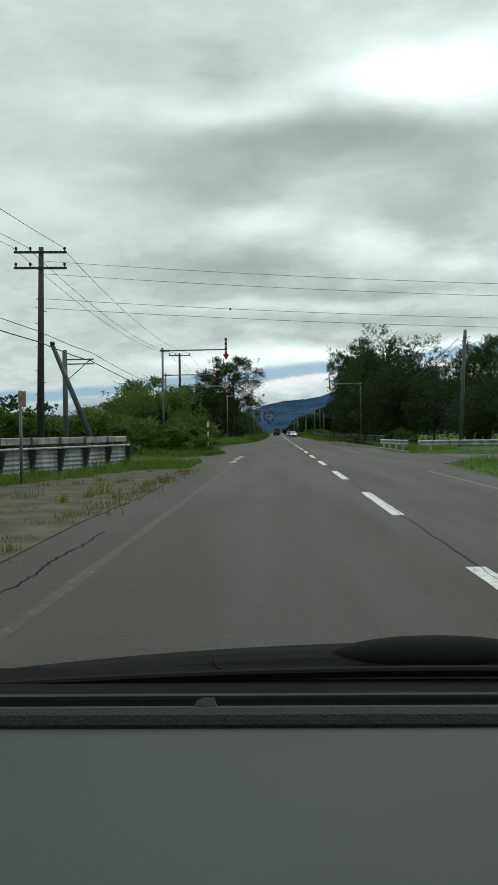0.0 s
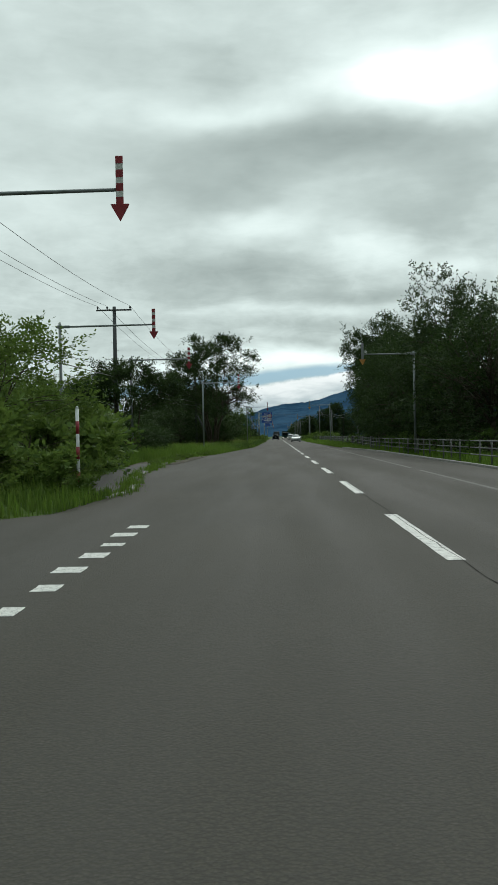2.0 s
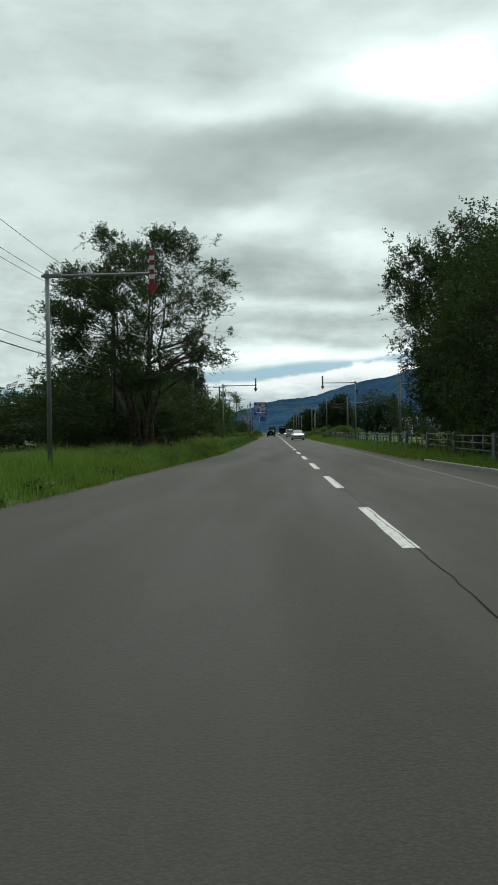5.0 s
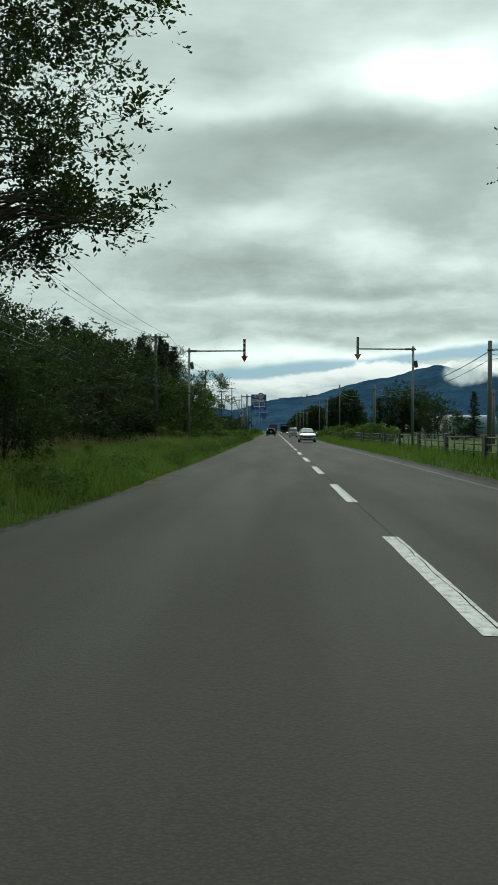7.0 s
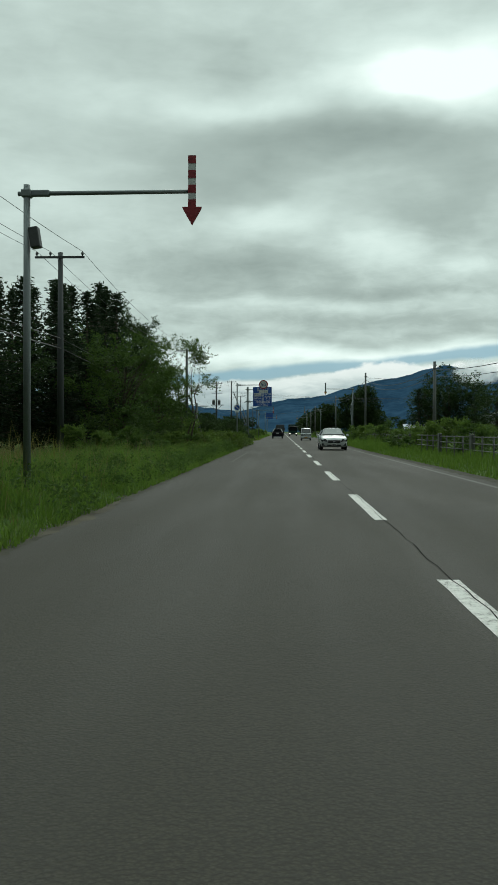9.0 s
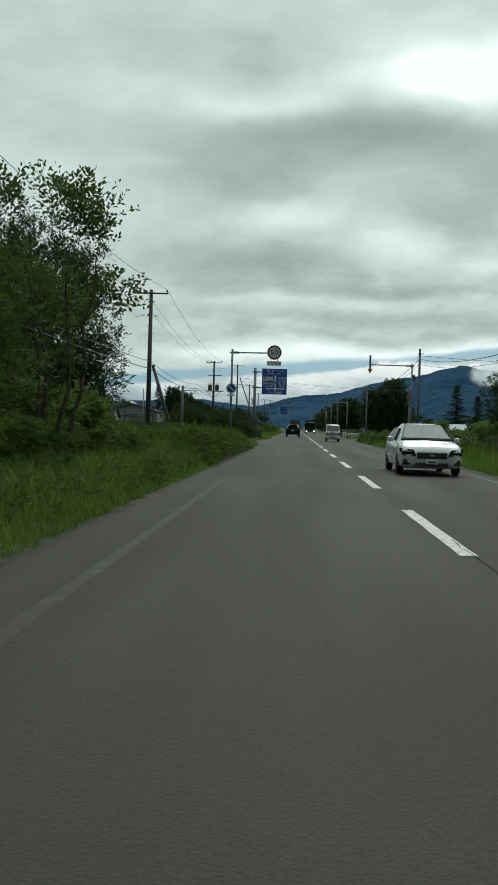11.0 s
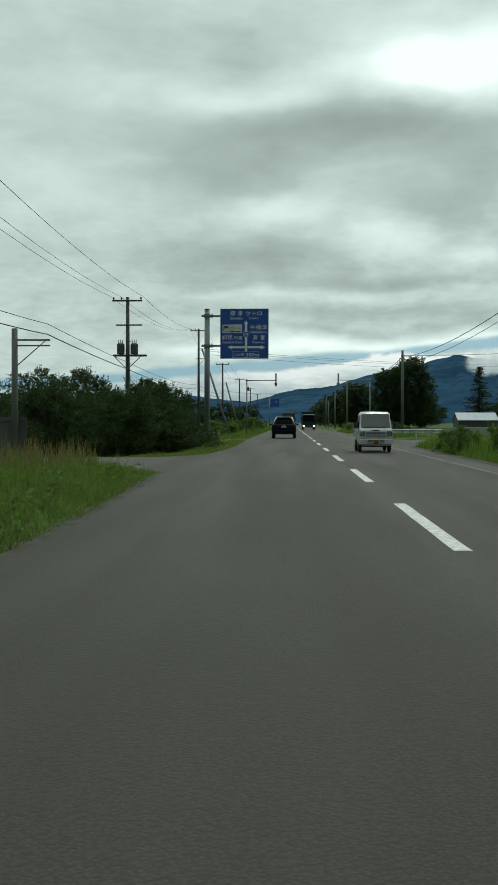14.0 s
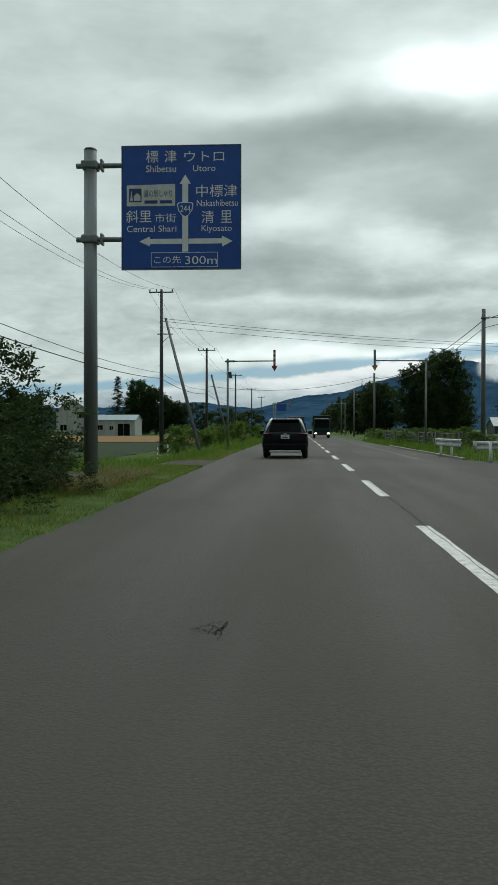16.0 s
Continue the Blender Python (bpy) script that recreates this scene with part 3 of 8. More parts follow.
crumbled_edge(49, 257, 3)
crumbled_edge(118, 282, 5, 1, 0.22)
kerb_run(49, 118)
kerb_run(302, 330)
for x0, w0, y0, y1, seed in ((-2.55, 0.55, 134, 144.5, 1), (-2.45, 0.30, 160, 166, 2), (-2.5, 0.35, 196, 203, 3), (-2.9, 0.5, 121, 125, 4)):
    n = int((y1 - y0) / 0.2)
    vs = []
    for j in range(n + 1):
        f = max(0.0, math.sin(math.pi * j / n)) ** 0.7
        w_ = w0 * f * (0.75 + 0.6 * noise.noise(Vector((j * 0.35, seed, 0.0)))) + 0.06 * noise.noise(Vector((j * 1.3, seed, 4.0)))
        vs += [(x0, y0 + (y1 - y0) * j / n, 0.006), (x0 + max(0.02, w_), y0 + (y1 - y0) * j / n, 0.002)]
    hang("worn_patch", mesh_of("worn_patch", vs, [(2 * j, 2 * j + 1, 2 * j + 3, 2 * j + 2) for j in range(n)], M_DIRT), road, "pale gravelly patch on the road edge")
slab("footpath", [(-3.55, 53.5), (-4.45, 62), (-5.05, 70), (-5.35, 77), (-6.5, 77), (-6.2, 70), (-5.6, 62), (-4.7, 54.5)], 0.03, M_SIDE, "narrow worn asphalt footpath behind the kerb", "path")


def old_kerb():
    """A sunken, broken kerb line beside the footpath."""
    t = thing("kerb", "old sunken concrete kerb with broken gaps", "kerb", kind="structure")
    rr = random.Random(19)
    bm = box_bm(-0.07, 0.07, 0, 0.92, -0.12, 0.06, 0.015)
    me = bpy.data.meshes.new("kerb_block")
    bm.to_mesh(me)
    bm.free()
    me.materials.append(M_CURB)
    y = 52.4
    while y < 78:
        if rr.random() < 0.72:
            slope = math.atan2(edge(LEFT_EDGE, y + 1) - edge(LEFT_EDGE, y), 1.0)
            ob = hang("kerb_block", me, t)
            ob.matrix_local = pose(edge(LEFT_EDGE, y) - 0.16 + rr.uniform(-0.03, 0.03), y, rr.uniform(-0.03, 0.01), rr.uniform(-1, 1), rr.uniform(-4, 4), -math.degrees(slope) + rr.uniform(-3, 3))
        y += 0.95
    return t


old_kerb()

# ---- far hills ----


RIDGE = ((-0.6, 0.018), (-0.3, 0.021), (-0.21, 0.023), (-0.11, 0.029), (-0.07, 0.025), (-0.045, 0.022), (-0.03, 0.026), (-0.011, 0.033), (0.008, 0.0365), (0.04, 0.039), (0.065, 0.0455),
         (0.0835, 0.0512), (0.112, 0.058), (0.128, 0.0592), (0.14, 0.062), (0.156, 0.0682), (0.165, 0.0688), (0.178, 0.073), (0.20, 0.068), (0.23, 0.064), (0.30, 0.058), (0.45, 0.05), (0.62, 0.04))
SPUR = ((0.09, 0.004), (0.13, 0.020), (0.16, 0.034), (0.184, 0.0425), (0.209, 0.0455), (0.228, 0.051), (0.25, 0.057), (0.30, 0.060), (0.40, 0.050), (0.62, 0.030))


def hazy_forest(nn, p, obj, geo):
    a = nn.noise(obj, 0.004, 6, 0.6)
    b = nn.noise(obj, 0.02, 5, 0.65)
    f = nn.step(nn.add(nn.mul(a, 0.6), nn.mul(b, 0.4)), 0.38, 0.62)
    # forest green is shifted to blue here: the haze is in the colour
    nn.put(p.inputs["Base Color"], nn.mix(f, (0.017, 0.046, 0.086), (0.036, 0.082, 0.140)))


M_HAZY_FOREST = material("hazy_forest", hazy_forest, rough=1.0, spec=0.0)


def hills(table, near, far, seed):
    """A forested range, painted haze blue, whose skyline follows a table of azimuth and elevation."""
    n, m = 460, 18
    azs = np.linspace(table[0][0], table[-1][0], n)
    prof = np.interp(azs, [a for a, _ in table], [b for _, b in table])
    kern = np.hanning(7) / np.hanning(7).sum()
    prof = np.convolve(np.pad(prof, 3, mode="edge"), kern, mode="valid")
    verts, faces = [], []
    for j in range(m):
        f = j / (m - 1)
        for i in range(n):
            a = azs[i]
            d = near + (far - near) * f
            rough_z = noise.noise(Vector((a * 90, seed, f * 1.5))) * 0.0011 + noise.noise(Vector((a * 260, seed, f * 3))) * 0.0006
            gully = 1 + 0.22 * noise.noise(Vector((a * 38, f * 1.2, seed))) * (1 - f) + 0.12 * noise.noise(Vector((a * 110, f * 2.0, seed))) * (1 - f)
            z = (prof[i] * (f ** 1.05) * gully + rough_z * f) * d
            verts.append((d * math.sin(a), 150 + d * math.cos(a), 1.2 + z - 8 * (1 - f)))
    for j in range(m - 1):
        for i in range(n - 1):
            a = j * n + i
            faces.append((a, a + 1, a + n + 1, a + n))
    ob = new("backdrop", mesh_of("backdrop", verts, faces, M_HAZY_FOREST, True))
    tagged(ob, "distant forested mountains painted haze blue", "mountain", kind="structure")


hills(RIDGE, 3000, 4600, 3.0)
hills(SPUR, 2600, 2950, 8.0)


def cloud_cap():
    """Cloud lying against the far ridge, with a glow that stands in for daylight on it."""
    def build(n, p, obj, geo):
        s = n.t.nodes.new("ShaderNodeSeparateXYZ")
        n.put(s.inputs[0], obj)
        u, v = s.outputs[0], s.outputs[2]
        w = n.noise(n.vec(n.mul(u, 1.6), 0.0, n.mul(v, 0.8)), 1.6, 5, 0.55)
        lump = n.add(n.mul(u, u), n.mul(v, n.mul(v, n.step(v, -0.4, 0.3, 1.6, 1.0))))
        a = n.step(n.add(n.mul(n.sub(w, 0.5), 0.8), n.sub(0.62, n.mul(lump, 1.15))), 0.0, 0.55)
        # bright top and shaded underside are painted into the emission colour
        lit = n.step(n.add(v, n.mul(n.sub(w, 0.5), 1.4)), -0.6, 0.6)
        p.inputs["Base Color"].default_value = (0.9, 0.93, 0.93, 1)
        n.put(p.inputs["Emission Color"], n.mix(lit, (0.24, 0.30, 0.34), (0.62, 0.70, 0.70)))
        p.inputs["Emission Strength"].default_value = 0.75
        n.put(p.inputs["Alpha"], n.mul(a, 0.96))

    m = material("cloud_vapour", build, rough=1.0, spec=0.0)
    vs, n = [], 24
    for i in range(n + 1):
        for k in range(9):
            x, z = 2 * i / n - 1, 2 * k / 8 - 1
            vs.append((x, 0.3 * x * x + 0.05 * math.sin(i * 1.3) * math.cos(k), z))
    me = mesh_of("cloud", vs, [(i * 9 + k, (i + 1) * 9 + k, (i + 1) * 9 + k + 1, i * 9 + k + 1) for i in range(n) for k in range(8)], m, True)
    for az_, el_, w, h in ((0.214, 0.0640, 130, 78), (0.282, 0.0655, 230, 46)):
        d = 3050
        ob = new("cloud", me)
        ob.matrix_world = Matrix.Translation((d * math.sin(az_), 200 + d * math.cos(az_), d * el_)) @ Matrix.Rotation(-az_, 4, "Z") @ Matrix.Diagonal((w, w, h, 1))
        tagged(ob, "white cloud lying on the mountain ridge", "cloud", kind="structure")


cloud_cap()

# ---- roadside signs ----


def prism(name, pts, y0, y1, mat, parent, label=""):
    """A plate with an outline in x and z, from y0 to y1."""
    n = len(pts)
    vs = [(x, y0, z) for x, z in pts] + [(x, y1, z) for x, z in pts]
    fs = [tuple(range(n)), tuple(range(2 * n - 1, n - 1, -1))] + [(i, n + i, n + (i + 1) % n, (i + 1) % n) for i in range(n)]
    me = mesh_of(name, vs, fs, mat)
    bm = bmesh.new()
    bm.from_mesh(me)
    bmesh.ops.recalc_face_normals(bm, faces=bm.faces)
    bm.to_mesh(me)
    bm.free()
    return hang(name, me, parent, label)


def disc(r, n=40, cx=0.0, cz=0.0):
    return [(cx + r * math.cos(2 * math.pi * i / n), cz + r * math.sin(2 * math.pi * i / n)) for i in range(n)]


def arrow_sign(x, y, x_end, z_arm, red=True, box_on=True):
    """Snow-country edge marker: a post with an arm and a hanging arrow over the road edge."""
    s = 1 if x_end > x else -1
    label = "galvanised marker post with red and white striped down arrow" if red else "galvanised marker post with grey shaft and orange down arrow"
    t = thing("arrow_marker", label, "road sign", (x, y, land(x, y)), "edge arrow markers")
    z_arm -= land(x, y)
    L = x_end - x
    rod("post", (0, 0, -0.3), (0, 0, z_arm + 0.16), 0.07, 0.06, M_GALV, t)
    rod("arm", (-0.16 * s, 0, z_arm), (L, 0, z_arm + 0.02), 0.042, 0.036, M_GALV, t)
    part("bracket", box_bm(min(0.05 * s, 0.42 * s), max(0.05 * s, 0.42 * s), -0.06, 0.06, z_arm - 0.05, z_arm + 0.06, 0.02), M_GALV, t)
    part("clamp", box_bm(-0.09, 0.09, -0.09, 0.09, z_arm - 0.07, z_arm + 0.07, 0.02), M_GALV, t)
    a = prism("arrow_shaft", [(L - 0.07, z_arm - 0.28), (L + 0.07, z_arm - 0.28), (L + 0.07, z_arm + 0.66), (L - 0.07, z_arm + 0.66)], -0.05, -0.02, M_WHITE if red else M_GALV, t)
    if red:
        for k in range(4):
            z = z_arm + 0.66 - 0.155 - k * 0.265 + 0.01
            prism("red_band", [(L - 0.071, max(z, z_arm - 0.27)), (L + 0.071, max(z, z_arm - 0.27)), (L + 0.071, z + 0.145), (L - 0.071, z + 0.145)], -0.055, -0.015, M_RED, a, "dark red reflective band")
    prism("arrow_head", [(L - 0.18, z_arm - 0.27), (L - 0.16, z_arm - 0.32), (L, z_arm - 0.60), (L + 0.16, z_arm - 0.32), (L + 0.18, z_arm - 0.27)], -0.06, -0.01, M_RED if red else M_ORANGE, t,
          "dark red arrow head" if red else "orange arrow head")
    if box_on:
        bm = box_bm(0.06, 0.24, -0.10, 0.10, z_arm - 1.0, z_arm - 0.62, 0.02)
        bmesh.ops.rotate(bm, verts=bm.verts, cent=(0.1, 0, z_arm - 0.8), matrix=Matrix.Rotation(radians(-9), 3, "Y"))
        part("control_box", bm, M_DARKSTEEL, t)
    return t


for args in ((-6.53, 51.4, -2.85, 6.05), (-8.8, 71.0, -4.89, 5.92), (-8.2, 85.4, -4.85, 5.74), (-6.0, 108.8, -3.0, 5.75), (-4.25, 166.5, -1.22, 5.55), (-3.95, 319.0, -1.2, 5.2), (-3.9, 412, -1.2, 5.3)):
    arrow_sign(*args, True, args[1] > 150)
for args in ((8.05, 85.9, 5.11, 5.8), (7.95, 166.3, 4.95, 5.65), (7.95, 246.3, 5.05, 5.75), (7.7, 319.6, 4.7, 5.25), (7.7, 412, 4.8, 5.3)):
    arrow_sign(*args, False, args[1] > 150)


def text_part(body, cx, cz, w, h, y, mat, parent, label="", name="lettering"):
    """Lettering with the built-in font, stretched to a width and height, facing -y."""
    cu = bpy.data.curves.new("lettering", "FONT")
    cu.body = body
    cu.resolution_u = 3
    ob = bpy.data.objects.new("lettering", cu)
    scene.collection.objects.link(ob)
    dg = bpy.context.evaluated_depsgraph_get()
    me = bpy.data.meshes.new_from_object(ob.evaluated_get(dg))
    bpy.data.objects.remove(ob)
    co = np.empty(3 * len(me.vertices), dtype=np.float32)
    me.vertices.foreach_get("co", co)
    co = co.reshape(-1, 3)
    lo, hi = co.min(0), co.max(0)
    out = np.zeros_like(co)
    out[:, 0] = cx + ((co[:, 0] - lo[0]) / max(1e-6, hi[0] - lo[0]) - 0.5) * w
    out[:, 2] = cz + ((co[:, 1] - lo[1]) / max(1e-6, hi[1] - lo[1]) - 0.5) * h
    out[:, 1] = y
    me.vertices.foreach_set("co", out.reshape(-1))
    me.materials.clear()
    me.materials.append(mat)
    me.update()
    return hang(name, me, parent, label)


M_LETTER = worn("sign_lettering", (0.66, 0.69, 0.70), (0.76, 0.79, 0.80), 5.0, 0.5, bumpy=0)
M_BLUE_TEXT = worn("sign_blue_digit", (0.010, 0.045, 0.16), (0.014, 0.06, 0.20), 5.0, 0.5, bumpy=0)


def guide_sign():
    """The large blue direction sign on its cantilever post."""
    x0, x1, z0, z1, yb = -4.02, -1.17, 5.06, 8.0, 287.7
    gz = land(-4.85, 288)
    t = thing("direction_sign", "large blue direction sign on a grey steel cantilever post", "road sign", (-4.85, yb + 0.25, gz))
    o = Vector((4.85, -0.25, -gz))

    def sx(f):
        return x0 + (x1 - x0) * f + o.x

    def sz(f):
        return z1 + (z0 - z1) * f + o.z

    rod("post", (0, 0, -0.4), (0, 0, 8.0 - gz), 0.175, 0.155, M_GALV, t, sides=20)
    rod("post_cap", (0, 0, 8.0 - gz), (0, 0, 8.05 - gz), 0.165, 0.12, M_GALV, t, sides=20)
    for z in (7.62, 5.83):
        z -= gz
        rod("arm", (-0.34, 0, z), (1.6, 0, z), 0.065, 0.06, M_GALV, t)
        part("collar", box_bm(-0.20, 0.20, -0.2, 0.2, z - 0.10, z + 0.10, 0.04), M_GALV, t)
        part("flange", box_bm(0.26, 0.32, -0.12, 0.12, z - 0.13, z + 0.13, 0.01), M_GALV, t)
    yp = o.y
    board = part("board", box_bm(x0 + o.x, x1 + o.x, yp, yp + 0.05, z0 + o.z, z1 + o.z, 0.015), M_BLUE, t, "blue sign board with white lettering")
    e = 0.018
    for nm, a in (("rim", (x0 + o.x - e, x1 + o.x + e, yp - 0.004, yp + 0.06, z1 + o.z + 0.001, z1 + o.z + e)), ("rim", (x0 + o.x - e, x1 + o.x + e, yp - 0.004, yp + 0.06, z0 + o.z - e, z0 + o.z - 0.001)),
                  ("rim", (x0 + o.x - e, x0 + o.x - 0.001, yp - 0.004, yp + 0.06, z0 + o.z, z1 + o.z)), ("rim", (x1 + o.x + 0.001, x1 + o.x + e, yp - 0.004, yp + 0.06, z0 + o.z, z1 + o.z))):
        part(nm, box_bm(*a), M_GALV, t)
    yt = yp - 0.004
    W_, H_ = x1 - x0, z1 - z0
    for body, fx, fz, fw, fh in (("標", 0.255, 0.085, 0.105, 0.10), ("津", 0.41, 0.085, 0.10, 0.10), ("ウトロ", 0.695, 0.088, 0.335, 0.085), ("Shibetsu", 0.33, 0.185, 0.255, 0.056), ("Utoro", 0.695, 0.185, 0.19, 0.05),
                                 ("中標津", 0.80, 0.37, 0.345, 0.10), ("Nakashibetsu", 0.805, 0.468, 0.345, 0.052), ("斜里", 0.14, 0.57, 0.215, 0.10), ("市街", 0.368, 0.585, 0.175, 0.072),
                                 ("Central Shari", 0.25, 0.672, 0.42, 0.052), ("清", 0.725, 0.58, 0.105, 0.10), ("里", 0.88, 0.58, 0.095, 0.10), ("Kiyosato", 0.80, 0.68, 0.255, 0.062),
                                 ("この先", 0.385, 0.925, 0.225, 0.062), ("300m", 0.668, 0.93, 0.27, 0.066)):
        text_part(body, sx(fx), sz(fz), W_ * fw, H_ * fh, yt, M_LETTER, board, "white lettering")

    def poly(name, pts, mat, dy=0.0, label=""):
        me = mesh_of(name, [(sx(a), yt - dy, sz(b)) for a, b in pts], [tuple(range(len(pts)))], mat)
        return hang(name, me, board, label)

    for nm, a, b, c, d in (("frame_bar", 0.245, 0.81, 0.865, 0.864), ("frame_bar", 0.245, 0.81, 0.982, 0.981)):
        poly(nm, [(a, c), (b, c), (b, c + 0.004), (a, c + 0.004)], M_LETTER)
    for a in (0.245, 0.806):
        poly("frame_bar", [(a, 0.869), (a + 0.004, 0.869), (a + 0.004, 0.981), (a, 0.981)], M_LETTER)
    poly("arrow_up", [(0.51, 0.86), (0.51, 0.31), (0.487, 0.31), (0.535, 0.235), (0.583, 0.31), (0.56, 0.31), (0.56, 0.86)], M_LETTER)
    poly("arrow_left", [(0.508, 0.755), (0.235, 0.755), (0.235, 0.735), (0.145, 0.776), (0.235, 0.815), (0.235, 0.797), (0.508, 0.797)], M_LETTER)
    poly("arrow_right", [(0.562, 0.755), (0.845, 0.755), (0.845, 0.735), (0.935, 0.778), (0.845, 0.822), (0.845, 0.797), (0.562, 0.797)], M_LETTER)
    shield = [(0.465, 0.475), (0.475, 0.462), (0.535, 0.458), (0.595, 0.462), (0.605, 0.475), (0.595, 0.525), (0.565, 0.565), (0.535, 0.582), (0.505, 0.565), (0.475, 0.525)]
    poly("route_shield", shield, M_LETTER, 0.003)
    poly("shield_field", [((a - 0.535) * 0.88 + 0.535, (b - 0.515) * 0.88 + 0.515) for a, b in shield], M_BLUE, 0.006)
    text_part("244", sx(0.536), sz(0.512), W_ * 0.085, H_ * 0.05, yt - 0.009, M_LETTER, board, "white route number")
    poly("place_panel", [(0.04, 0.318), (0.45, 0.31), (0.45, 0.488), (0.04, 0.488)], M_WHITE, 0.003, "white panel with a station symbol")
    poly("panel_symbol", [(0.06, 0.345), (0.165, 0.345), (0.165, 0.455), (0.06, 0.455)], M_BLUE_TEXT, 0.006)
    poly("panel_symbol_house", [(0.10, 0.445), (0.10, 0.405), (0.128, 0.38), (0.156, 0.405), (0.156, 0.445)], M_WHITE, 0.009)
    poly("panel_symbol_tree", [(0.068, 0.445), (0.08, 0.36), (0.092, 0.445)], M_WHITE, 0.009)
    text_part("道の駅しゃり", sx(0.305), sz(0.385), W_ * 0.24, H_ * 0.062, yt - 0.006, M_BLUE_TEXT, board, "dark blue lettering")
    for k in range(2):
        poly("panel_bar", [(0.19 + 0.13 * k, 0.442), (0.30 + 0.125 * k, 0.442), (0.30 + 0.125 * k, 0.468), (0.19 + 0.13 * k, 0.468)], M_BLUE_TEXT, 0.006)


guide_sign()


def speed_sign():
    x, y = -4.05, 239.6
    gz = land(x, y)
    t = thing("speed_limit_sign", "speed limit sign on a galvanised post with no-parking disc", "road sign", (x, y, gz))
    za = 5.82 - gz
    rod("post", (0, 0, -0.3), (0, 0, za + 0.22), 0.075, 0.065, M_GALV, t, sides=14)
    rod("arm", (-0.15, 0, za), (2.2, 0, za + 0.02), 0.045, 0.04, M_GALV, t)
    part("bracket", box_bm(0.05, 0.42, -0.07, 0.07, za - 0.06, za + 0.07, 0.02), M_GALV, t)
    cx, cz = 2.62, 5.88 - gz
    d = prism("disc", disc(0.45, 48, cx, cz), -0.07, -0.05, M_WHITE, t, "white disc with red ring")
    n = 48
    ring_v = [(px, -0.074, pz) for px, pz in disc(0.445, n, cx, cz)] + [(px, -0.074, pz) for px, pz in disc(0.345, n, cx, cz)]
    hang("red_ring", mesh_of("red_ring", ring_v, [(i, (i + 1) % n, n + (i + 1) % n, n + i) for i in range(n)], M_RED), d, "red ring")
    text_part("50", cx, cz, 0.47, 0.34, -0.078, M_BLUE_TEXT, d, "dark blue numerals")
    pl = prism("plate", [(cx - 0.45, cz - 0.82), (cx + 0.45, cz - 0.82), (cx + 0.45, cz - 0.54), (cx - 0.45, cz - 0.54)], -0.07, -0.05, M_WHITE, t, "white plate with dark lettering")
    text_part("ここから", cx, cz - 0.68, 0.78, 0.17, -0.076, M_DARKSTEEL, pl, "dark lettering")
    for dx_ in (-0.2, 0.2):
        part("strap", box_bm(cx + dx_ - 0.02, cx + dx_ + 0.02, -0.05, -0.02, cz - 0.8, cz + 0.3), M_GALV, t)
    zc = 3.58 - gz
    p = prism("no_parking_disc", disc(0.32, 40, 0, zc), -0.10, -0.085, M_WHITE, t, "blue no-parking disc with white rim")
    nv = [(px, -0.104, pz) for px, pz in disc(0.255, 40, 0, zc)]
    hang("blue_field", mesh_of("blue_field", nv, [tuple(range(40))], M_BLUE), p, "blue field")
    hang("bar", mesh_of("bar", [(-0.20, -0.108, zc + 0.15), (-0.155, -0.108, zc + 0.195), (0.20, -0.108, zc - 0.15), (0.155, -0.108, zc - 0.195)], [(0, 1, 2, 3)], M_WHITE), p, "white diagonal bar")
    part("sub_plate", box_bm(-0.22, 0.22, -0.10, -0.085, zc - 0.47, zc - 0.36, 0.004), M_WHITE, t)


speed_sign()


def far_sign(x, y):
    t = thing("direction_sign", "small far blue direction sign on a grey post", "road sign", (x - 1.9, y, 0))
    rod("post", (0, 0, -0.3), (0, 0, 9.2), 0.15, 0.13, M_GALV, t)
    for z in (8.7, 7.1):
        rod("arm", (-0.2, 0, z), (1.2, 0, z), 0.06, 0.06, M_GALV, t)
    part("board", box_bm(0.5, 3.3, -0.2, -0.14, 6.5, 9.1, 0.01), M_BLUE, t)


far_sign(-4.8, 530)


def delineator(x, y, h, r):
    t = thing("snow_pole", "slim red and white banded snow pole", "marker post", (x, y, land(x, y)), "snow poles")
    rod("pole", (0, 0, -0.2), (0, 0, h), r, r, M_WHITE, t)
    for k in range(3):
        rod("band", (0, 0, h * (0.16 + 0.28 * k)), (0, 0, h * (0.30 + 0.28 * k)), r * 1.06, r * 1.06, M_RED, t, "red band")
    rod("cap", (0, 0, h), (0, 0, h + 0.05), r * 1.1, r * 0.4, M_WHITE, t)


delineator(-4.05, 52.6, 1.9, 0.036)
delineator(-6.4, 311.5, 0.8, 0.02)
delineator(-5.9, 305.0, 0.7, 0.02)
t = thing("marker_post", "thin grey post with a small weathered sign plate", "marker post", (-6.4, 22.0, land(-6.4, 22.0)))
rod("post", (0, 0, -0.2), (0, 0, 2.42), 0.04, 0.04, M_GALV, t)
part("plate", box_bm(-0.04, 0.16, -0.07, -0.05, 2.00, 2.40, 0.005), worn("faded_plate", (0.30, 0.16, 0.15), (0.5, 0.42, 0.40), 5.0, 0.6), t, "faded pink plate")

# ---- utility poles and lines ----


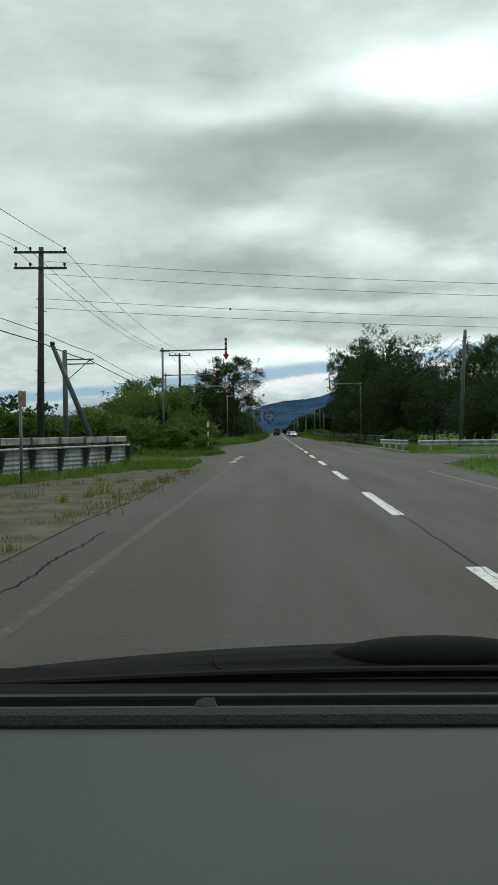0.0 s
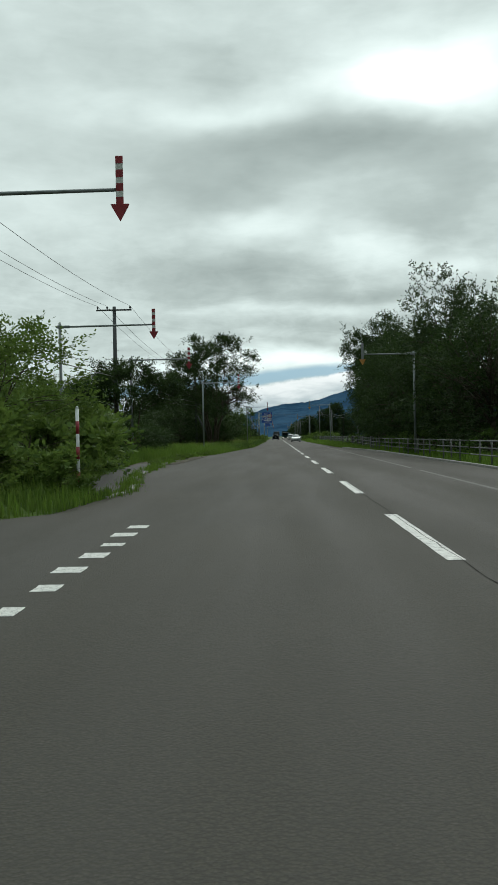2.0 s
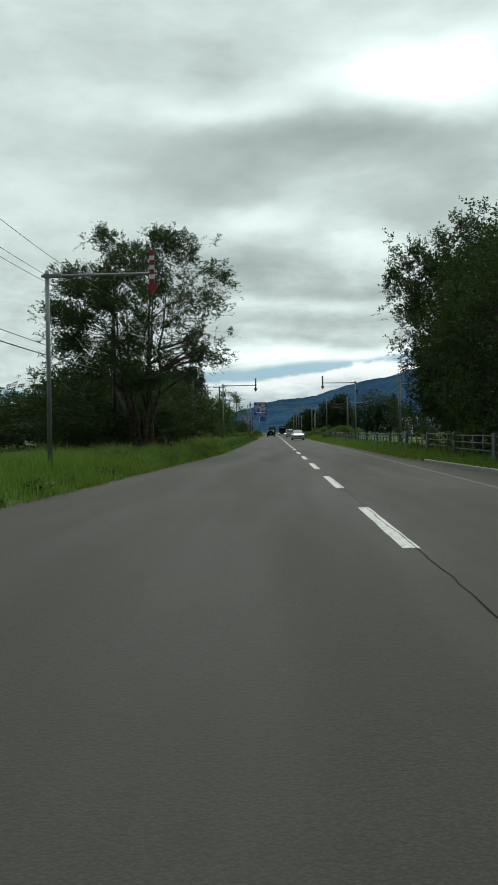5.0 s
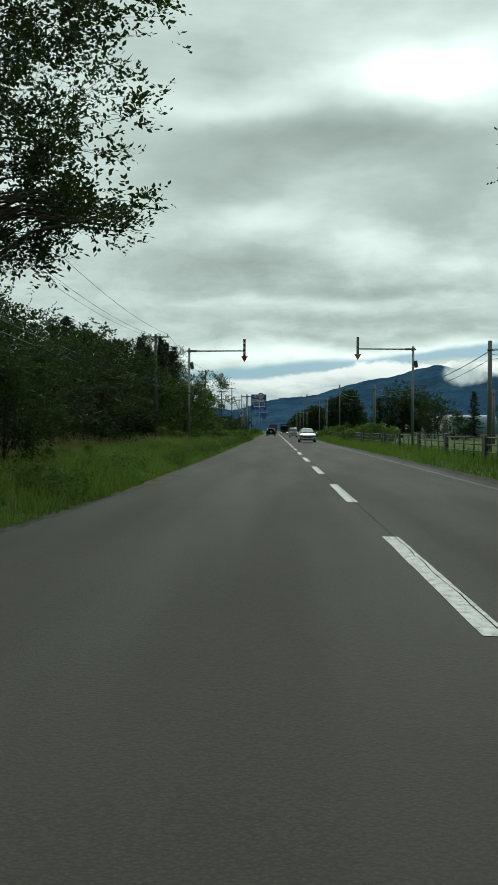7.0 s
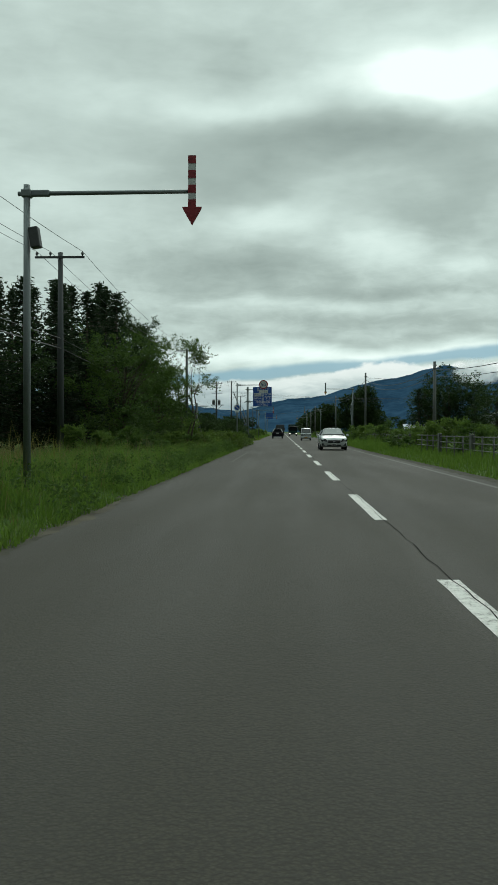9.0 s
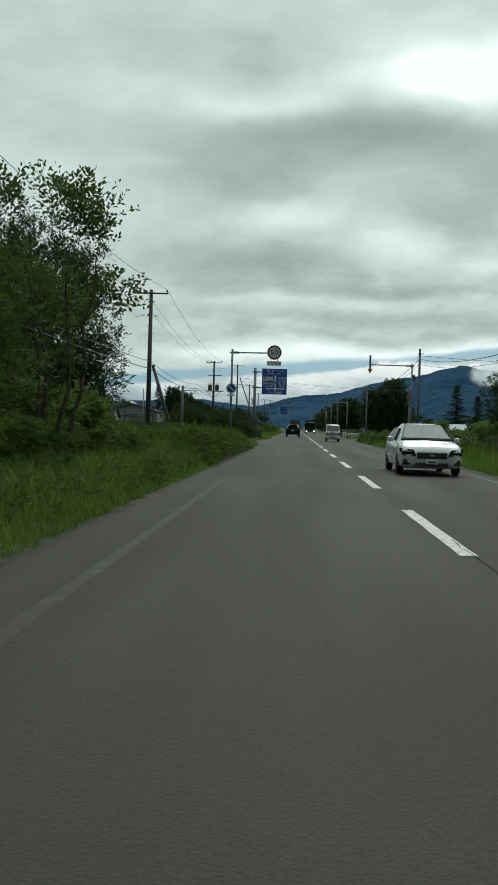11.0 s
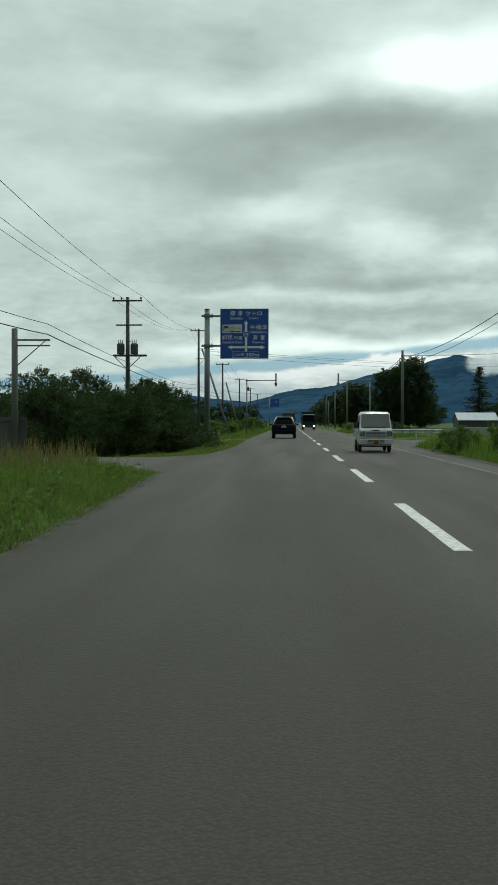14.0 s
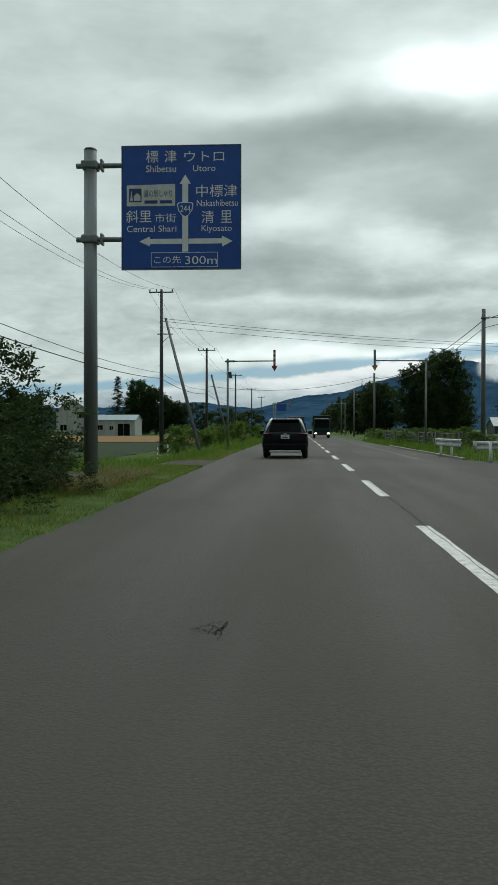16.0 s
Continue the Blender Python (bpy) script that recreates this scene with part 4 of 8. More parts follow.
def utility_pole(x, y, h, arms=1, dark=False, transformer=False, label="", lean=0.0, arm_len=0.95, lower=False):
    gz = land(x, y)
    t = thing("utility_pole", label or "tall concrete utility pole with a crossarm and insulators", "utility pole", (x, y, gz), "utility poles")
    t.matrix_world = pose(x, y, gz, 0, lean, 0)
    z = h - gz
    rod("pole", (0, 0, -0.5), (0, 0, z), 0.165, 0.10, M_POLE_DARK, t, sides=14)
    for k in range(arms):
        za = z - 0.22 - 0.62 * k
        part("crossarm", box_bm(-arm_len, arm_len, -0.17, -0.09, za - 0.045, za + 0.045, 0.008), M_DARKSTEEL, t)
        for fx in (-0.92, -0.38, 0.92):
            xi = fx * arm_len
            v1, f1 = tube([(xi, -0.13, za + 0.04), (xi, -0.13, za + 0.10), (xi, -0.13, za + 0.12), (xi, -0.13, za + 0.19), (xi, -0.13, za + 0.22)], [0.02, 0.035, 0.06, 0.055, 0.02], 8)
            hang("insulator", mesh_of("insulator", v1, f1, M_DARKSTEEL), t)
    for k in range(10):
        zz = 2.4 + k * (z - 4.0) / 10
        rod("step_bolt", (-0.22 if k % 2 else 0.0, 0, zz), (0.0 if k % 2 else 0.22, 0, zz), 0.012, 0.012, M_DARKSTEEL, t, sides=5)
    if lower:
        part("low_arm", box_bm(-0.3, 0.85, -0.15, -0.09, z - 3.3, z - 3.23, 0.006), M_DARKSTEEL, t)
        rod("arm_brace", (0.05, -0.12, z - 3.9), (0.75, -0.12, z - 3.28), 0.02, 0.02, M_DARKSTEEL, t, sides=6)
    if transformer:
        part("platform", box_bm(-0.85, 1.15, -0.2, 0.2, z - 3.55, z - 3.45, 0.01), M_DARKSTEEL, t)
        for sx_ in (-0.42, 0.40):
            r = 0.23
            v1, f1 = tube([(sx_, 0, z - 3.42), (sx_, 0, z - 3.40), (sx_, 0, z - 2.86), (sx_, 0, z - 2.80), (sx_, 0, z - 2.74)], [r * 0.9, r, r, r * 0.92, r * 0.4], 16)
            b = hang("transformer", mesh_of("transformer", v1, f1, M_DARKSTEEL, False), t, "grey transformer can")
            for q in range(3):
                v2, f2 = tube([(sx_ - 0.12 + 0.12 * q, -0.05, z - 2.78), (sx_ - 0.12 + 0.12 * q, -0.05, z - 2.55)], [0.035, 0.025], 6)
                hang("bushing", mesh_of("bushing", v2, f2, M_PORC), b)
        for s in (-1, 1):
            rod("stay", (0, -0.15, z - 4.35), (s * 0.85, -0.15, z - 3.52), 0.025, 0.025, M_DARKSTEEL, t, sides=6)
        part("mid_arm", box_bm(-0.7, 0.9, -0.16, -0.09, z - 1.72, z - 1.64, 0.006), M_DARKSTEEL, t)
    return t


def strut(a, b):
    t = thing("brace_pole", "slanting bracing pole beside a utility pole", "utility pole", (b[0], b[1], b[2]), "bracing poles")
    rod("pole", (0, 0, -0.3), tuple(Vector(a) - Vector(b)), 0.12, 0.085, M_POLE_DARK, t, sides=12)
    rod("cap", tuple(Vector(a) - Vector(b)), tuple(Vector(a) - Vector(b) + Vector((0, 0, 0.12))), 0.1, 0.09, M_DARKSTEEL, t, sides=12)


POLES = ((-9.35, 34.9, 8.68), (-9.4, 87.1, 9.1), (-9.2, 137.5, 9.0), (-8.95, 187.9, 8.75), (-8.8, 236.9, 9.2), (-9.65, 287.9, 8.75), (-9.8, 331.5, 11.4), (-9.1, 357, 9.4), (-9.2, 400, 9.4), (-9.2, 446, 9.4), (-9.2, 492, 9.4))
for i, (x, y, h) in enumerate(POLES):
    utility_pole(x, y, h, arms=2 if i == 0 else 1, dark=i in (0, 4, 5), transformer=i == 5, lower=i == 6, lean=1.1 if i == 0 else 0.0, arm_len=1.05 if i < 5 else 0.9,
                 label=("weathered utility pole carrying two transformers and crossarms" if i == 5 else ""))
strut((-8.75, 34.7, 4.8), (-6.35, 33.0, 0.0))
strut((-9.1, 137.1, 4.0), (-6.95, 136.3, 0.0))
strut((-8.5, 236.5, 4.6), (-6.9, 236.0, 0.1))
strut((-9.25, 330.0, 9.0), (-5.3, 317, 0.0))
strut((-8.6, 357, 6.6), (-6.4, 352, 0.0))
for x, y, h in ((-10.4, 43.7, 5.5), (-10.95, 269.8, 5.3)):
    t = thing("telephone_pole", "short grey concrete pole with a braced side arm", "utility pole", (x, y, land(x, y)), "telephone poles")
    rod("pole", (0, 0, -0.4), (0, 0, h), 0.14, 0.12, M_POLE, t, sides=14)
    part("side_arm", box_bm(-0.1, 1.45, -0.06, 0.0, h - 0.5, h - 0.43, 0.006), M_GALV, t)
    part("side_arm", box_bm(-0.1, 1.45, -0.06, 0.0, h - 0.72, h - 0.66, 0.006), M_GALV, t)
    rod("brace", (0.1, -0.03, h - 1.5), (1.3, -0.03, h - 0.46), 0.022, 0.022, M_GALV, t, sides=6)
RIGHT_POLES = ((11.95, 58.5, 7.65), (11.9, 165.5, 5.9), (11.1, 213.6, 6.0), (11.2, 266.8, 8.7), (10.3, 316, 7.65), (8.2, 361.9, 7.0), (8.4, 400, 7.0), (8.4, 440, 7.0), (19.5, 196, 4.8))
for i, (x, y, h) in enumerate(RIGHT_POLES):
    t = thing("telephone_pole", "plain slender concrete pole beside the fence", "utility pole", (x, y, land(x, y)), "telephone poles")
    t.matrix_world = pose(x, y, land(x, y), 0, 3.0 if i == 0 else 0, 0)
    rod("pole", (0, 0, -0.4), (0, 0, h), 0.14, 0.105, M_POLE, t, sides=14)
    rod("collar", (0, 0, h - 0.55), (0, 0, h - 0.45), 0.14, 0.14, M_DARKSTEEL, t)
    rod("hook", (0, 0, h - 0.5), (0.35, 0, h - 0.42), 0.02, 0.02, M_DARKSTEEL, t, sides=6)
t = thing("leaning_stake", "old leaning wooden stake among bushes", "stake", (-14.2, 61, 0))
rod("stake", (0, 0, -0.2), (-0.5, 0, 2.6), 0.09, 0.07, M_POLE, t)
t = thing("mirror_post", "galvanised post with three round grey plates", "road sign", (7.80, 246.0, land(7.80, 246.0)))
rod("post", (0, 0, -0.3), (0, 0, 4.2), 0.045, 0.045, M_GALV, t)
for z, q in ((3.80, 0.13), (3.47, 0.20), (3.07, 0.18)):
    prism("plate", disc(q, 28, 0, z), -0.09, -0.07, M_GALV, t, "round grey plate")


t = thing("pole_frame", "thin grey pole with a crossbar beside the trees", "pole", (-11.9, 185.2, land(-11.9, 185.2)))
rod("post", (0, 0, -0.3), (0, 0, 4.15), 0.05, 0.045, M_GALV, t)
rod("side_post", (-2.4, 0.3, -0.3), (-2.4, 0.3, 3.2), 0.05, 0.045, M_GALV, t)
rod("crossbar", (0.05, 0, 2.05), (-2.45, 0.3, 2.1), 0.035, 0.035, M_GALV, t)


def wire(a, b, sag, r=0.010, label="thin dark overhead power line", name="power_line", beads=()):
    a, b = Vector(a), Vector(b)
    n = 14
    pts = [a.lerp(b, i / n) - Vector((0, 0, sag * 4 * (i / n) * (1 - i / n))) for i in range(n + 1)]
    ob = new(name, tubes(name, [(pts, [r] * (n + 1))], M_WIRE, 5))
    tagged(ob, label, "power line", "overhead lines")
    for f in beads:
        i = int(f * n)
        bm = bmesh.new()
        bmesh.ops.create_icosphere(bm, subdivisions=2, radius=0.045, matrix=Matrix.Translation(pts[i]))
        part("marker_ball", bm, M_DARKSTEEL, ob)
    return ob


LINE = ((-9.2, -16.0, 8.4),) + POLES
for (xa, ya, ha), (xb, yb, hb) in zip(LINE, LINE[1:]):
    la, lb = 1.05, 1.05
    for f in (-0.92, -0.38, 0.92):
        wire((xa + f * la, ya - 0.13, ha + 0.02), (xb + f * lb, yb - 0.13, hb + 0.02), 0.85)
TEL = [(-9.1, -16, 5.0), (-9.2, 34.8, 4.9), (-9.1, 43.7, 4.9), (-9.2, 87.1, 4.9), (-9.1, 137, 4.9), (-8.9, 187.8, 4.7), (-8.7, 236.8, 4.5), (-9.6, 269.8, 4.75), (-9.6, 288, 4.4), (-9.8, 331.5, 4.9), (-9.1, 357, 4.8), (-9.2, 400, 4.8), (-9.2, 446, 4.8)]
for a, b in zip(TEL, TEL[1:]):
    for dz_, r in ((0.0, 0.022), (0.42, 0.014)):
        wire((a[0], a[1], a[2] + dz_), (b[0], b[1], b[2] + dz_), 0.35 if abs(b[1] - a[1]) > 20 else 0.05, r, "sagging black telephone cable", "telephone_cable")
for z0, z1, dy_ in ((7.68, 7.15, 0.0), (7.24, 6.75, 0.4), (6.15, 5.85, -0.3), (5.75, 5.45, -0.6)):
    wire((-9.3, 34.9 + dy_, z0 + 0.47), (26, 36.8 + dy_, z1 - 0.45), 0.35, 0.008, "thin power line crossing over the road", beads=(0.22,) if z0 == 6.15 else ())
RT = [(11.9, 58.5, 7.2), (11.9, 112, 5.6), (11.9, 165.5, 5.5), (11.1, 213.6, 5.6), (11.2, 266.8, 7.9), (10.3, 316, 7.2), (8.2, 361.9, 6.6), (8.4, 400, 6.6), (8.4, 440, 6.6)]
for a, b in zip(RT, RT[1:]):
    wire(a, b, 0.9, 0.022, "sagging black telephone cable", "telephone_cable")
    wire((a[0], a[1], a[2] - 0.45), (b[0], b[1], b[2] - 0.45), 0.9, 0.016, "sagging black telephone cable", "telephone_cable")
wire((11.2, 266.8, 8.2), (40, 262, 8.0), 0.6, 0.018)
wire((11.9, 165.5, 5.6), (40, 158, 6.2), 0.6, 0.018)
wire((11.9, 165.5, 5.3), (40, 160, 5.6), 0.6, 0.018)
wire((10.3, 316, 7.3), (40, 300, 8.2), 0.5, 0.018)
wire((-9.1, 357, 5.6), (8.2, 361.9, 6.8), 0.9, 0.02)
for z in (9.3, 9.1, 8.7):
    wire((-9.9, 331.5, z), (45, 352, z - 0.3), 0.9, 0.014, "thin power line crossing over the road")

# ---- guardrails and fences ----


def beam_profile():
    return [(0.0, 0.16), (0.05, 0.13), (0.05, 0.07), (0.0, 0.03), (0.0, -0.03), (0.05, -0.07), (0.05, -0.13), (0.0, -0.16)]


def guardrail(pts, top, mat, label, curl=True):
    """A W-beam on short posts along a line of points."""
    t = thing("guardrail", label, "guardrail", (pts[0][0], pts[0][1], 0), "guardrails")
    o = Vector((pts[0][0], pts[0][1], 0))
    P = [Vector((x, y, 0)) - o for x, y in pts]
    prof = beam_profile()
    rows = []
    for i, p in enumerate(P):
        d = (P[min(i + 1, len(P) - 1)] - P[max(i - 1, 0)]).normalized()
        nrm = Vector((d.y, -d.x, 0))
        rows.append([p + nrm * a + Vector((0, 0, top - 0.17 + b)) for a, b in prof] + [p + nrm * (a - 0.008) + Vector((0, 0, top - 0.17 + b)) for a, b in reversed(prof)])
    n = len(rows[0])
    vs = [v for r in rows for v in r]
    fs = [(i * n + k, i * n + (k + 1) % n, (i + 1) * n + (k + 1) % n, (i + 1) * n + k) for i in range(len(rows) - 1) for k in range(n)]
    fs += [tuple(range(n)), tuple(range((len(rows) - 1) * n, len(rows) * n))]
    hang("beam", mesh_of("beam", vs, fs, mat, False), t)
    if curl:
        p = P[0]
        rod("end_roll", tuple(p + Vector((0.02, 0, top - 0.34))), tuple(p + Vector((0.02, 0, top))), 0.09, 0.09, mat, t)
    acc = 0.0
    for a, b in zip(P, P[1:]):
        L = (b - a).length
        k = 0.6 - acc
        while k < L:
            q = a.lerp(b, k / L)
            d = (b - a).normalized()
            q = q - Vector((d.y, -d.x, 0)) * 0.07
            rod("post", (q.x, q.y, -0.3), (q.x, q.y, top - 0.02), 0.055, 0.055, mat, t)
            k += 2.0
        acc = (acc + L) % 2.0
    return t


guardrail([(7.7, 48.4), (9.5, 47.6), (11.5, 46.6), (14, 45.6), (18, 44.6), (24, 44)], 0.72, M_RAIL, "white steel guardrail curving into a side road")
guardrail([(6.95, 59.6), (7.1, 57), (7.45, 52.8), (7.7, 52.3)], 0.70, M_RAIL, "short bent white guardrail beside the verge")
guardrail([(6.8, 300.2), (8.5, 299.4), (11, 298.6)], 0.78, M_RAIL, "white steel guardrail curving into a side road")
guardrail([(6.5, 307.5), (6.6, 305.5), (6.85, 303.2)], 0.82, M_RAIL, "short white guardrail beside the verge")


def corrugated_wall():
    """Weathered guard fence with corrugated sheets below, along the side stream."""
    a, b = Vector((-5.55, 32.4, 0)), Vector((-8.7, 19.0, 0))
    d = (b - a).normalized()
    L = (b - a).length
    ang = math.degrees(math.atan2(d.y, d.x))
    t = thing("barrier_fence", "weathered steel barrier with corrugated white sheets", "barrier", (a.x, a.y, -0.05), turn=ang)
    k = 0.0
    while k < L - 0.1:
        w = min(1.75, L - k)
        n, vs, fs = 48, [], []
        for i in range(n + 1):
            z = 0.05 + 0.82 * i / n
            off = 0.028 * math.sin(i / n * 2 * math.pi * 6.0)
            vs += [(k + 0.03, 0.02 + off, z), (k + w - 0.03, 0.02 + off, z)]
        fs = [(2 * i, 2 * i + 1, 2 * i + 3, 2 * i + 2) for i in range(n)]
        hang("sheet", mesh_of("sheet", vs, fs, M_RAIL, True), t, "corrugated galvanised sheet")
        part("post", box_bm(k - 0.06, k + 0.06, -0.16, -0.03, -0.3, 1.20, 0.01), M_DARKSTEEL, t, "dark rusty post")
        hang("gusset", mesh_of("gusset", [(k + dx_, yy, zz) for dx_ in (-0.06, 0.06) for yy, zz in ((0.055, 0.05), (0.10, 0.05), (0.27, 0.868), (0.055, 0.868))], [(0, 1, 2, 3), (7, 6, 5, 4), (0, 4, 5, 1), (1, 5, 6, 2), (2, 6, 7, 3), (3, 7, 4, 0)], M_DARKSTEEL), t)
        part("clamp", box_bm(k - 0.05, k + 0.05, -0.028, 0.13, 1.0, 1.24, 0.02), M_DARKSTEEL, t)
        part("cap_rail", box_bm(k + 0.01, k + w - 0.01, -0.028, 0.20, 0.872, 0.93, 0.02), M_RAIL, t)
        bm = box_bm(k + 0.02, k + w - 0.02, 0.04, 0.10, 1.02, 1.22, 0.025)
        part("top_rail", bm, M_RUSTY, t, "rusty top rail")
        k += 1.78
    return t


corrugated_wall()


def pipe_fence(y0, y1, x_of):
    """White pipe fence with three rails, slim posts and broad block posts."""
    y = y0
    step_l = 7.3
    while y < y1:
        x, x2 = x_of(y), x_of(y + step_l)
        g = land(x, y)
        t = thing("pipe_fence", "low grey pipe fence panel with three rails", "fence", (x, y, g), "pipe fence panels")
        if y > 105:
            part("block_post", box_bm(-0.07, 0.07, -0.22, 0.22, -0.2, 0.98, 0.02), M_PIPE, t, "broad grey post")
        for k in range(3):
            z = 0.36 + 0.26 * k
            rod("rail", (0, 0.2, z), (x2 - x, step_l - 0.2, z), 0.024, 0.024, M_PIPE, t, sides=6)
        for k in (1, 2, 3):
            fx = (x2 - x) * k / 4
            rod("post", (fx, step_l * k / 4, -0.2), (fx, step_l * k / 4, 0.92), 0.035, 0.035, M_PIPE, t, sides=6)
        y += step_l


pipe_fence(62, 200, lambda y: float(np.interp(y, [60, 110, 130, 260], [7.6, 7.6, 8.0, 7.9])))
pipe_fence(208, 262, lambda y: 8.6)
pipe_fence(310, 352, lambda y: 8.0)

# ---- trees, bushes and grass ----


def leaf_cloud(name, centres, n_each, spread, size, mat, seed, flat=1.0, droop=0.0, long=1.7):
    """Many small folded leaves scattered round clump centres."""
    r = np.random.RandomState(seed)
    centres = np.asarray(centres)
    k = len(centres)
    base = np.repeat(centres, n_each, axis=0)
    off = r.normal(size=(k * n_each, 3)) * spread * np.array([1, 1, flat])
    off *= r.uniform(0.3, 1.0, size=(k * n_each, 1))
    c = base + off
    c[:, 2] -= droop * (off[:, 0] ** 2 + off[:, 1] ** 2)
    n = len(c)
    d = r.normal(size=(n, 3))
    d[:, 2] = d[:, 2] * 0.5 - 0.15
    d /= np.linalg.norm(d, axis=1)[:, None]
    u = r.normal(size=(n, 3))
    u[:, 2] *= 0.6
    w = np.cross(d, u)
    w /= np.linalg.norm(w, axis=1)[:, None] + 1e-9
    s = (size * r.uniform(0.6, 1.4, size=n))[:, None]
    q = np.stack([c - d * s * long * 0.5, c + w * s * 0.5, c + d * s * long * 0.5, c - w * s * 0.5], axis=1)
    return quads(name, q, mat)


def leaf_sprays(name, centres, hub, per, length, size, mat, seed, up=0.12, droop=0.18, long=1.9):
    """Short leafy twigs that point outward from a crown, with leaves set along both sides."""
    r = np.random.RandomState(seed)
    centres = np.asarray(centres, dtype=float)
    n_leaf = 7
    n_tw = max(1, round(per / n_leaf))
    c = np.repeat(centres, n_tw, axis=0)
    n = len(c)
    out = c - np.asarray(hub)
    out /= np.linalg.norm(out, axis=1)[:, None] + 1e-9
    d = out * 0.55 + r.normal(size=(n, 3)) * 0.55
    d[:, 2] = d[:, 2] * 0.8 + up
    d /= np.linalg.norm(d, axis=1)[:, None] + 1e-9
    c = c + r.normal(size=(n, 3)) * length * 0.28
    side = np.cross(d, np.array([0.0, 0.0, 1.0]) + r.normal(size=(n, 3)) * 0.45)
    side /= np.linalg.norm(side, axis=1)[:, None] + 1e-9
    L = length * r.uniform(0.55, 1.25, size=n)
    q = []
    for k in range(n_leaf):
        s = (0.10 + 0.90 * (k + r.uniform(0.0, 0.6, size=n)) / n_leaf) * L
        p = c + d * s[:, None]
        p[:, 2] -= droop * s * s
        way = -1.0 if k % 2 else 1.0
        ld = d * 0.65 + side * way * r.uniform(0.5, 1.1, size=(n, 1)) + r.normal(size=(n, 3)) * 0.28
        ld /= np.linalg.norm(ld, axis=1)[:, None] + 1e-9
        nrm = np.cross(d, side) + r.normal(size=(n, 3)) * 0.45
        w = np.cross(ld, nrm)
        w /= np.linalg.norm(w, axis=1)[:, None] + 1e-9
        z = (size * r.uniform(0.65, 1.35, size=n))[:, None]
        q.append(np.stack([p, p + ld * z * long * 0.5 + w * z * 0.5, p + ld * z * long, p + ld * z * long * 0.5 - w * z * 0.5], axis=1))
    return quads(name, np.concatenate(q), mat)


def crown_points(r, n, rx, ry, rz, cz, uneven, seed, hollow=0.55, boughs=0, taper=0.0):
    """Clump centres of a lumpy crown, gathered on boughs with gaps between them."""
    heads = []
    while len(heads) < (boughs or max(10, n // 9)):
        v = Vector(r.normal(size=3)).normalized()
        rad = hollow + (1 - hollow) * r.uniform() ** 0.6
        rad *= 1.0 + uneven * noise.noise(v * 1.7 + Vector((seed, 0, 0))) + 0.5 * uneven * noise.noise(v * 4.0 + Vector((0, seed, 0)))
        slim = 1.0 - taper * v.z
        heads.append((Vector((v.x * rx * rad * slim, v.y * ry * rad * slim, cz + v.z * rz * rad)), 0.052 * (rx + rz) * r.uniform(0.6, 1.15)))
    top = max(p.z for p, _ in heads)
    k = (cz + rz) / top
    out = []
    for i in range(n):
        p, b = heads[i % len(heads)]
        q = Vector(r.normal(size=3)) * b
        z = p.z * k if p.z > 0 else p.z
        out.append(Vector((p.x + q.x, p.y + q.y, min(z + q.z * 0.6, cz + rz))))
    return out


def limb_runs(r, h, base_r, tips, fork):
    """Trunk and limbs that reach toward some of the clumps."""
    runs = []
    top = Vector((r.uniform(-0.3, 0.3), r.uniform(-0.3, 0.3), h * 0.78))
    trunk = [Vector((0, 0, -0.3)), Vector((0.02, 0.03, fork * 0.5)), Vector((r.uniform(-0.15, 0.15), r.uniform(-0.15, 0.15), fork)), top * 0.72 + Vector((0, 0, h * 0.02)), top]
    runs.append((trunk, [base_r * 1.25, base_r, base_r * 0.8, base_r * 0.4, base_r * 0.12]))
    for p in tips:
        s = r.uniform(0.15, 0.95)
        z0 = fork + (h * 0.72 - fork) * s
        z0 = min(z0, p.z - 0.05 * h) if p.z > fork else fork * 0.9
        a = Vector((top.x * s, top.y * s, max(z0, fork * 0.6)))
        m = a.lerp(p, 0.5) + Vector((r.uniform(-0.2, 0.2), r.uniform(-0.2, 0.2), r.uniform(0.0, 0.35)))
        rr = base_r * r.uniform(0.22, 0.42) * (1 - 0.4 * s)
        runs.append(([a, m, p], [rr, rr * 0.6, rr * 0.15]))
    return runs


def tree_kind(name, label, category, h, rx, ry, fork, trunk_r, clumps, per, spread, size, mat, seed, uneven=0.45, limbs=40, group="roadside trees", low=None, boughs=0):
    """Build one tree at the origin; copies are set out later."""
    r = np.random.RandomState(seed)
    t = thing(name, label, category, (0, 0, -50), group)
    lo = fork * 0.75 if low is None else low
    cz, rz = (h + lo) / 2, (h - lo) / 2
    pts = crown_points(r, clumps, rx, ry, rz, cz, uneven, seed, 0.55, boughs)
    tips = [pts[i] for i in r.permutation(len(pts))[:limbs]]
    hang("trunk", tubes("trunk", limb_runs(r, h, trunk_r, tips, fork), M_BARK, 6), t, "dark branching trunk")
    hang("crown", leaf_sprays("crown", [tuple(p) for p in pts], (0, 0, cz - 0.35 * rz), per, spread * 1.75, size * 0.82, mat, seed), t)
    return t


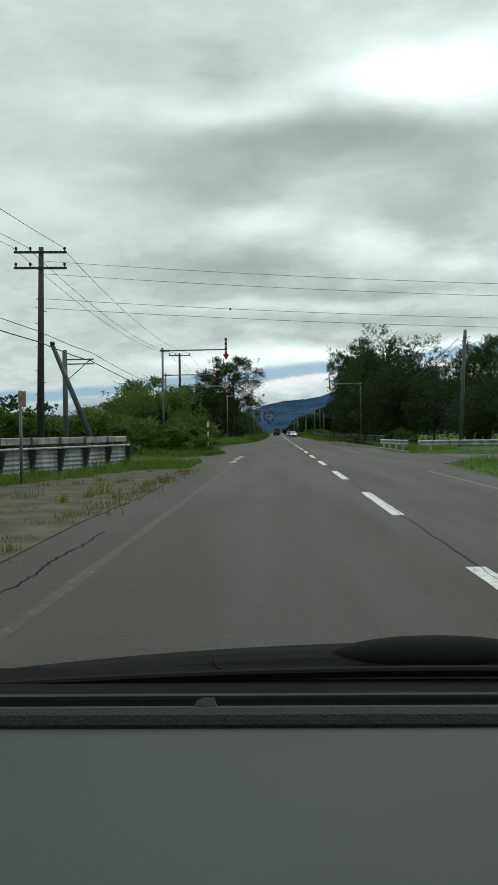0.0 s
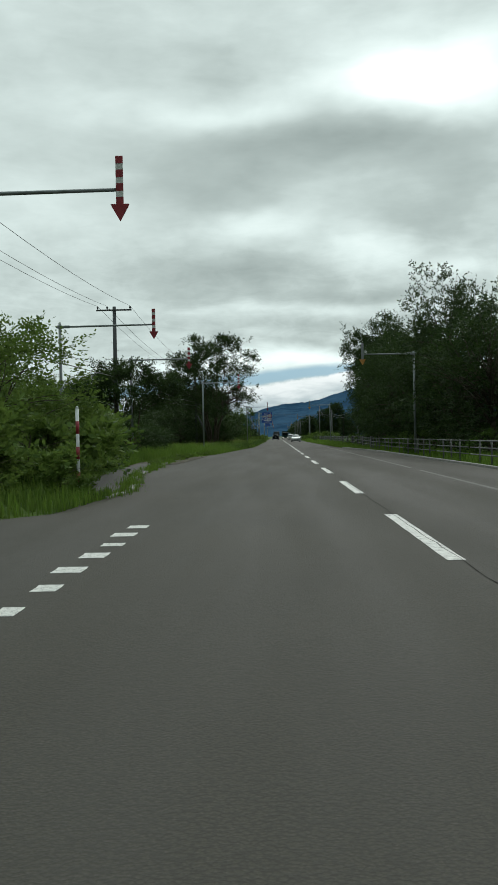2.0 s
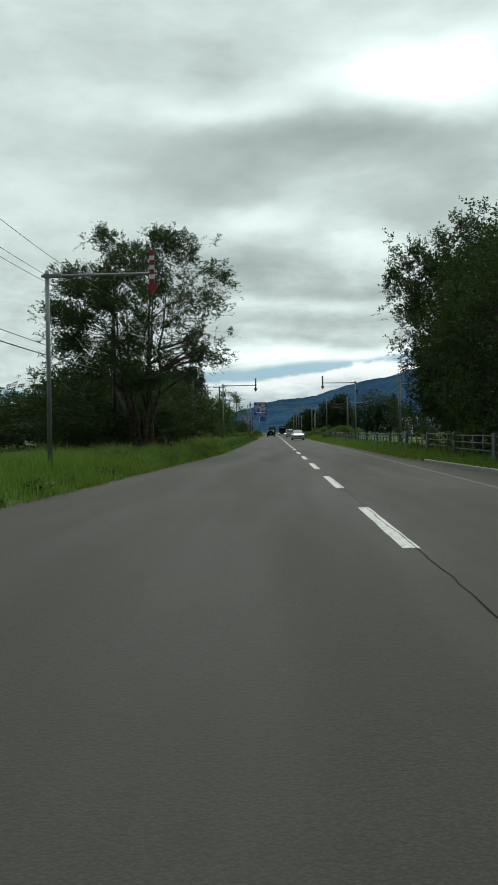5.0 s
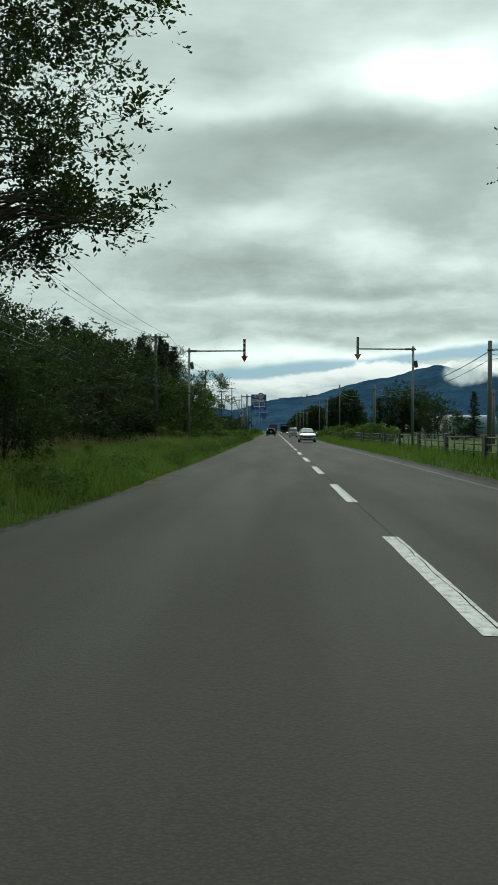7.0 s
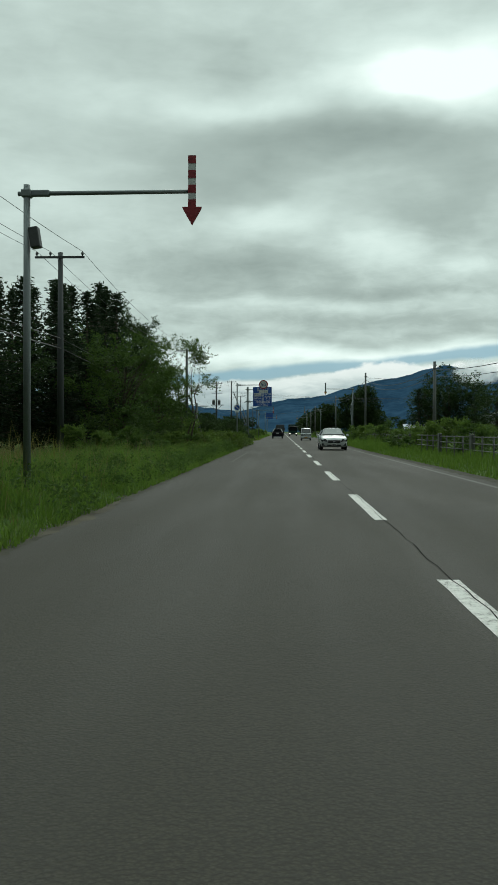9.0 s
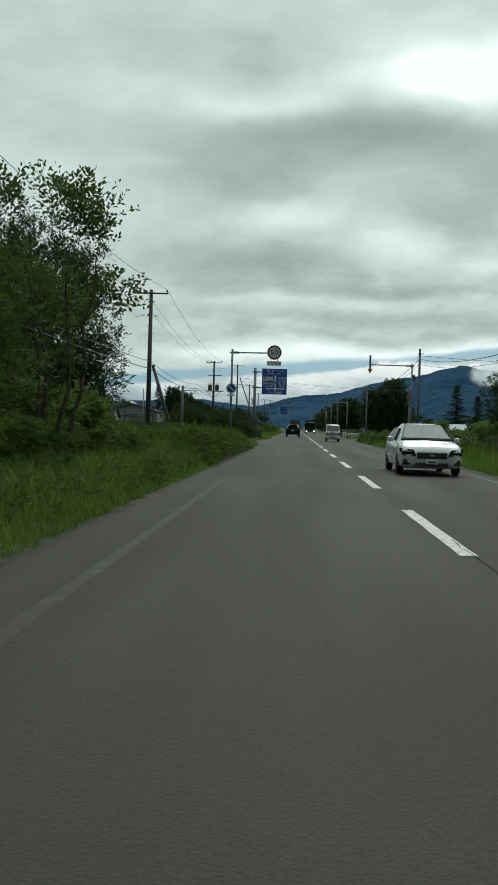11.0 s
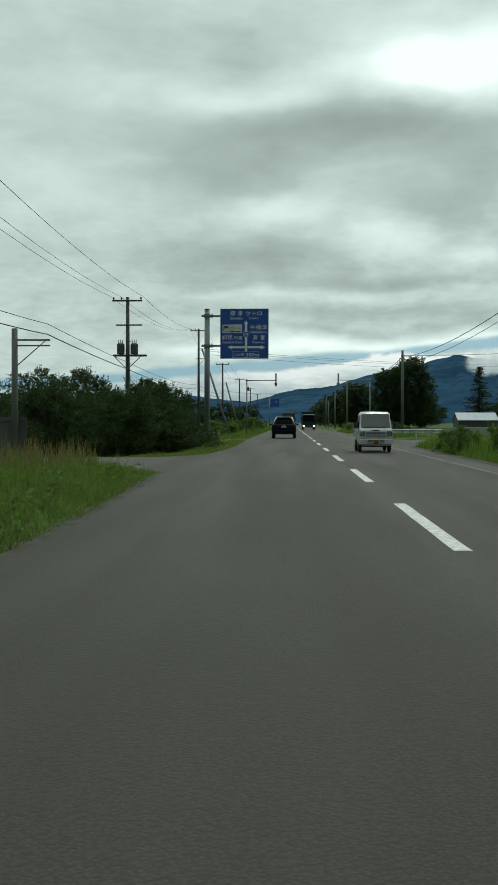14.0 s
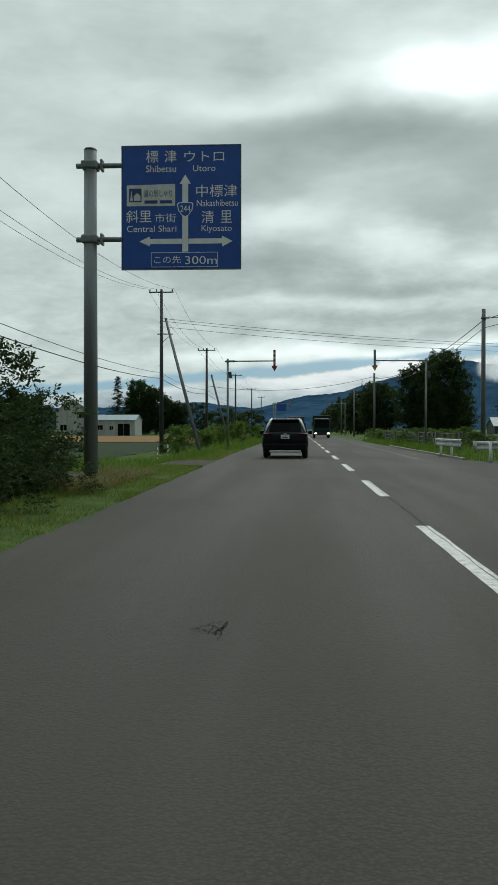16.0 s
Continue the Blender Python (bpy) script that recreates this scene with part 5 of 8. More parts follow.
def conifer_kind(label, h, r0, seed, mat):
    r = np.random.RandomState(seed)
    t = thing("conifer", label, "tree", (0, 0, -50), "conifers")
    runs = [([(0, 0, -0.3), (0, 0, h * 0.5), (0, 0, h)], [0.2, 0.12, 0.02])]
    cs = []
    z = h * 0.08
    while z < h * 0.99:
        f = 1 - z / h
        a = r.uniform(0, 6.283)
        l = (r0 * (f ** 0.85) + 0.08) * r.uniform(0.65, 1.25)
        tip = Vector((l * math.cos(a), l * math.sin(a), z - 0.12 * l + 0.25 * l * (0.5 - f)))
        if r.uniform() < 0.5:
            runs.append(([(0, 0, z), (tip.x * 0.5, tip.y * 0.5, z - 0.02), tuple(tip)], [0.035, 0.02, 0.006]))
        m = max(1, int(l / 0.42))
        for j in range(1, m + 1):
            q = Vector((0, 0, z)).lerp(tip, (j - 0.3) / m)
            cs.append((q.x, q.y, q.z - 0.05))
        z += h * 0.0052 * (0.6 + 0.8 * f)
    hang("trunk", tubes("trunk", runs, M_BARK, 5), t, "dark straight trunk")
    hang("crown", leaf_cloud("crown", cs, 13, 0.24, 0.10, mat, seed, 0.5, 0.25, 2.8), t)
    return t


def put(ob, x, y, turn=0.0, s=1.0, sz=None, dz_=0.0):
    m = Matrix.Translation((x, y, land(x, y) - 0.05 + dz_)) @ Matrix.Rotation(radians(turn), 4, "Z") @ Matrix.Diagonal((s, s, sz or s, 1))
    return copy_thing(ob, m)


def done(*obs):
    """Take away the first ones once their copies stand."""
    for ob in obs:
        for c in list(ob.children_recursive):
            bpy.data.objects.remove(c)
        bpy.data.objects.remove(ob)


def stemmed_tree(label, h, reach, low, trunk_r, stems, clumps, per, mat, seed, size, uneven=0.35, boughs=0, taper=0.24, bare=None):
    """A tree of several stems from one stool, with a wide round crown of leafy twigs."""
    r = np.random.RandomState(seed)
    t = thing("tree", label, "tree", (0, 0, -50), "roadside trees")
    cz, rz = (h + low) / 2, (h - low) / 2
    pts = crown_points(r, clumps, reach, reach, rz, cz, uneven, seed, 0.35, boughs or clumps // 7, taper)
    if bare:
        pts = [p for p in pts if not bare(p)]
    runs, nodes = [], []
    for k in range(stems):
        a = 6.283 * k / stems + r.uniform(-0.3, 0.3)
        out = reach * (0.15 + 0.4 * r.uniform())
        top = h * r.uniform(0.72, 0.92)
        p, line = Vector((0.22 * math.cos(a), 0.22 * math.sin(a), -0.3)), []
        for j in range(9):
            f = j / 8
            line.append(Vector((p.x + out * math.cos(a) * f ** 0.8, p.y + out * math.sin(a) * f ** 0.8, -0.3 + top * f)) + Vector((r.normal(), r.normal(), 0)) * 0.10 * min(1.0, 4 * f))
        rad = [trunk_r * (1.15 - 1.08 * j / 8) for j in range(9)]
        runs.append((line, rad))
        nodes += list(zip(line[2:], rad[2:]))
    for p in (pts[i] for i in r.permutation(len(pts))):
        near = [(q, w) for q, w in nodes if q.z < p.z - 0.15]
        if not near:
            continue
        q, w = min(near, key=lambda e: (e[0] - p).length * (1.0 + 0.25 * r.uniform()))
        if (q - p).length < 0.25:
            continue
        bow = q.lerp(p, 0.5) + Vector((r.normal() * 0.1, r.normal() * 0.1, 0.12 * (q - p).length))
        w1 = max(0.008, min(w * 0.55, 0.012 * (q - p).length + 0.006))
        runs.append(([q, bow, p], [w1, w1 * 0.65, 0.005]))
        if len(nodes) < 260:
            nodes += [(bow, w1 * 0.65), (p, 0.012)]
    hang("trunk", tubes("trunk", runs, M_BARK, 5), t, "dark forked trunk")
    hang("crown", leaf_sprays("crown", [tuple(p) for p in pts], (0, 0, cz - 0.5 * rz), per, 0.58, size, mat, seed, 0.10, 0.25), t)
    return t


ELM = stemmed_tree("spreading green elm with an open airy crown", 12.0, 5.3, 3.2, 0.16, 5, 1080, 77, M_LEAF_ELM, 21, 0.068, 0.18, 130, 0.26, lambda p: (p.x > 1.5 and p.y < -0.4 - 0.3 * (p.z - 6.0)) or p.x > 5.1 or p.z < 3.4)
OPEN = stemmed_tree("small open tree with sparse tufted branches", 6.3, 1.7, 2.2, 0.06, 4, 72, 42, M_LEAF, 47, 0.062, 0.5)
ELM_B = tree_kind("tree", "tall dark green broadleaf tree with dense crown", "tree", 12.0, 3.8, 3.8, 1.2, 0.22, 840, 24, 0.42, 0.12, M_LEAF_DARK, 22, 0.55, 80, boughs=130)
ELM_N = tree_kind("tree", "tall broadleaf tree with a full small-leaved crown", "tree", 10.6, 3.7, 3.7, 1.0, 0.22, 1100, 70, 0.33, 0.090, M_LEAF_DARK, 39, 0.5, 70, low=0.6, boughs=190)
DENSE = tree_kind("tree", "dark dense broadleaf tree of a roadside copse", "tree", 9.0, 3.2, 3.2, 0.5, 0.16, 430, 18, 0.46, 0.15, M_LEAF_DARK, 23, 0.5, 60, low=0.1, boughs=90)
FAR = tree_kind("tree", "distant dark green broadleaf tree", "tree", 9.0, 3.2, 3.2, 0.5, 0.16, 330, 13, 0.48, 0.27, M_LEAF_DARK, 33, 0.45, 12, "distant trees", low=0.1)
YOUNG = tree_kind("tree", "light green young broadleaf tree with loose crown", "tree", 6.0, 2.4, 2.4, 1.0, 0.10, 380, 34, 0.32, 0.085, M_LEAF_LIGHT, 24, 0.55, 50, low=0.4)
YOUNG_D = tree_kind("tree", "olive green young broadleaf tree with loose crown", "tree", 6.0, 2.4, 2.4, 1.0, 0.10, 420, 34, 0.32, 0.085, M_LEAF, 44, 0.55, 50, low=0.3)
UMBRELLA = stemmed_tree("low spreading tree with feathery level sprays", 6.3, 4.2, 3.0, 0.11, 5, 520, 63, M_LEAF_DARK, 61, 0.072, 0.3)
SPRAY = tree_kind("tree", "bushy dark tree with spreading horizontal sprays", "tree", 6.0, 3.4, 3.0, 0.8, 0.15, 420, 24, 0.40, 0.095, M_LEAF_DARK, 25, 0.6, 90, low=0.3)
BUSH = tree_kind("bush", "leafy green roadside bush", "bush", 2.2, 1.8, 1.8, 0.2, 0.05, 180, 20, 0.27, 0.12, M_LEAF, 26, 0.45, 24, "roadside bushes", low=-0.2)
BUSH_L = tree_kind("bush", "bright green leafy roadside bush", "bush", 2.0, 1.8, 1.8, 0.2, 0.05, 220, 24, 0.25, 0.125, M_LEAF_LIGHT, 27, 0.45, 24, "roadside bushes", low=-0.2)
BUSH_D = tree_kind("bush", "dense dark green bush", "bush", 4.0, 2.4, 2.4, 0.3, 0.07, 330, 22, 0.38, 0.12, M_LEAF_DARK, 28, 0.5, 40, "roadside bushes", low=-0.2)
BUSH_N = tree_kind("bush", "dense dark green bush", "bush", 4.0, 2.4, 2.4, 0.3, 0.07, 560, 70, 0.24, 0.074, M_LEAF_ELM, 30, 0.8, 60, "roadside bushes", low=-0.2, boughs=130)
BUSH_F = tree_kind("bush", "distant dark green bush", "bush", 4.0, 2.4, 2.4, 0.3, 0.07, 130, 8, 0.42, 0.28, M_LEAF_DARK, 29, 0.45, 8, "distant bushes", low=-0.2)
FAR_B = tree_kind("tree", "large dense dark green broadleaf tree", "tree", 9.0, 3.2, 3.2, 0.5, 0.16, 1000, 28, 0.36, 0.165, M_LEAF_DARK, 38, 0.34, 30, "distant trees", low=0.1, boughs=300)
BUSH_S = tree_kind("bush", "small leafy green roadside bush", "bush", 2.0, 1.8, 1.8, 0.2, 0.05, 90, 12, 0.30, 0.20, M_LEAF_LIGHT, 37, 0.45, 10, "roadside bushes", low=-0.2)
FIR = conifer_kind("tall dark fir tree in a shelterbelt", 14.0, 2.25, 31, M_NEEDLE)
FIR_B = conifer_kind("slim dark fir tree with drooping branches", 12.0, 1.9, 32, M_NEEDLE)

# left: bushes past the first side road, then the trees along the wide verge
for x, y, s, sz in ((-7.0, 56.5, 0.9, 0.74), (-8.6, 60.0, 0.95, 0.76), (-11.2, 57, 0.85, 0.52), (-13.6, 59, 0.8, 0.45), (-9.8, 64.5, 0.95, 0.74), (-12.5, 66, 0.9, 0.62), (-16.5, 63, 0.8, 0.45)):
    put(YOUNG, x, y, x * 40, s, sz)
for x, y, s in ((-5.4, 53.5, 0.9), (-6.6, 50.9, 0.85), (-8.6, 49.4, 0.9), (-10.8, 49.0, 1.0), (-13.4, 50.0, 1.0), (-16, 51, 1.1), (-19, 53, 1.2), (-6.0, 57.6, 1.1), (-6.6, 61.5, 1.1), (-7.3, 65.0, 1.0), (-7.6, 69, 1.0), (-23, 55, 1.3), (-28, 58, 1.3), (-5.3, 50.2, 0.6), (-4.35, 52.2, 0.42), (-4.5, 53.6, 0.5)):
    put(BUSH_L if int(y * 2) % 3 else BUSH, x, y, x * 50, s)
for x, y, s in ((-15.5, 47.5, 1.2), (-20, 47, 1.2), (-26, 47.5, 1.3), (-34, 48, 1.4), (-42, 48, 1.5), (-12.6, 47.4, 1.0)):
    put(BUSH, x, y, x * 30, s)
for x, y, s in ((-22, 70, 1.0), (-29, 74, 1.1), (-38, 80, 1.2), (-50, 86, 1.3), (-62, 90, 1.3), (-48, 60, 0.9), (-60, 66, 1.0), (-26, 100, 1.1), (-34, 112, 1.2), (-44, 124, 1.2), (-56, 130, 1.2)):
    put(BUSH_F, x, y, x * 20, s)
for x, y, s, sz, q in ((-8.9, 86.4, 0.80, 0.88, 30), (-14.8, 94, 0.8, 0.8, 130)):
    put(UMBRELLA, x, y, q, s, sz)
for x, y, s, sz in ((-9.6, 94.5, 0.7, 0.55), (-12.5, 95, 0.8, 0.6), (-12.4, 101, 0.9, 0.62), (-9.8, 101.5, 0.8, 0.5)):
    put(BUSH_D, x, y, x * 21, s, sz)
for x, y, s in ((-9.6, 79, 0.9), (-10.8, 84, 0.9), (-8.0, 73.5, 0.75), (-9.8, 98, 0.6), (-12, 103, 0.7), (-14.5, 108, 0.8)):
    put(BUSH if y < 90 else BUSH_D, x, y, y * 30, s)
# the large elm over the road edge, with a darker companion
put(ELM, -7.0, 133.6, 0, 1.0, 1.0)
for x, y, s, sz in ((-9.0, 141.5, 0.7, 0.42), (-12.0, 140, 0.8, 0.50), (-11.5, 134, 0.7, 0.50), (-8.2, 138.5, 0.6, 0.44), (-10.2, 129.5, 0.5, 0.30), (-15, 130, 0.7, 0.30), (-19, 132, 0.8, 0.30), (-24, 134, 0.8, 0.32)):
    put(DENSE, x, y, x * 33, s, sz)
put(BUSH_D, -6.2, 139.0, 50, 0.5, 0.62)
# copse on the left up to the lone pole
k = 0
for y in range(146, 190, 6):
    for x in (-15.0, -19.5):
        k += 1
        big = k % 3 == 0
        put(SPRAY if big else DENSE, x - 0.7 * math.sin(k * 2.3), y + 1.8 * math.sin(k * 1.7), k * 47, (1.0 + 0.12 * math.sin(k)) * (1.15 if big else 1.0), (0.90 + 0.12 * math.sin(k * 3.1)) * (1.45 if big else 1.0) * (0.55 if y < 163 else 1.0))
for x, y, h_, q in ((-8.9, 200.5, 9.0, 10), (-10.0, 203, 9.6, 130), (-9.8, 197, 8.5, 250), (-10.8, 205, 10.3, 0), (-12.5, 203, 9.6, 40), (-13.2, 208, 10.6, 80), (-14.6, 204, 9.9, 120), (-15.8, 200, 9.6, 160), (-11.8, 199, 9.2, 200), (-16.8, 207, 10.3, 240), (-14.0, 195, 9.0, 280), (-12.4, 211, 9.4, 320), (-17.5, 196, 9.3, 20), (-12.0, 193, 8.6, 60), (-15.5, 190, 8.8, 100), (-10.4, 193.5, 8.4, 140), (-12.9, 189.5, 8.3, 220), (-14.4, 186.5, 8.2, 300), (-11.2, 196, 9.0, 340), (-16.8, 192, 9.0, 70)):
    put(FIR if q % 80 else FIR_B, x, y, q, 0.9, h_ / (14.0 if q % 80 else 12.0))
for i in range(3):
    y = 178 + 3.5 * i
    top = 0.58 + 0.48 * (y - 178) / 62
    put(FIR if i % 2 else FIR_B, -12.4 - 3.6 * ((i * 7) % 3) / 2 - 0.4 * math.sin(i), y, i * 63, 0.95 + 0.13 * math.sin(i * 2.1), top * (1.0 + 0.1 * math.sin(i * 1.3)) * (1.0 if i % 2 else 1.15))
put(ELM_N, -15.9, 238.5, 77, 1.05, 1.28)
put(OPEN, -5.3, 203.0, 40)
for x, y, s, sz in ((-13.6, 238.0, 0.85, 0.70), (-16.5, 240, 0.9, 0.8), (-15.6, 235, 0.8, 0.62)):
    put(DENSE, x, y, x * 37, s, sz)
put(DENSE, -13.5, 222, 77, 1.05, 1.1)
for x, y, s, sz, q in ((-8.0, 160.5, 0.85, 0.64, 20), (-9.4, 152.5, 0.85, 0.50, 120), (-10.4, 168, 0.9, 0.72, 220), (-11.2, 146.5, 0.7, 0.54, 300)):
    put(SPRAY if y < 153 else DENSE, x, y, q, s * (1.3 if y < 153 else 1.0), sz * (1.45 if y < 153 else 1.0))
for x, y, s, sz, q in ((-7.7, 207.5, 0.72, 0.90, 15), (-7.2, 193.5, 0.95, 0.92, 80), (-6.2, 198.0, 0.75, 0.72, 140), (-10.2, 208, 1.0, 0.9, 200)):
    put(YOUNG_D, x, y, q, s, sz)
put(BUSH_L, -6.4, 206.5, 40, 0.9, 0.95)
for i in range(10):
    put(BUSH_L if i % 2 else BUSH, -5.4 - 2.6 * ((i * 5) % 3) / 2, 186 + 2.6 * i, i * 71, 0.55 + 0.1 * math.sin(i), 0.5 + 0.1 * math.sin(2 * i))
# far side of the second side road: a thicket
for x, y, s, sz in ((-7.1, 285.6, 0.85, 1.0), (-7.3, 281.5, 0.9, 0.95), (-10.8, 274, 0.95, 1.15), (-11.2, 279.5, 1.0, 1.2), (-8.6, 285.5, 0.8, 0.95)):
    put(BUSH_N, x, y, x * y, s * 0.98, sz * 0.86)
for x, y, s, sz in ((-7.4, 272, 0.8, 0.85), (-7.2, 276.5, 0.95, 1.0), (-5.6, 279.6, 0.55, 0.50), (-5.5, 283.2, 0.5, 0.45), (-5.7, 276.0, 0.6, 0.5)):
    put(BUSH_N, x, y, x * y, s * 0.98, sz * 0.88)
put(BUSH_N, -9.0, 279, 10, 0.9, 1.05)
# left distance
put(FIR, -54.5, 536, 40, 1.7, 1.28)
put(FIR_B, -51.0, 540, 10, 1.8, 1.30)
for x, y, s, sz in ((-48.0, 538, 1.4, 1.75), (-43, 535, 1.4, 1.5), (-38, 538, 1.2, 1.1)):
    put(FAR_B, x, y, x * 7, s, sz)
for x, y, s, sz in ((-33, 540, 1.6, 1.0), (-84, 540, 2.0, 1.3), (-25, 560, 1.5, 0.9), (-90, 530, 2.0, 1.1), (-18, 600, 1.6, 0.9), (-120, 540, 2.2, 1.2), (-160, 560, 2.4, 1.3)):
    put(FAR, x, y, x * 7, s, sz)
for i in range(22):
    put(BUSH_F, -16 - 3.3 * i, 332 + 5 * math.sin(i * 1.9) + 1.5 * i, i * 37, 0.45 + 0.25 * abs(math.sin(i)), 0.35)
for i in range(9):
    put(BUSH if i % 2 else BUSH_L, -6.5 - 1.5 * math.sin(i * 2.2), 322 + 7 * i, i * 80, 0.8, 0.8)
# right: tall trees behind the pipe fence
for x, y, s, sz, q, ob in ((10.9, 79.5, 0.8, 0.62, 0, ELM_B), (13.0, 74, 0.7, 0.62, 60, DENSE), (10.6, 84.5, 0.75, 0.72, 140, DENSE), (11.2, 91.5, 0.85, 0.97, 200, ELM_B), (14.0, 91, 0.9, 0.85, 20, ELM_B),
                           (10.4, 97, 0.7, 0.8, 75, DENSE), (11.4, 104, 0.9, 0.72, 100, ELM_B), (10.5, 110.5, 0.75, 0.95, 10, DENSE), (13.7, 112, 0.95, 0.85, 230, ELM_B), (10.9, 118, 0.85, 0.84, 300, ELM_B),
                           (10.4, 125, 0.75, 1.0, 33, DENSE), (12.4, 130, 0.95, 1.08, 160, ELM_B), (12.6, 138, 0.8, 0.95, 88, DENSE), (13.9, 147.0, 1.23, 1.5, 10, ELM_N), (15.4, 142, 0.95, 1.15, 250, ELM_B),
                           (14.8, 121, 0.9, 0.92, 120, ELM_B), (14, 152, 0.8, 0.8, 45, DENSE)):
    put(ob, x, y, q, s, sz)
for x, y, s, sz in ((15.5, 66, 0.62, 0.55), (18.5, 68, 0.8, 0.72), (22, 65, 0.8, 0.72), (26, 68, 0.85, 0.75), (30, 63, 0.9, 0.8), (17, 60.5, 0.6, 0.5), (21, 58.5, 0.6, 0.5), (26, 57, 0.7, 0.55), (32, 57, 0.7, 0.6), (13.8, 63.5, 0.5, 0.42), (17, 80, 0.9, 0.9), (22, 84, 0.9, 0.9), (28, 80, 1.0, 0.95), (36, 76, 1.0, 0.95)):
    put(DENSE, x, y, x * 31, s, sz)
for x, y, sz, q in ((10.9, 95, 1.35, 15), (10.6, 103.5, 1.3, 100), (10.9, 112.5, 1.45, 190), (10.8, 121.5, 1.5, 250), (11.2, 131, 1.6, 320), (11.6, 86, 1.3, 60)):
    put(SPRAY, x, y, q, 0.98, sz)
put(ELM, 21.5, 92, 65, 0.75, 0.86)
for i in range(7):
    put(BUSH, 9.2 + 0.8 * math.sin(i * 2.0), 65 + 11 * i, i * 55, 0.55, 0.5)
# right: growth along the later fence
for i in range(15):
    put(BUSH_L if i % 3 else BUSH, 9.3 + 0.7 * math.sin(i * 1.7), 192 + 4.6 * i, i * 44, 0.75 + 0.2 * math.sin(i * 2.9), 0.62 + 0.16 * math.sin(i * 1.3))
for i in range(9):
    put(BUSH_L if i % 2 else BUSH, 9.6 + 1.0 * math.sin(i * 2.3), 316 + 7 * i, i * 44, 0.75, 0.48)
for x, y, s, sz in ((20.6, 260, 1.1, 0.95), (18.8, 261, 0.85, 0.78), (23.2, 259, 0.9, 0.85), (24.0, 250, 0.8, 0.7)):
    put(DENSE, x, y, x * 17, s, sz)
put(FIR, 16.6, 257, 30, 0.7, 0.45)
put(FIR_B, 24.4, 226, 30, 0.75, 0.5)
put(BUSH_D, 22.4, 226, 30, 0.7, 0.75)
put(DENSE, 29.5, 224, 30, 0.9, 0.72)
for i in range(12):
    put(BUSH_L if i % 3 else BUSH, 7.7 + 0.8 * math.sin(i * 1.9), 238 + 3.6 * i, i * 63, 0.42 + 0.1 * math.sin(i * 2.3), 0.40 + 0.1 * math.sin(i))
put(DENSE, -33.6, 345, 10, 1.1, 0.8)
put(FIR_B, 31, 205, 30, 0.9, 0.55)
put(FIR_B, 34, 214, 90, 0.9, 0.5)
for x, y, s, sz in ((21.5, 424, 1.2, 1.32), (25.6, 428, 1.3, 1.60), (15.5, 437, 1.2, 1.05), (13.5, 455, 1.2, 0.95), (12.5, 480, 1.2, 0.9), (12, 510, 1.3, 0.85), (30, 440, 1.1, 0.9), (12, 545, 1.3, 0.8), (12, 590, 1.4, 0.8)):
    put(FAR_B if y < 460 else FAR, x, y, x * 23, s, sz)
put(FIR, 57.0, 507, 10, 2.7, 1.30)
put(FIR_B, 66.0, 515, 50, 2.2, 1.25)
for i in range(16):
    put(FAR, 40 + 14 * i, 560 + 20 * math.sin(i * 2.0), i * 50, 1.6, 0.85)
for i in range(20):
    put(FAR, -22 - 16 * i, 640 + 30 * math.sin(i * 2.0), i * 50, 1.8, 0.9)


for i in range(34):
    y = 114 + 2.75 * i
    if not 206 < y < 236:
        put(BUSH_S if i % 3 else BUSH, edge(LEFT_EDGE, y) - 0.9 - 2.6 * abs(math.sin(i * 2.7)), y + 0.8 * math.sin(i * 5.1), i * 61, 0.14 + 0.09 * abs(math.sin(i * 1.9)), 0.16 + 0.10 * abs(math.sin(i * 3.3)))
for i in range(12):
    y = 74 + 3.1 * i
    put(BUSH_S, edge(LEFT_EDGE, y) - 0.35 - 0.5 * abs(math.sin(i * 2.7)), y, i * 61, 0.14 + 0.08 * abs(math.sin(i * 1.9)), 0.14)


def hedge(name, label, spots, per, spread, size, mat, seed):
    """Low rank growth of big leaves along the verge."""
    ob = new(name, leaf_cloud(name, spots, per, spread, size, mat, seed, 0.8, 0.0, 1.35))
    return tagged(ob, label, "hedge", kind="stuff")


r = np.random.RandomState(75)
spots = []
for i in range(170):
    y = r.uniform(112, 212)
    d = 0.25 + 2.4 * r.uniform() ** 1.5
    w_, h_ = r.uniform(0.25, 0.6), r.uniform(0.25, 0.6)
    for k in range(16):
        x_ = min(edge(LEFT_EDGE, y) - d + w_ * r.normal() * 0.6, edge(LEFT_EDGE, y) - 0.08)
        spots.append((x_, y + w_ * r.normal() * 0.6, 0.08 + h_ * r.uniform() ** 0.7))
hedge("broadleaf_weeds", "clumps of broad leafy weeds in the verge", spots, 14, 0.11, 0.040, M_LEAF_MID, 76)
r = np.random.RandomState(79)
spots = []
for i in range(90):
    y = r.uniform(233, 254)
    d = 0.3 + 4.5 * r.uniform() ** 1.3
    w_, h_ = r.uniform(0.15, 0.45), r.uniform(0.12, 0.38)
    for k in range(12):
        spots.append((min(edge(LEFT_EDGE, y) - d + w_ * r.normal() * 0.6, edge(LEFT_EDGE, y) - 0.08), y + w_ * r.normal() * 0.6, 0.06 + h_ * r.uniform() ** 0.7))
ob = new("broadleaf_weeds", leaf_cloud("broadleaf_weeds", spots, 7, 0.10, 0.034, M_LEAF_LIGHT, 80, 0.8, 0.0, 4.0))
tagged(ob, "clumps of long-leaved weeds in the grass", "weeds", kind="stuff")
r = np.random.RandomState(77)
spots = []
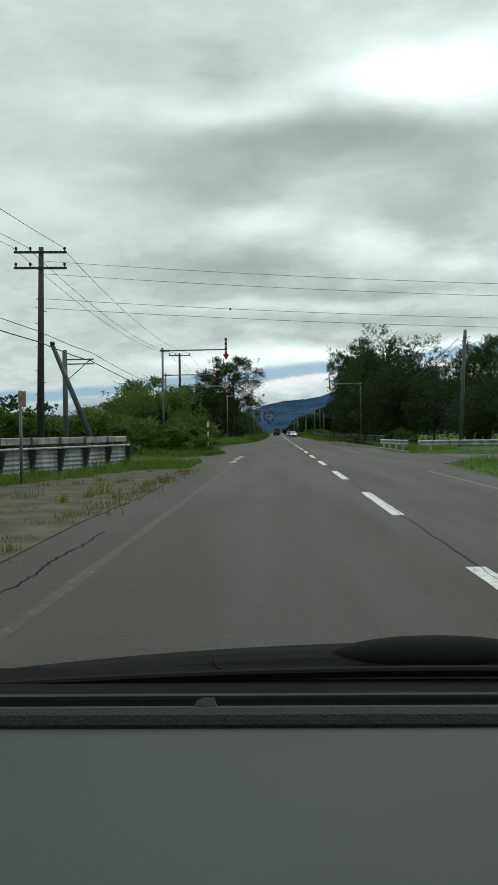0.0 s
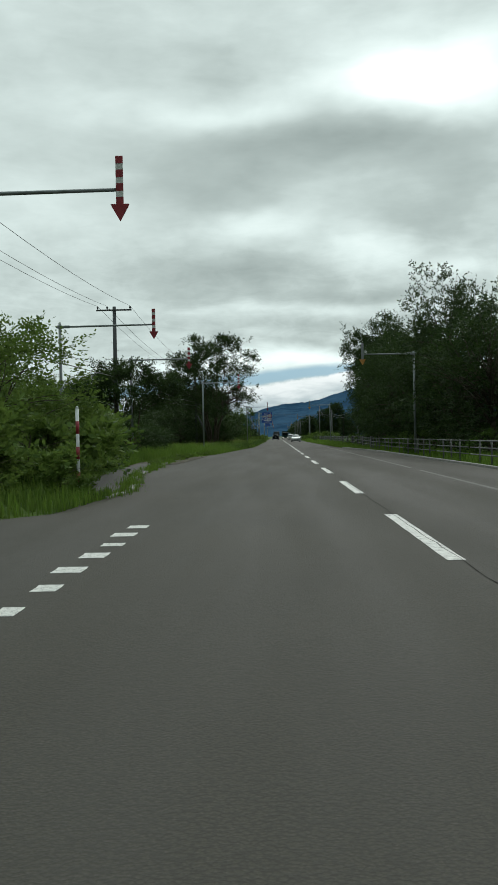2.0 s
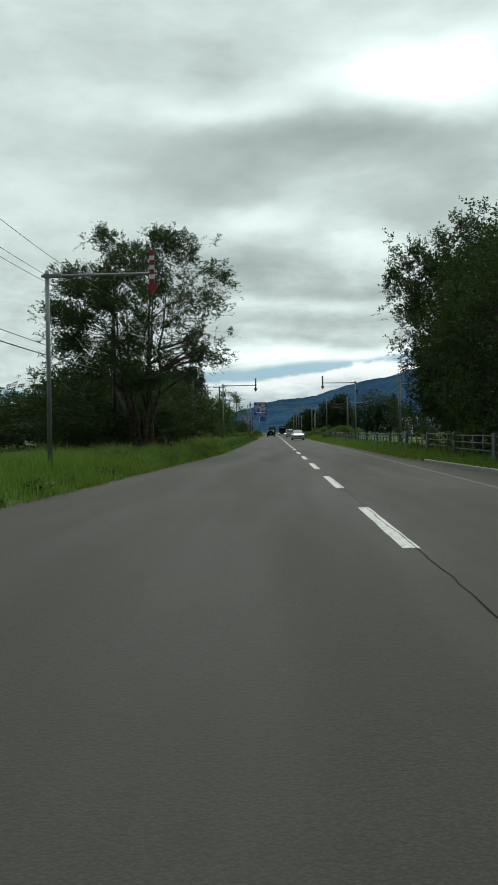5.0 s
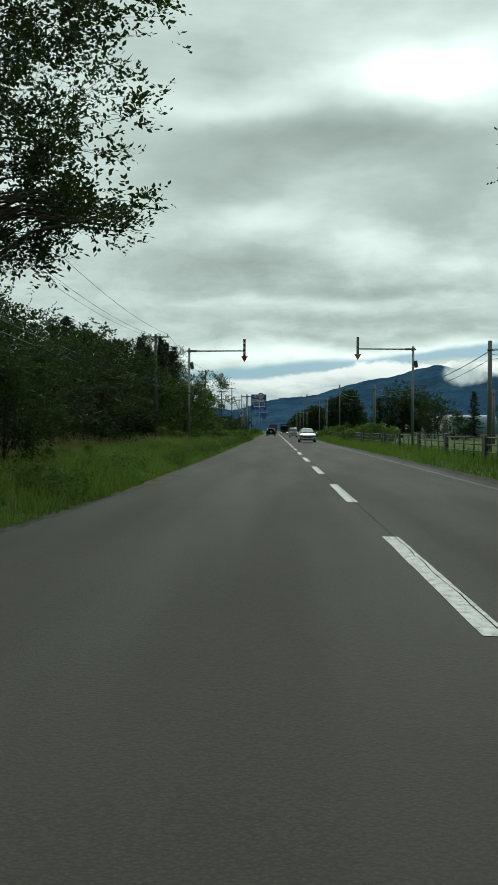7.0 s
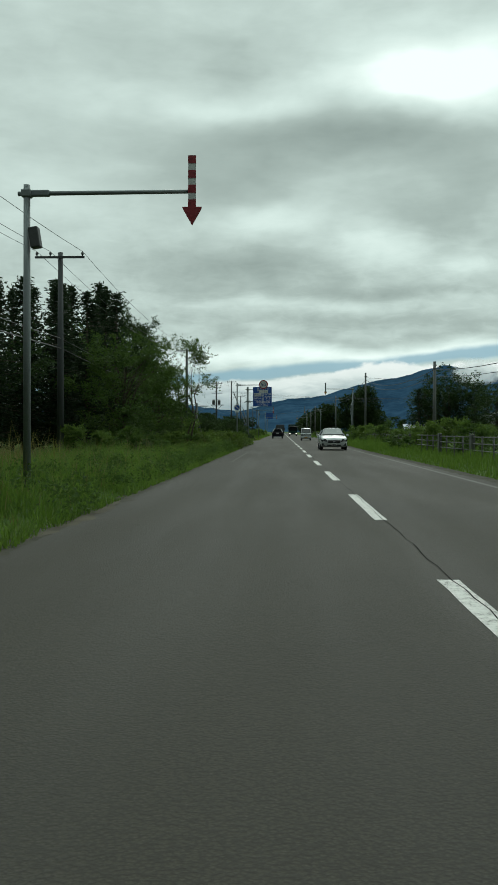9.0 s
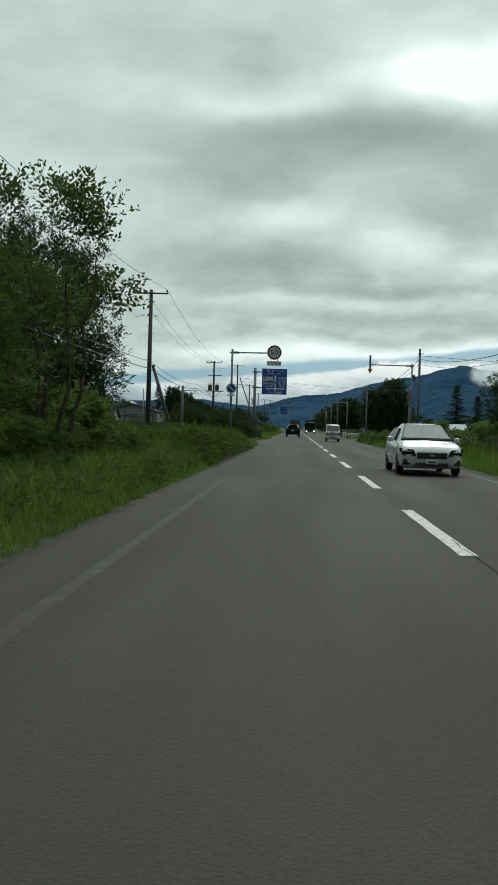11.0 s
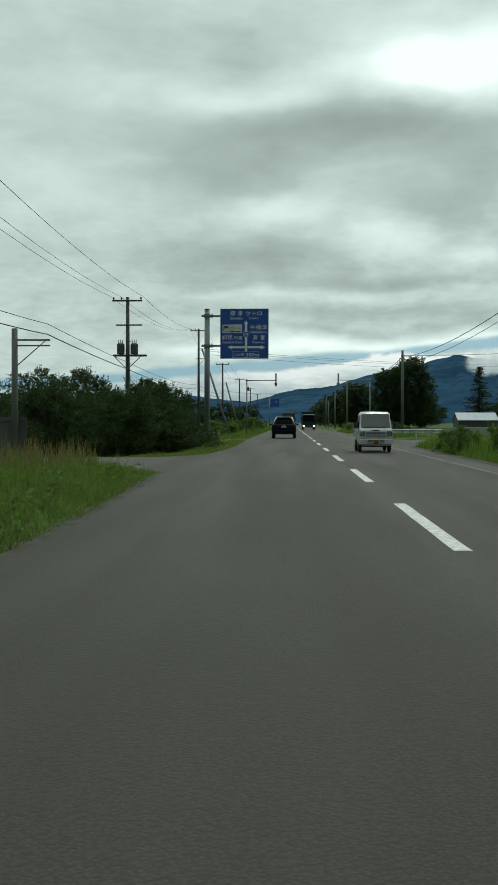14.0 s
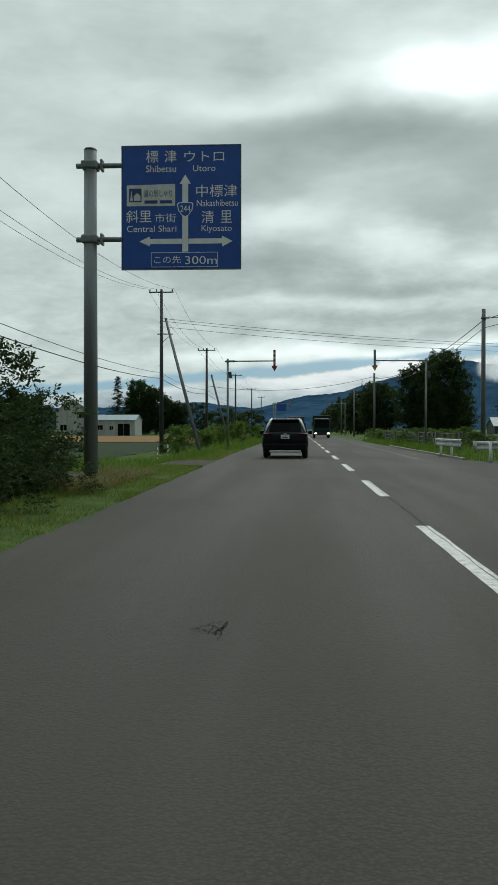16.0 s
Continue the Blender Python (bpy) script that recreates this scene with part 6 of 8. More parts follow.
for i in range(5600):
    y = r.uniform(210.5, 234)
    x = -2.52 - 7.0 * r.uniform() ** 1.3
    top = 1.02 * min(1.0, 0.35 + (-2.40 - x) / 0.5) * min(1.0, (y - 209.5) / 2.5) * min(1.0, max(0.15, (235 - y) / 12.0)) * (0.85 + 0.4 * noise.noise(Vector((x * 0.7, y * 0.5, 3.0))))
    if i % 5 < 2:
        z = top * r.uniform(0.02, 0.9)
    else:
        z = top * r.uniform(0.75, 1.0)
    spots.append((x, y, max(0.05, z)))
for i in range(3000):
    y = r.uniform(197, 211.5)
    x = edge(LEFT_EDGE, y) - 1.9 - 0.10 * (211.5 - y) - 6.5 * r.uniform() ** 1.2
    top = 1.25 * min(1.0, (y - 195.5) / 3.0) * (0.8 + 0.45 * noise.noise(Vector((x * 0.6, y * 0.5, 6.0))))
    spots.append((x, y, max(0.05, top * (r.uniform(0.05, 0.9) if i % 3 == 0 else r.uniform(0.75, 1.0)))))
ob = new("knotweed_hedge", leaf_sprays("knotweed_hedge", spots, (-5.6, 216.0, -6.0), 14, 0.30, 0.064, M_LEAF_KNOT, 78, 0.25, 0.6, 1.45))
tagged(ob, "dense low hedge of broad green knotweed leaves", "hedge", kind="stuff")


def grass(name, label, n, sample, h0, h1, width, mat, seed, bend=0.35):
    """Many narrow bent blades, two quads each."""
    rr = np.random.RandomState(seed)
    q = []
    for i in range(n):
        x, y, f = sample(rr)
        if 296.6 < y < 300.4 and -30 < x < -2.8:
            continue
        z = land(x, y) - 0.02
        h = (h0 + (h1 - h0) * rr.uniform()) * f
        a = rr.uniform(0, 6.2832)
        lean = bend * h * rr.uniform(0.2, 1.0)
        lx, ly = lean * math.cos(a), lean * math.sin(a)
        sx_, sy_ = -math.sin(a) * width * 0.5, math.cos(a) * width * 0.5
        mx_, my_, mz = x + lx * 0.35, y + ly * 0.35, z + h * 0.6
        tx, ty, tz = x + lx, y + ly, z + h
        q.append(((x - sx_, y - sy_, z), (x + sx_, y + sy_, z), (mx_ + sx_ * 0.8, my_ + sy_ * 0.8, mz), (mx_ - sx_ * 0.8, my_ - sy_ * 0.8, mz)))
        q.append(((mx_ - sx_ * 0.8, my_ - sy_ * 0.8, mz), (mx_ + sx_ * 0.8, my_ + sy_ * 0.8, mz), (tx + sx_ * 0.1, ty + sy_ * 0.1, tz), (tx - sx_ * 0.1, ty - sy_ * 0.1, tz)))
    ob = new(name, quads(name, q, mat))
    return tagged(ob, label, "grass", kind="stuff")


def verge(y0, y1, side, reach, soft=0.35, power=1.5):
    def sample(rr):
        y = rr.uniform(y0, y1)
        d = reach * rr.uniform() ** power
        clump = 0.72 + 0.75 * noise.noise(Vector((d * 0.9 * side, y * 0.55, 7.0))) + 0.45 * noise.noise(Vector((d * 2.6 * side, y * 2.2, 1.0)))
        clump = max(0.25, clump)
        x = edge(LEFT_EDGE, y) - 0.06 - d if side < 0 else edge(RIGHT_EDGE, y) + 0.12 + d
        x += 0.12 * noise.noise(Vector((0.0, y * 1.3, 2.0)))
        return x, y, clump * (soft + (1 - soft) * min(1.0, d / 0.9))

    return sample


def patch(x0, x1, y0, y1, lumpy=0.5):
    def sample(rr):
        x, y = rr.uniform(x0, x1), rr.uniform(y0, y1)
        return x, y, max(0.2, 0.75 + lumpy * noise.noise(Vector((x * 1.1, y * 0.8, 7.0))) + 0.5 * lumpy * noise.noise(Vector((x * 3.1, y * 2.8, 2.0))))

    return sample


def tufts(n, x0, x1, y0, y1, seed):
    """Scattered tufts, each a handful of blades."""
    r0 = np.random.RandomState(seed)
    at = [(r0.uniform(x0, x1), r0.uniform(y0, y1), r0.uniform(0.10, 0.35), r0.uniform(0.4, 1.2)) for _ in range(n)]

    def sample(rr):
        x, y, w_, f = at[rr.randint(n)]
        return x + w_ * rr.normal() * 0.5, y + w_ * rr.normal() * 0.9, f

    return sample


def reed_clump(rr):
    a, d = rr.uniform(0, 6.2832), 0.75 * rr.uniform() ** 0.7
    return -3.75 + d * math.cos(a), 236.6 + 1.5 * d * math.sin(a), 1.15 - 0.5 * d


T1, T2 = "tall bright green grass along the road verge", "dry yellowish grass stalks in the verge"
grass("tall_grass", T1, 46000, verge(110, 160, -1, 8.0), 0.28, 0.72, 0.017, M_GRASS, 1, 0.75)
grass("tall_grass", T1, 46000, verge(160, 213, -1, 6.0), 0.28, 0.66, 0.016, M_GRASS, 2, 0.8)
grass("tall_grass", T1, 26000, verge(232, 257, -1, 7.0), 0.14, 0.40, 0.016, M_GRASS, 3, 0.7)
grass("short_grass", "short mown green grass on the road bank", 42000, verge(266, 318, -1, 4.5, 0.6, 1.2), 0.05, 0.15, 0.014, M_MOWN, 4, 0.8)
grass("tall_grass", T1, 6500, verge(97, 112, -1, 6.5, 0.5), 0.25, 0.75, 0.022, M_GRASS, 5)
grass("tall_grass", T1, 7000, lambda rr: (lambda y, d: (edge(LEFT_EDGE, y) - d, y, max(0.2, 0.8 + 0.8 * noise.noise(Vector((d * 1.2, y * 0.6, 3.0))))))(rr.uniform(77, 98), 2.0 + 4.5 * rr.uniform() ** 1.3), 0.25, 0.75, 0.022, M_GRASS, 45)
grass("weeds", "weed tufts in the gravel strip", 3600, lambda rr, f=tufts(70, -2.2, -0.1, 77, 98, 54): (lambda p: (edge(LEFT_EDGE, p[1]) + p[0], p[1], p[2]))(f(rr)), 0.06, 0.34, 0.018, M_GRASS, 46)


def behind_path(rr):
    y = rr.uniform(47.5, 78)
    d = (1.75 if y > 53 else 0.1) + 3.0 * rr.uniform() ** 1.4
    return edge(LEFT_EDGE, y) - d, y, 0.8 + 0.6 * noise.noise(Vector((d * 1.3, y * 0.8, 3.0)))


grass("tall_grass", T1, 11000, behind_path, 0.2, 0.5, 0.022, M_GRASS, 6)
grass("tall_grass", T1, 11000, verge(318, 420, -1, 4.0, 0.5), 0.3, 0.7, 0.04, M_GRASS, 7)


def along_barrier(rr):
    y = rr.uniform(17.5, 34.0)
    d = 0.15 + 1.5 * rr.uniform() ** 1.4
    return -5.4 - 0.236 * (33.0 - y) + d, y, max(0.2, 0.75 + 0.9 * noise.noise(Vector((d * 1.2, y * 0.8, 3.0))))


grass("tall_grass", T1, 9000, along_barrier, 0.12, 0.48, 0.016, M_GRASS, 8, 0.7)
grass("tall_grass", T1, 5000, patch(-16.0, -8.8, 20, 31.0, 0.9), 0.2, 0.75, 0.022, M_GRASS, 48, 0.5)
grass("tall_grass", T1, 9000, patch(-16, -4.6, 46.3, 52), 0.2, 0.5, 0.022, M_GRASS, 9)
grass("tall_grass", T1, 9000, patch(-9.0, -3.15, 30.4, 37.6, 0.8), 0.12, 0.45, 0.022, M_GRASS, 40)

grass("weeds", "grass tufts along the broken kerb", 3600, lambda rr, f=tufts(90, -0.28, 0.06, 52, 80, 53): (lambda p: (edge(LEFT_EDGE, p[1]) + p[0] - 0.05, p[1], p[2]))(f(rr)), 0.06, 0.32, 0.018, M_GRASS, 44)
grass("weeds", "scattered weeds in the gravel", 6000, tufts(90, -9.0, -3.1, 7, 29, 51), 0.04, 0.26, 0.016, M_MOWN, 10)
grass("weeds", "dry weeds along the gravel edge", 3600, tufts(80, -3.1, -2.65, 6, 30, 52), 0.05, 0.22, 0.016, M_GRASS_DRY, 41)
grass("tall_grass", T1, 5000, patch(-8.0, -2.6, 226, 237, 0.8), 0.15, 0.45, 0.016, M_GRASS, 42, 0.8)
grass("short_grass", "low green grass on the right verge", 20000, verge(48.5, 130, 1, 3.0, 0.6, 1.2), 0.12, 0.40, 0.025, M_GRASS, 11)
grass("short_grass", "low green grass on the right verge", 18000, verge(130, 212, 1, 3.4, 0.5, 1.2), 0.15, 0.50, 0.025, M_GRASS, 12)
grass("tall_grass", T1, 16000, verge(208, 283, 1, 4.5, 0.5), 0.25, 0.80, 0.028, M_GRASS, 13)
grass("tall_grass", T1, 9000, verge(301, 360, 1, 4.0, 0.6), 0.2, 0.6, 0.028, M_GRASS, 14)
grass("short_grass", "low green grass on the right verge", 9000, verge(8, 34.0, 1, 5.0, 0.6, 1.0), 0.12, 0.32, 0.018, M_GRASS, 15, 0.6)
grass("dry_grass", T2, 7000, verge(112, 212, -1, 7.0, 0.35, 0.8), 0.45, 0.95, 0.012, M_GRASS_DRY, 16, 0.8)
grass("dry_grass", "pale seeding grass heads in front of the copse", 5200, patch(-12.5, -6.2, 136, 178, 0.9), 0.55, 1.15, 0.016, M_GRASS_DRY, 20, 0.7)
grass("tall_grass", "rank green grass on the slope below the road", 9000, patch(-15.0, -4.0, 300.6, 313, 0.8), 0.15, 0.5, 0.03, M_GRASS, 22, 0.7)
grass("reeds", "tall clump of light green reed grass", 1700, reed_clump, 0.55, 1.05, 0.020, M_GRASS, 21, 0.7)
grass("dry_grass", T2, 1200, verge(234, 256, -1, 6.0), 0.35, 0.75, 0.014, M_GRASS_DRY, 17, 0.25)
grass("dry_grass", "flattened dry brown grass on the bank", 5200, patch(-5.6, -3.7, 283, 291, 0.9), 0.12, 0.40, 0.018, M_GRASS_DRY, 18, 2.2)
grass("tall_grass", "light green ragged grass on the bank", 5000, verge(266, 300, -1, 3.2, 0.5, 1.0), 0.06, 0.20, 0.014, M_GRASS, 43, 0.7)
grass("dry_grass", T2, 1700, patch(-9.2, -4.6, 253.0, 256.6, 0.7), 0.40, 0.95, 0.016, M_GRASS_DRY, 19, 0.4)
done(ELM, OPEN, YOUNG_D, UMBRELLA, ELM_N, ELM_B, DENSE, FAR, BUSH_F, YOUNG, SPRAY, BUSH, BUSH_L, BUSH_D, BUSH_N, BUSH_S, FAR_B, FIR, FIR_B)

# ---- vehicles ----


def gloss(name, c1, c2, rough, metal=0.0, spec=0.5, coat=0.0):
    m = worn(name, c1, c2, 2.0, rough, metal, bumpy=0, spec=spec)
    m.node_tree.nodes["Principled BSDF"].inputs["Coat Weight"].default_value = coat
    if name == "dark_glass":
        m.node_tree.nodes["Principled BSDF"].inputs["IOR"].default_value = 1.14
    return m


M_CAR_DARK = gloss("car_paint_navy", (0.003, 0.0035, 0.006), (0.005, 0.006, 0.010), 0.35, 0.0, 0.12, 0.0)
M_CAR_WHITE = gloss("car_paint_white", (0.40, 0.43, 0.435), (0.46, 0.49, 0.495), 0.28, 0.0, 0.5, 0.45)
M_SCREEN = gloss("windscreen_glass", (0.05, 0.055, 0.055), (0.07, 0.075, 0.075), 0.06, 0.0, 0.9, 0.5)
M_CAR_GREEN = gloss("truck_paint_green", (0.007, 0.024, 0.019), (0.012, 0.034, 0.028), 0.5, 0.0, 0.1, 0.0)
M_GLASS = gloss("dark_glass", (0.006, 0.008, 0.009), (0.010, 0.012, 0.013), 0.16, 0.0, 0.10)
M_RUBBER = worn("tyre_rubber", (0.012, 0.012, 0.012), (0.025, 0.025, 0.024), 8.0, 0.85)
M_TRIM = worn("black_trim", (0.012, 0.012, 0.013), (0.024, 0.024, 0.025), 6.0, 0.6)
M_RIM = gloss("alloy_rim", (0.25, 0.26, 0.27), (0.38, 0.39, 0.40), 0.35, 0.9)
M_TAIL = gloss("tail_lamp_red", (0.022, 0.003, 0.004), (0.04, 0.005, 0.006), 0.2, 0.0, 0.2)
M_LAMP = gloss("headlamp_clear", (0.06, 0.07, 0.075), (0.22, 0.24, 0.25), 0.2, 0.3)
M_PLATE_W = worn("plate_white", (0.55, 0.56, 0.55), (0.66, 0.66, 0.65), 6.0, 0.5, bumpy=0)
M_PLATE_Y = worn("plate_yellow", (0.55, 0.30, 0.02), (0.62, 0.36, 0.03), 6.0, 0.5, bumpy=0)


def hull(stations):
    """A body from stations along y: (y, half width, sill z, belt z, roof half width, roof z)."""
    rows = []
    for y, w, z0, zb, wr, zr in stations:
        half = [(0.0, z0), (w * 0.80, z0), (w * 0.95, z0 + 0.06), (w, z0 + (zb - z0) * 0.38), (w * 0.995, z0 + (zb - z0) * 0.75), (w * 0.955, zb),
                (wr + (w * 0.955 - wr) * 0.35, zb + (zr - zb) * 0.62), (wr, zr - min(0.09, (zr - zb) * 0.25)), (wr * 0.86, zr - 0.015), (0.0, zr)]
        ring = half + [(-x, z) for x, z in reversed(half[1:-1])]
        rows.append([(x, y, z) for x, z in ring])
    n = len(rows[0])
    vs = [v for r_ in rows for v in r_]
    fs = [(i * n + k, i * n + (k + 1) % n, (i + 1) * n + (k + 1) % n, (i + 1) * n + k) for i in range(len(rows) - 1) for k in range(n)]
    fs += [tuple(range(n - 1, -1, -1)), tuple(range((len(rows) - 1) * n, len(rows) * n))]
    return vs, fs


def wheel(parent, x, y, r, w):
    s = 1 if x > 0 else -1
    n = 28
    prof = [(0.0, r * 0.62), (0.02, r * 0.93), (0.05, r), (w - 0.05, r), (w - 0.02, r * 0.93), (w, r * 0.62)]
    vs = [(x + s * (a - w), y + b * math.cos(2 * math.pi * k / n), r + b * math.sin(2 * math.pi * k / n)) for a, b in prof for k in range(n)]
    fs = [(i * n + k, i * n + (k + 1) % n, (i + 1) * n + (k + 1) % n, (i + 1) * n + k) for i in range(len(prof) - 1) for k in range(n)]
    fs.append(tuple(range(n)))
    wh = hang("wheel", mesh_of("wheel", vs, fs, M_RUBBER, True), parent, "black tyre on a wheel")
    bm = bmesh.new()
    for k in range(5):
        a = 2 * math.pi * k / 5
        box(bm, -0.012, 0.012, -0.045, 0.045, 0.02, r * 0.62, 0.0, Matrix.Translation((x - 0.012 * s, y, r)) @ Matrix.Rotation(a, 4, "X"))
    part("rim", bm, M_RIM, wh, "spoked alloy rim")
    return wh


def panel(name, pts, mat, parent, label="", thick=0.03):
    """A thin curved or flat panel from a ring of points, given thickness along its normal."""
    bm = bmesh.new()
    f = bm.faces.new([bm.verts.new(p) for p in pts])
    bm.normal_update()
    nv = f.normal.copy()
    bmesh.ops.translate(bm, verts=list(bm.verts), vec=-nv * thick)
    thick *= 2
    ext = bmesh.ops.extrude_face_region(bm, geom=[f])
    bmesh.ops.translate(bm, verts=[g for g in ext["geom"] if isinstance(g, bmesh.types.BMVert)], vec=nv * thick)
    bmesh.ops.recalc_face_normals(bm, faces=bm.faces)
    return part(name, bm, mat, parent, label)


SUV = ((0.0, 0.80, 0.42, 0.90, 0.72, 0.98), (0.05, 0.87, 0.36, 0.96, 0.76, 1.06), (0.14, 0.905, 0.30, 1.00, 0.74, 1.14), (0.38, 0.92, 0.26, 1.03, 0.62, 1.46), (0.60, 0.925, 0.25, 1.03, 0.56, 1.605),
       (1.0, 0.925, 0.24, 1.02, 0.55, 1.655), (1.7, 0.925, 0.24, 1.00, 0.55, 1.665), (2.4, 0.925, 0.24, 0.98, 0.60, 1.60), (2.9, 0.92, 0.24, 0.97, 0.62, 1.34), (3.25, 0.92, 0.24, 0.96, 0.74, 1.07),
       (3.8, 0.91, 0.24, 0.93, 0.74, 0.99), (4.35, 0.88, 0.28, 0.84, 0.70, 0.88), (4.60, 0.80, 0.34, 0.70, 0.62, 0.74), (4.68, 0.66, 0.42, 0.60, 0.5, 0.62))
WAGON = ((0.0, 0.74, 0.40, 0.84, 0.66, 0.90), (0.06, 0.82, 0.32, 0.90, 0.70, 0.98), (0.25, 0.86, 0.24, 0.93, 0.58, 1.26), (0.50, 0.875, 0.22, 0.94, 0.53, 1.42), (1.1, 0.885, 0.2, 0.93, 0.53, 1.475),
         (1.9, 0.885, 0.2, 0.91, 0.53, 1.47), (2.4, 0.885, 0.2, 0.90, 0.53, 1.40), (2.85, 0.885, 0.2, 0.89, 0.58, 1.18), (3.2, 0.88, 0.2, 0.88, 0.72, 0.98), (3.75, 0.875, 0.2, 0.86, 0.74, 0.935),
         (4.12, 0.865, 0.2, 0.80, 0.74, 0.865), (4.33, 0.83, 0.22, 0.72, 0.70, 0.775), (4.42, 0.77, 0.25, 0.64, 0.64, 0.695), (4.47, 0.66, 0.32, 0.56, 0.56, 0.61))


def dark_suv(x, y):
    t = thing("car", "dark navy compact SUV driving ahead on the road", "car", (x, y, 0.0))
    vs, fs = hull(SUV)
    hang("body", mesh_of("body", vs, fs, M_CAR_DARK, True), t).data.set_sharp_from_angle(angle=radians(38))
    panel("rear_window", [(-0.64, 0.135, 1.13), (0.64, 0.135, 1.13), (0.56, 0.37, 1.46), (-0.56, 0.37, 1.46)], M_GLASS, t, "dark rear window")
    part("roof_spoiler", box_bm(-0.55, 0.55, 0.34, 0.66, 1.565, 1.62, 0.025), M_CAR_DARK, t)
    # the sky's reflection on roof and pillars is put in as pale paint
    part("sky_sheen_roof", box_bm(-0.50, 0.50, 0.68, 2.2, 1.645, 1.685, 0.018), M_CAR_WHITE, t, "roof panel made pale for sky sheen")
    for s in (-1, 1):
        hang("sky_sheen_pillar", tubes("sky_sheen_pillar", [([(s * 0.80, 0.16, 1.10), (s * 0.67, 0.42, 1.42), (s * 0.585, 0.62, 1.57), (s * 0.55, 1.1, 1.635), (s * 0.54, 2.2, 1.61)], [0.03, 0.062, 0.075, 0.06, 0.03])], M_CAR_WHITE, 8), t, "roof pillar made pale for sky sheen")
        panel("side_window", [(s * 0.87, 0.75, 1.06), (s * 0.87, 3.0, 1.0), (s * 0.68, 2.45, 1.5), (s * 0.68, 0.85, 1.54)], M_GLASS, t, "dark side window")
        part("tail_lamp", box_bm(min(s * 0.48, s * 0.87), max(s * 0.48, s * 0.87), -0.01, 0.20, 0.93, 1.04, 0.02), M_TAIL, t, "dark red tail lamp")
        part("door_mirror", box_bm(min(s * 0.93, s * 1.10), max(s * 0.93, s * 1.10), 2.55, 2.68, 1.0, 1.15, 0.03), M_CAR_DARK, t)
        part("reflector", box_bm(min(s * 0.56, s * 0.80), max(s * 0.56, s * 0.80), -0.035, 0.02, 0.56, 0.60, 0.008), M_TAIL, t, "low red reflector")
        for yy in (0.92, 3.62):
            wheel(t, s * 0.90, yy, 0.345, 0.23)
    b = part("bumper", box_bm(-0.84, 0.84, -0.06, 0.14, 0.34, 0.62, 0.05), M_CAR_DARK, t)
    part("skid_plate", box_bm(-0.62, 0.62, -0.085, 0.0, 0.25, 0.345, 0.02), M_CAR_WHITE, b, "pale lower skid plate")
    p = part("number_plate", box_bm(-0.165, 0.165, -0.045, -0.015, 0.82, 0.985, 0.004), M_PLATE_W, t, "white number plate")
    for k in range(2):
        part("plate_bar", box_bm(-0.11, 0.11 - 0.05 * k, -0.05, -0.046, 0.845 + 0.075 * k, 0.885 + 0.065 * k), M_DARKSTEEL, p)
    part("emblem", box_bm(-0.06, 0.06, -0.03, 0.0, 1.02, 1.05, 0.01), M_RIM, t)
    part("antenna_fin", box_bm(-0.03, 0.03, 0.75, 0.95, 1.66, 1.74, 0.015), M_CAR_DARK, t)
    return t


dark_suv(-0.33, 303.4).scale = (1.05, 1.0, 1.0)


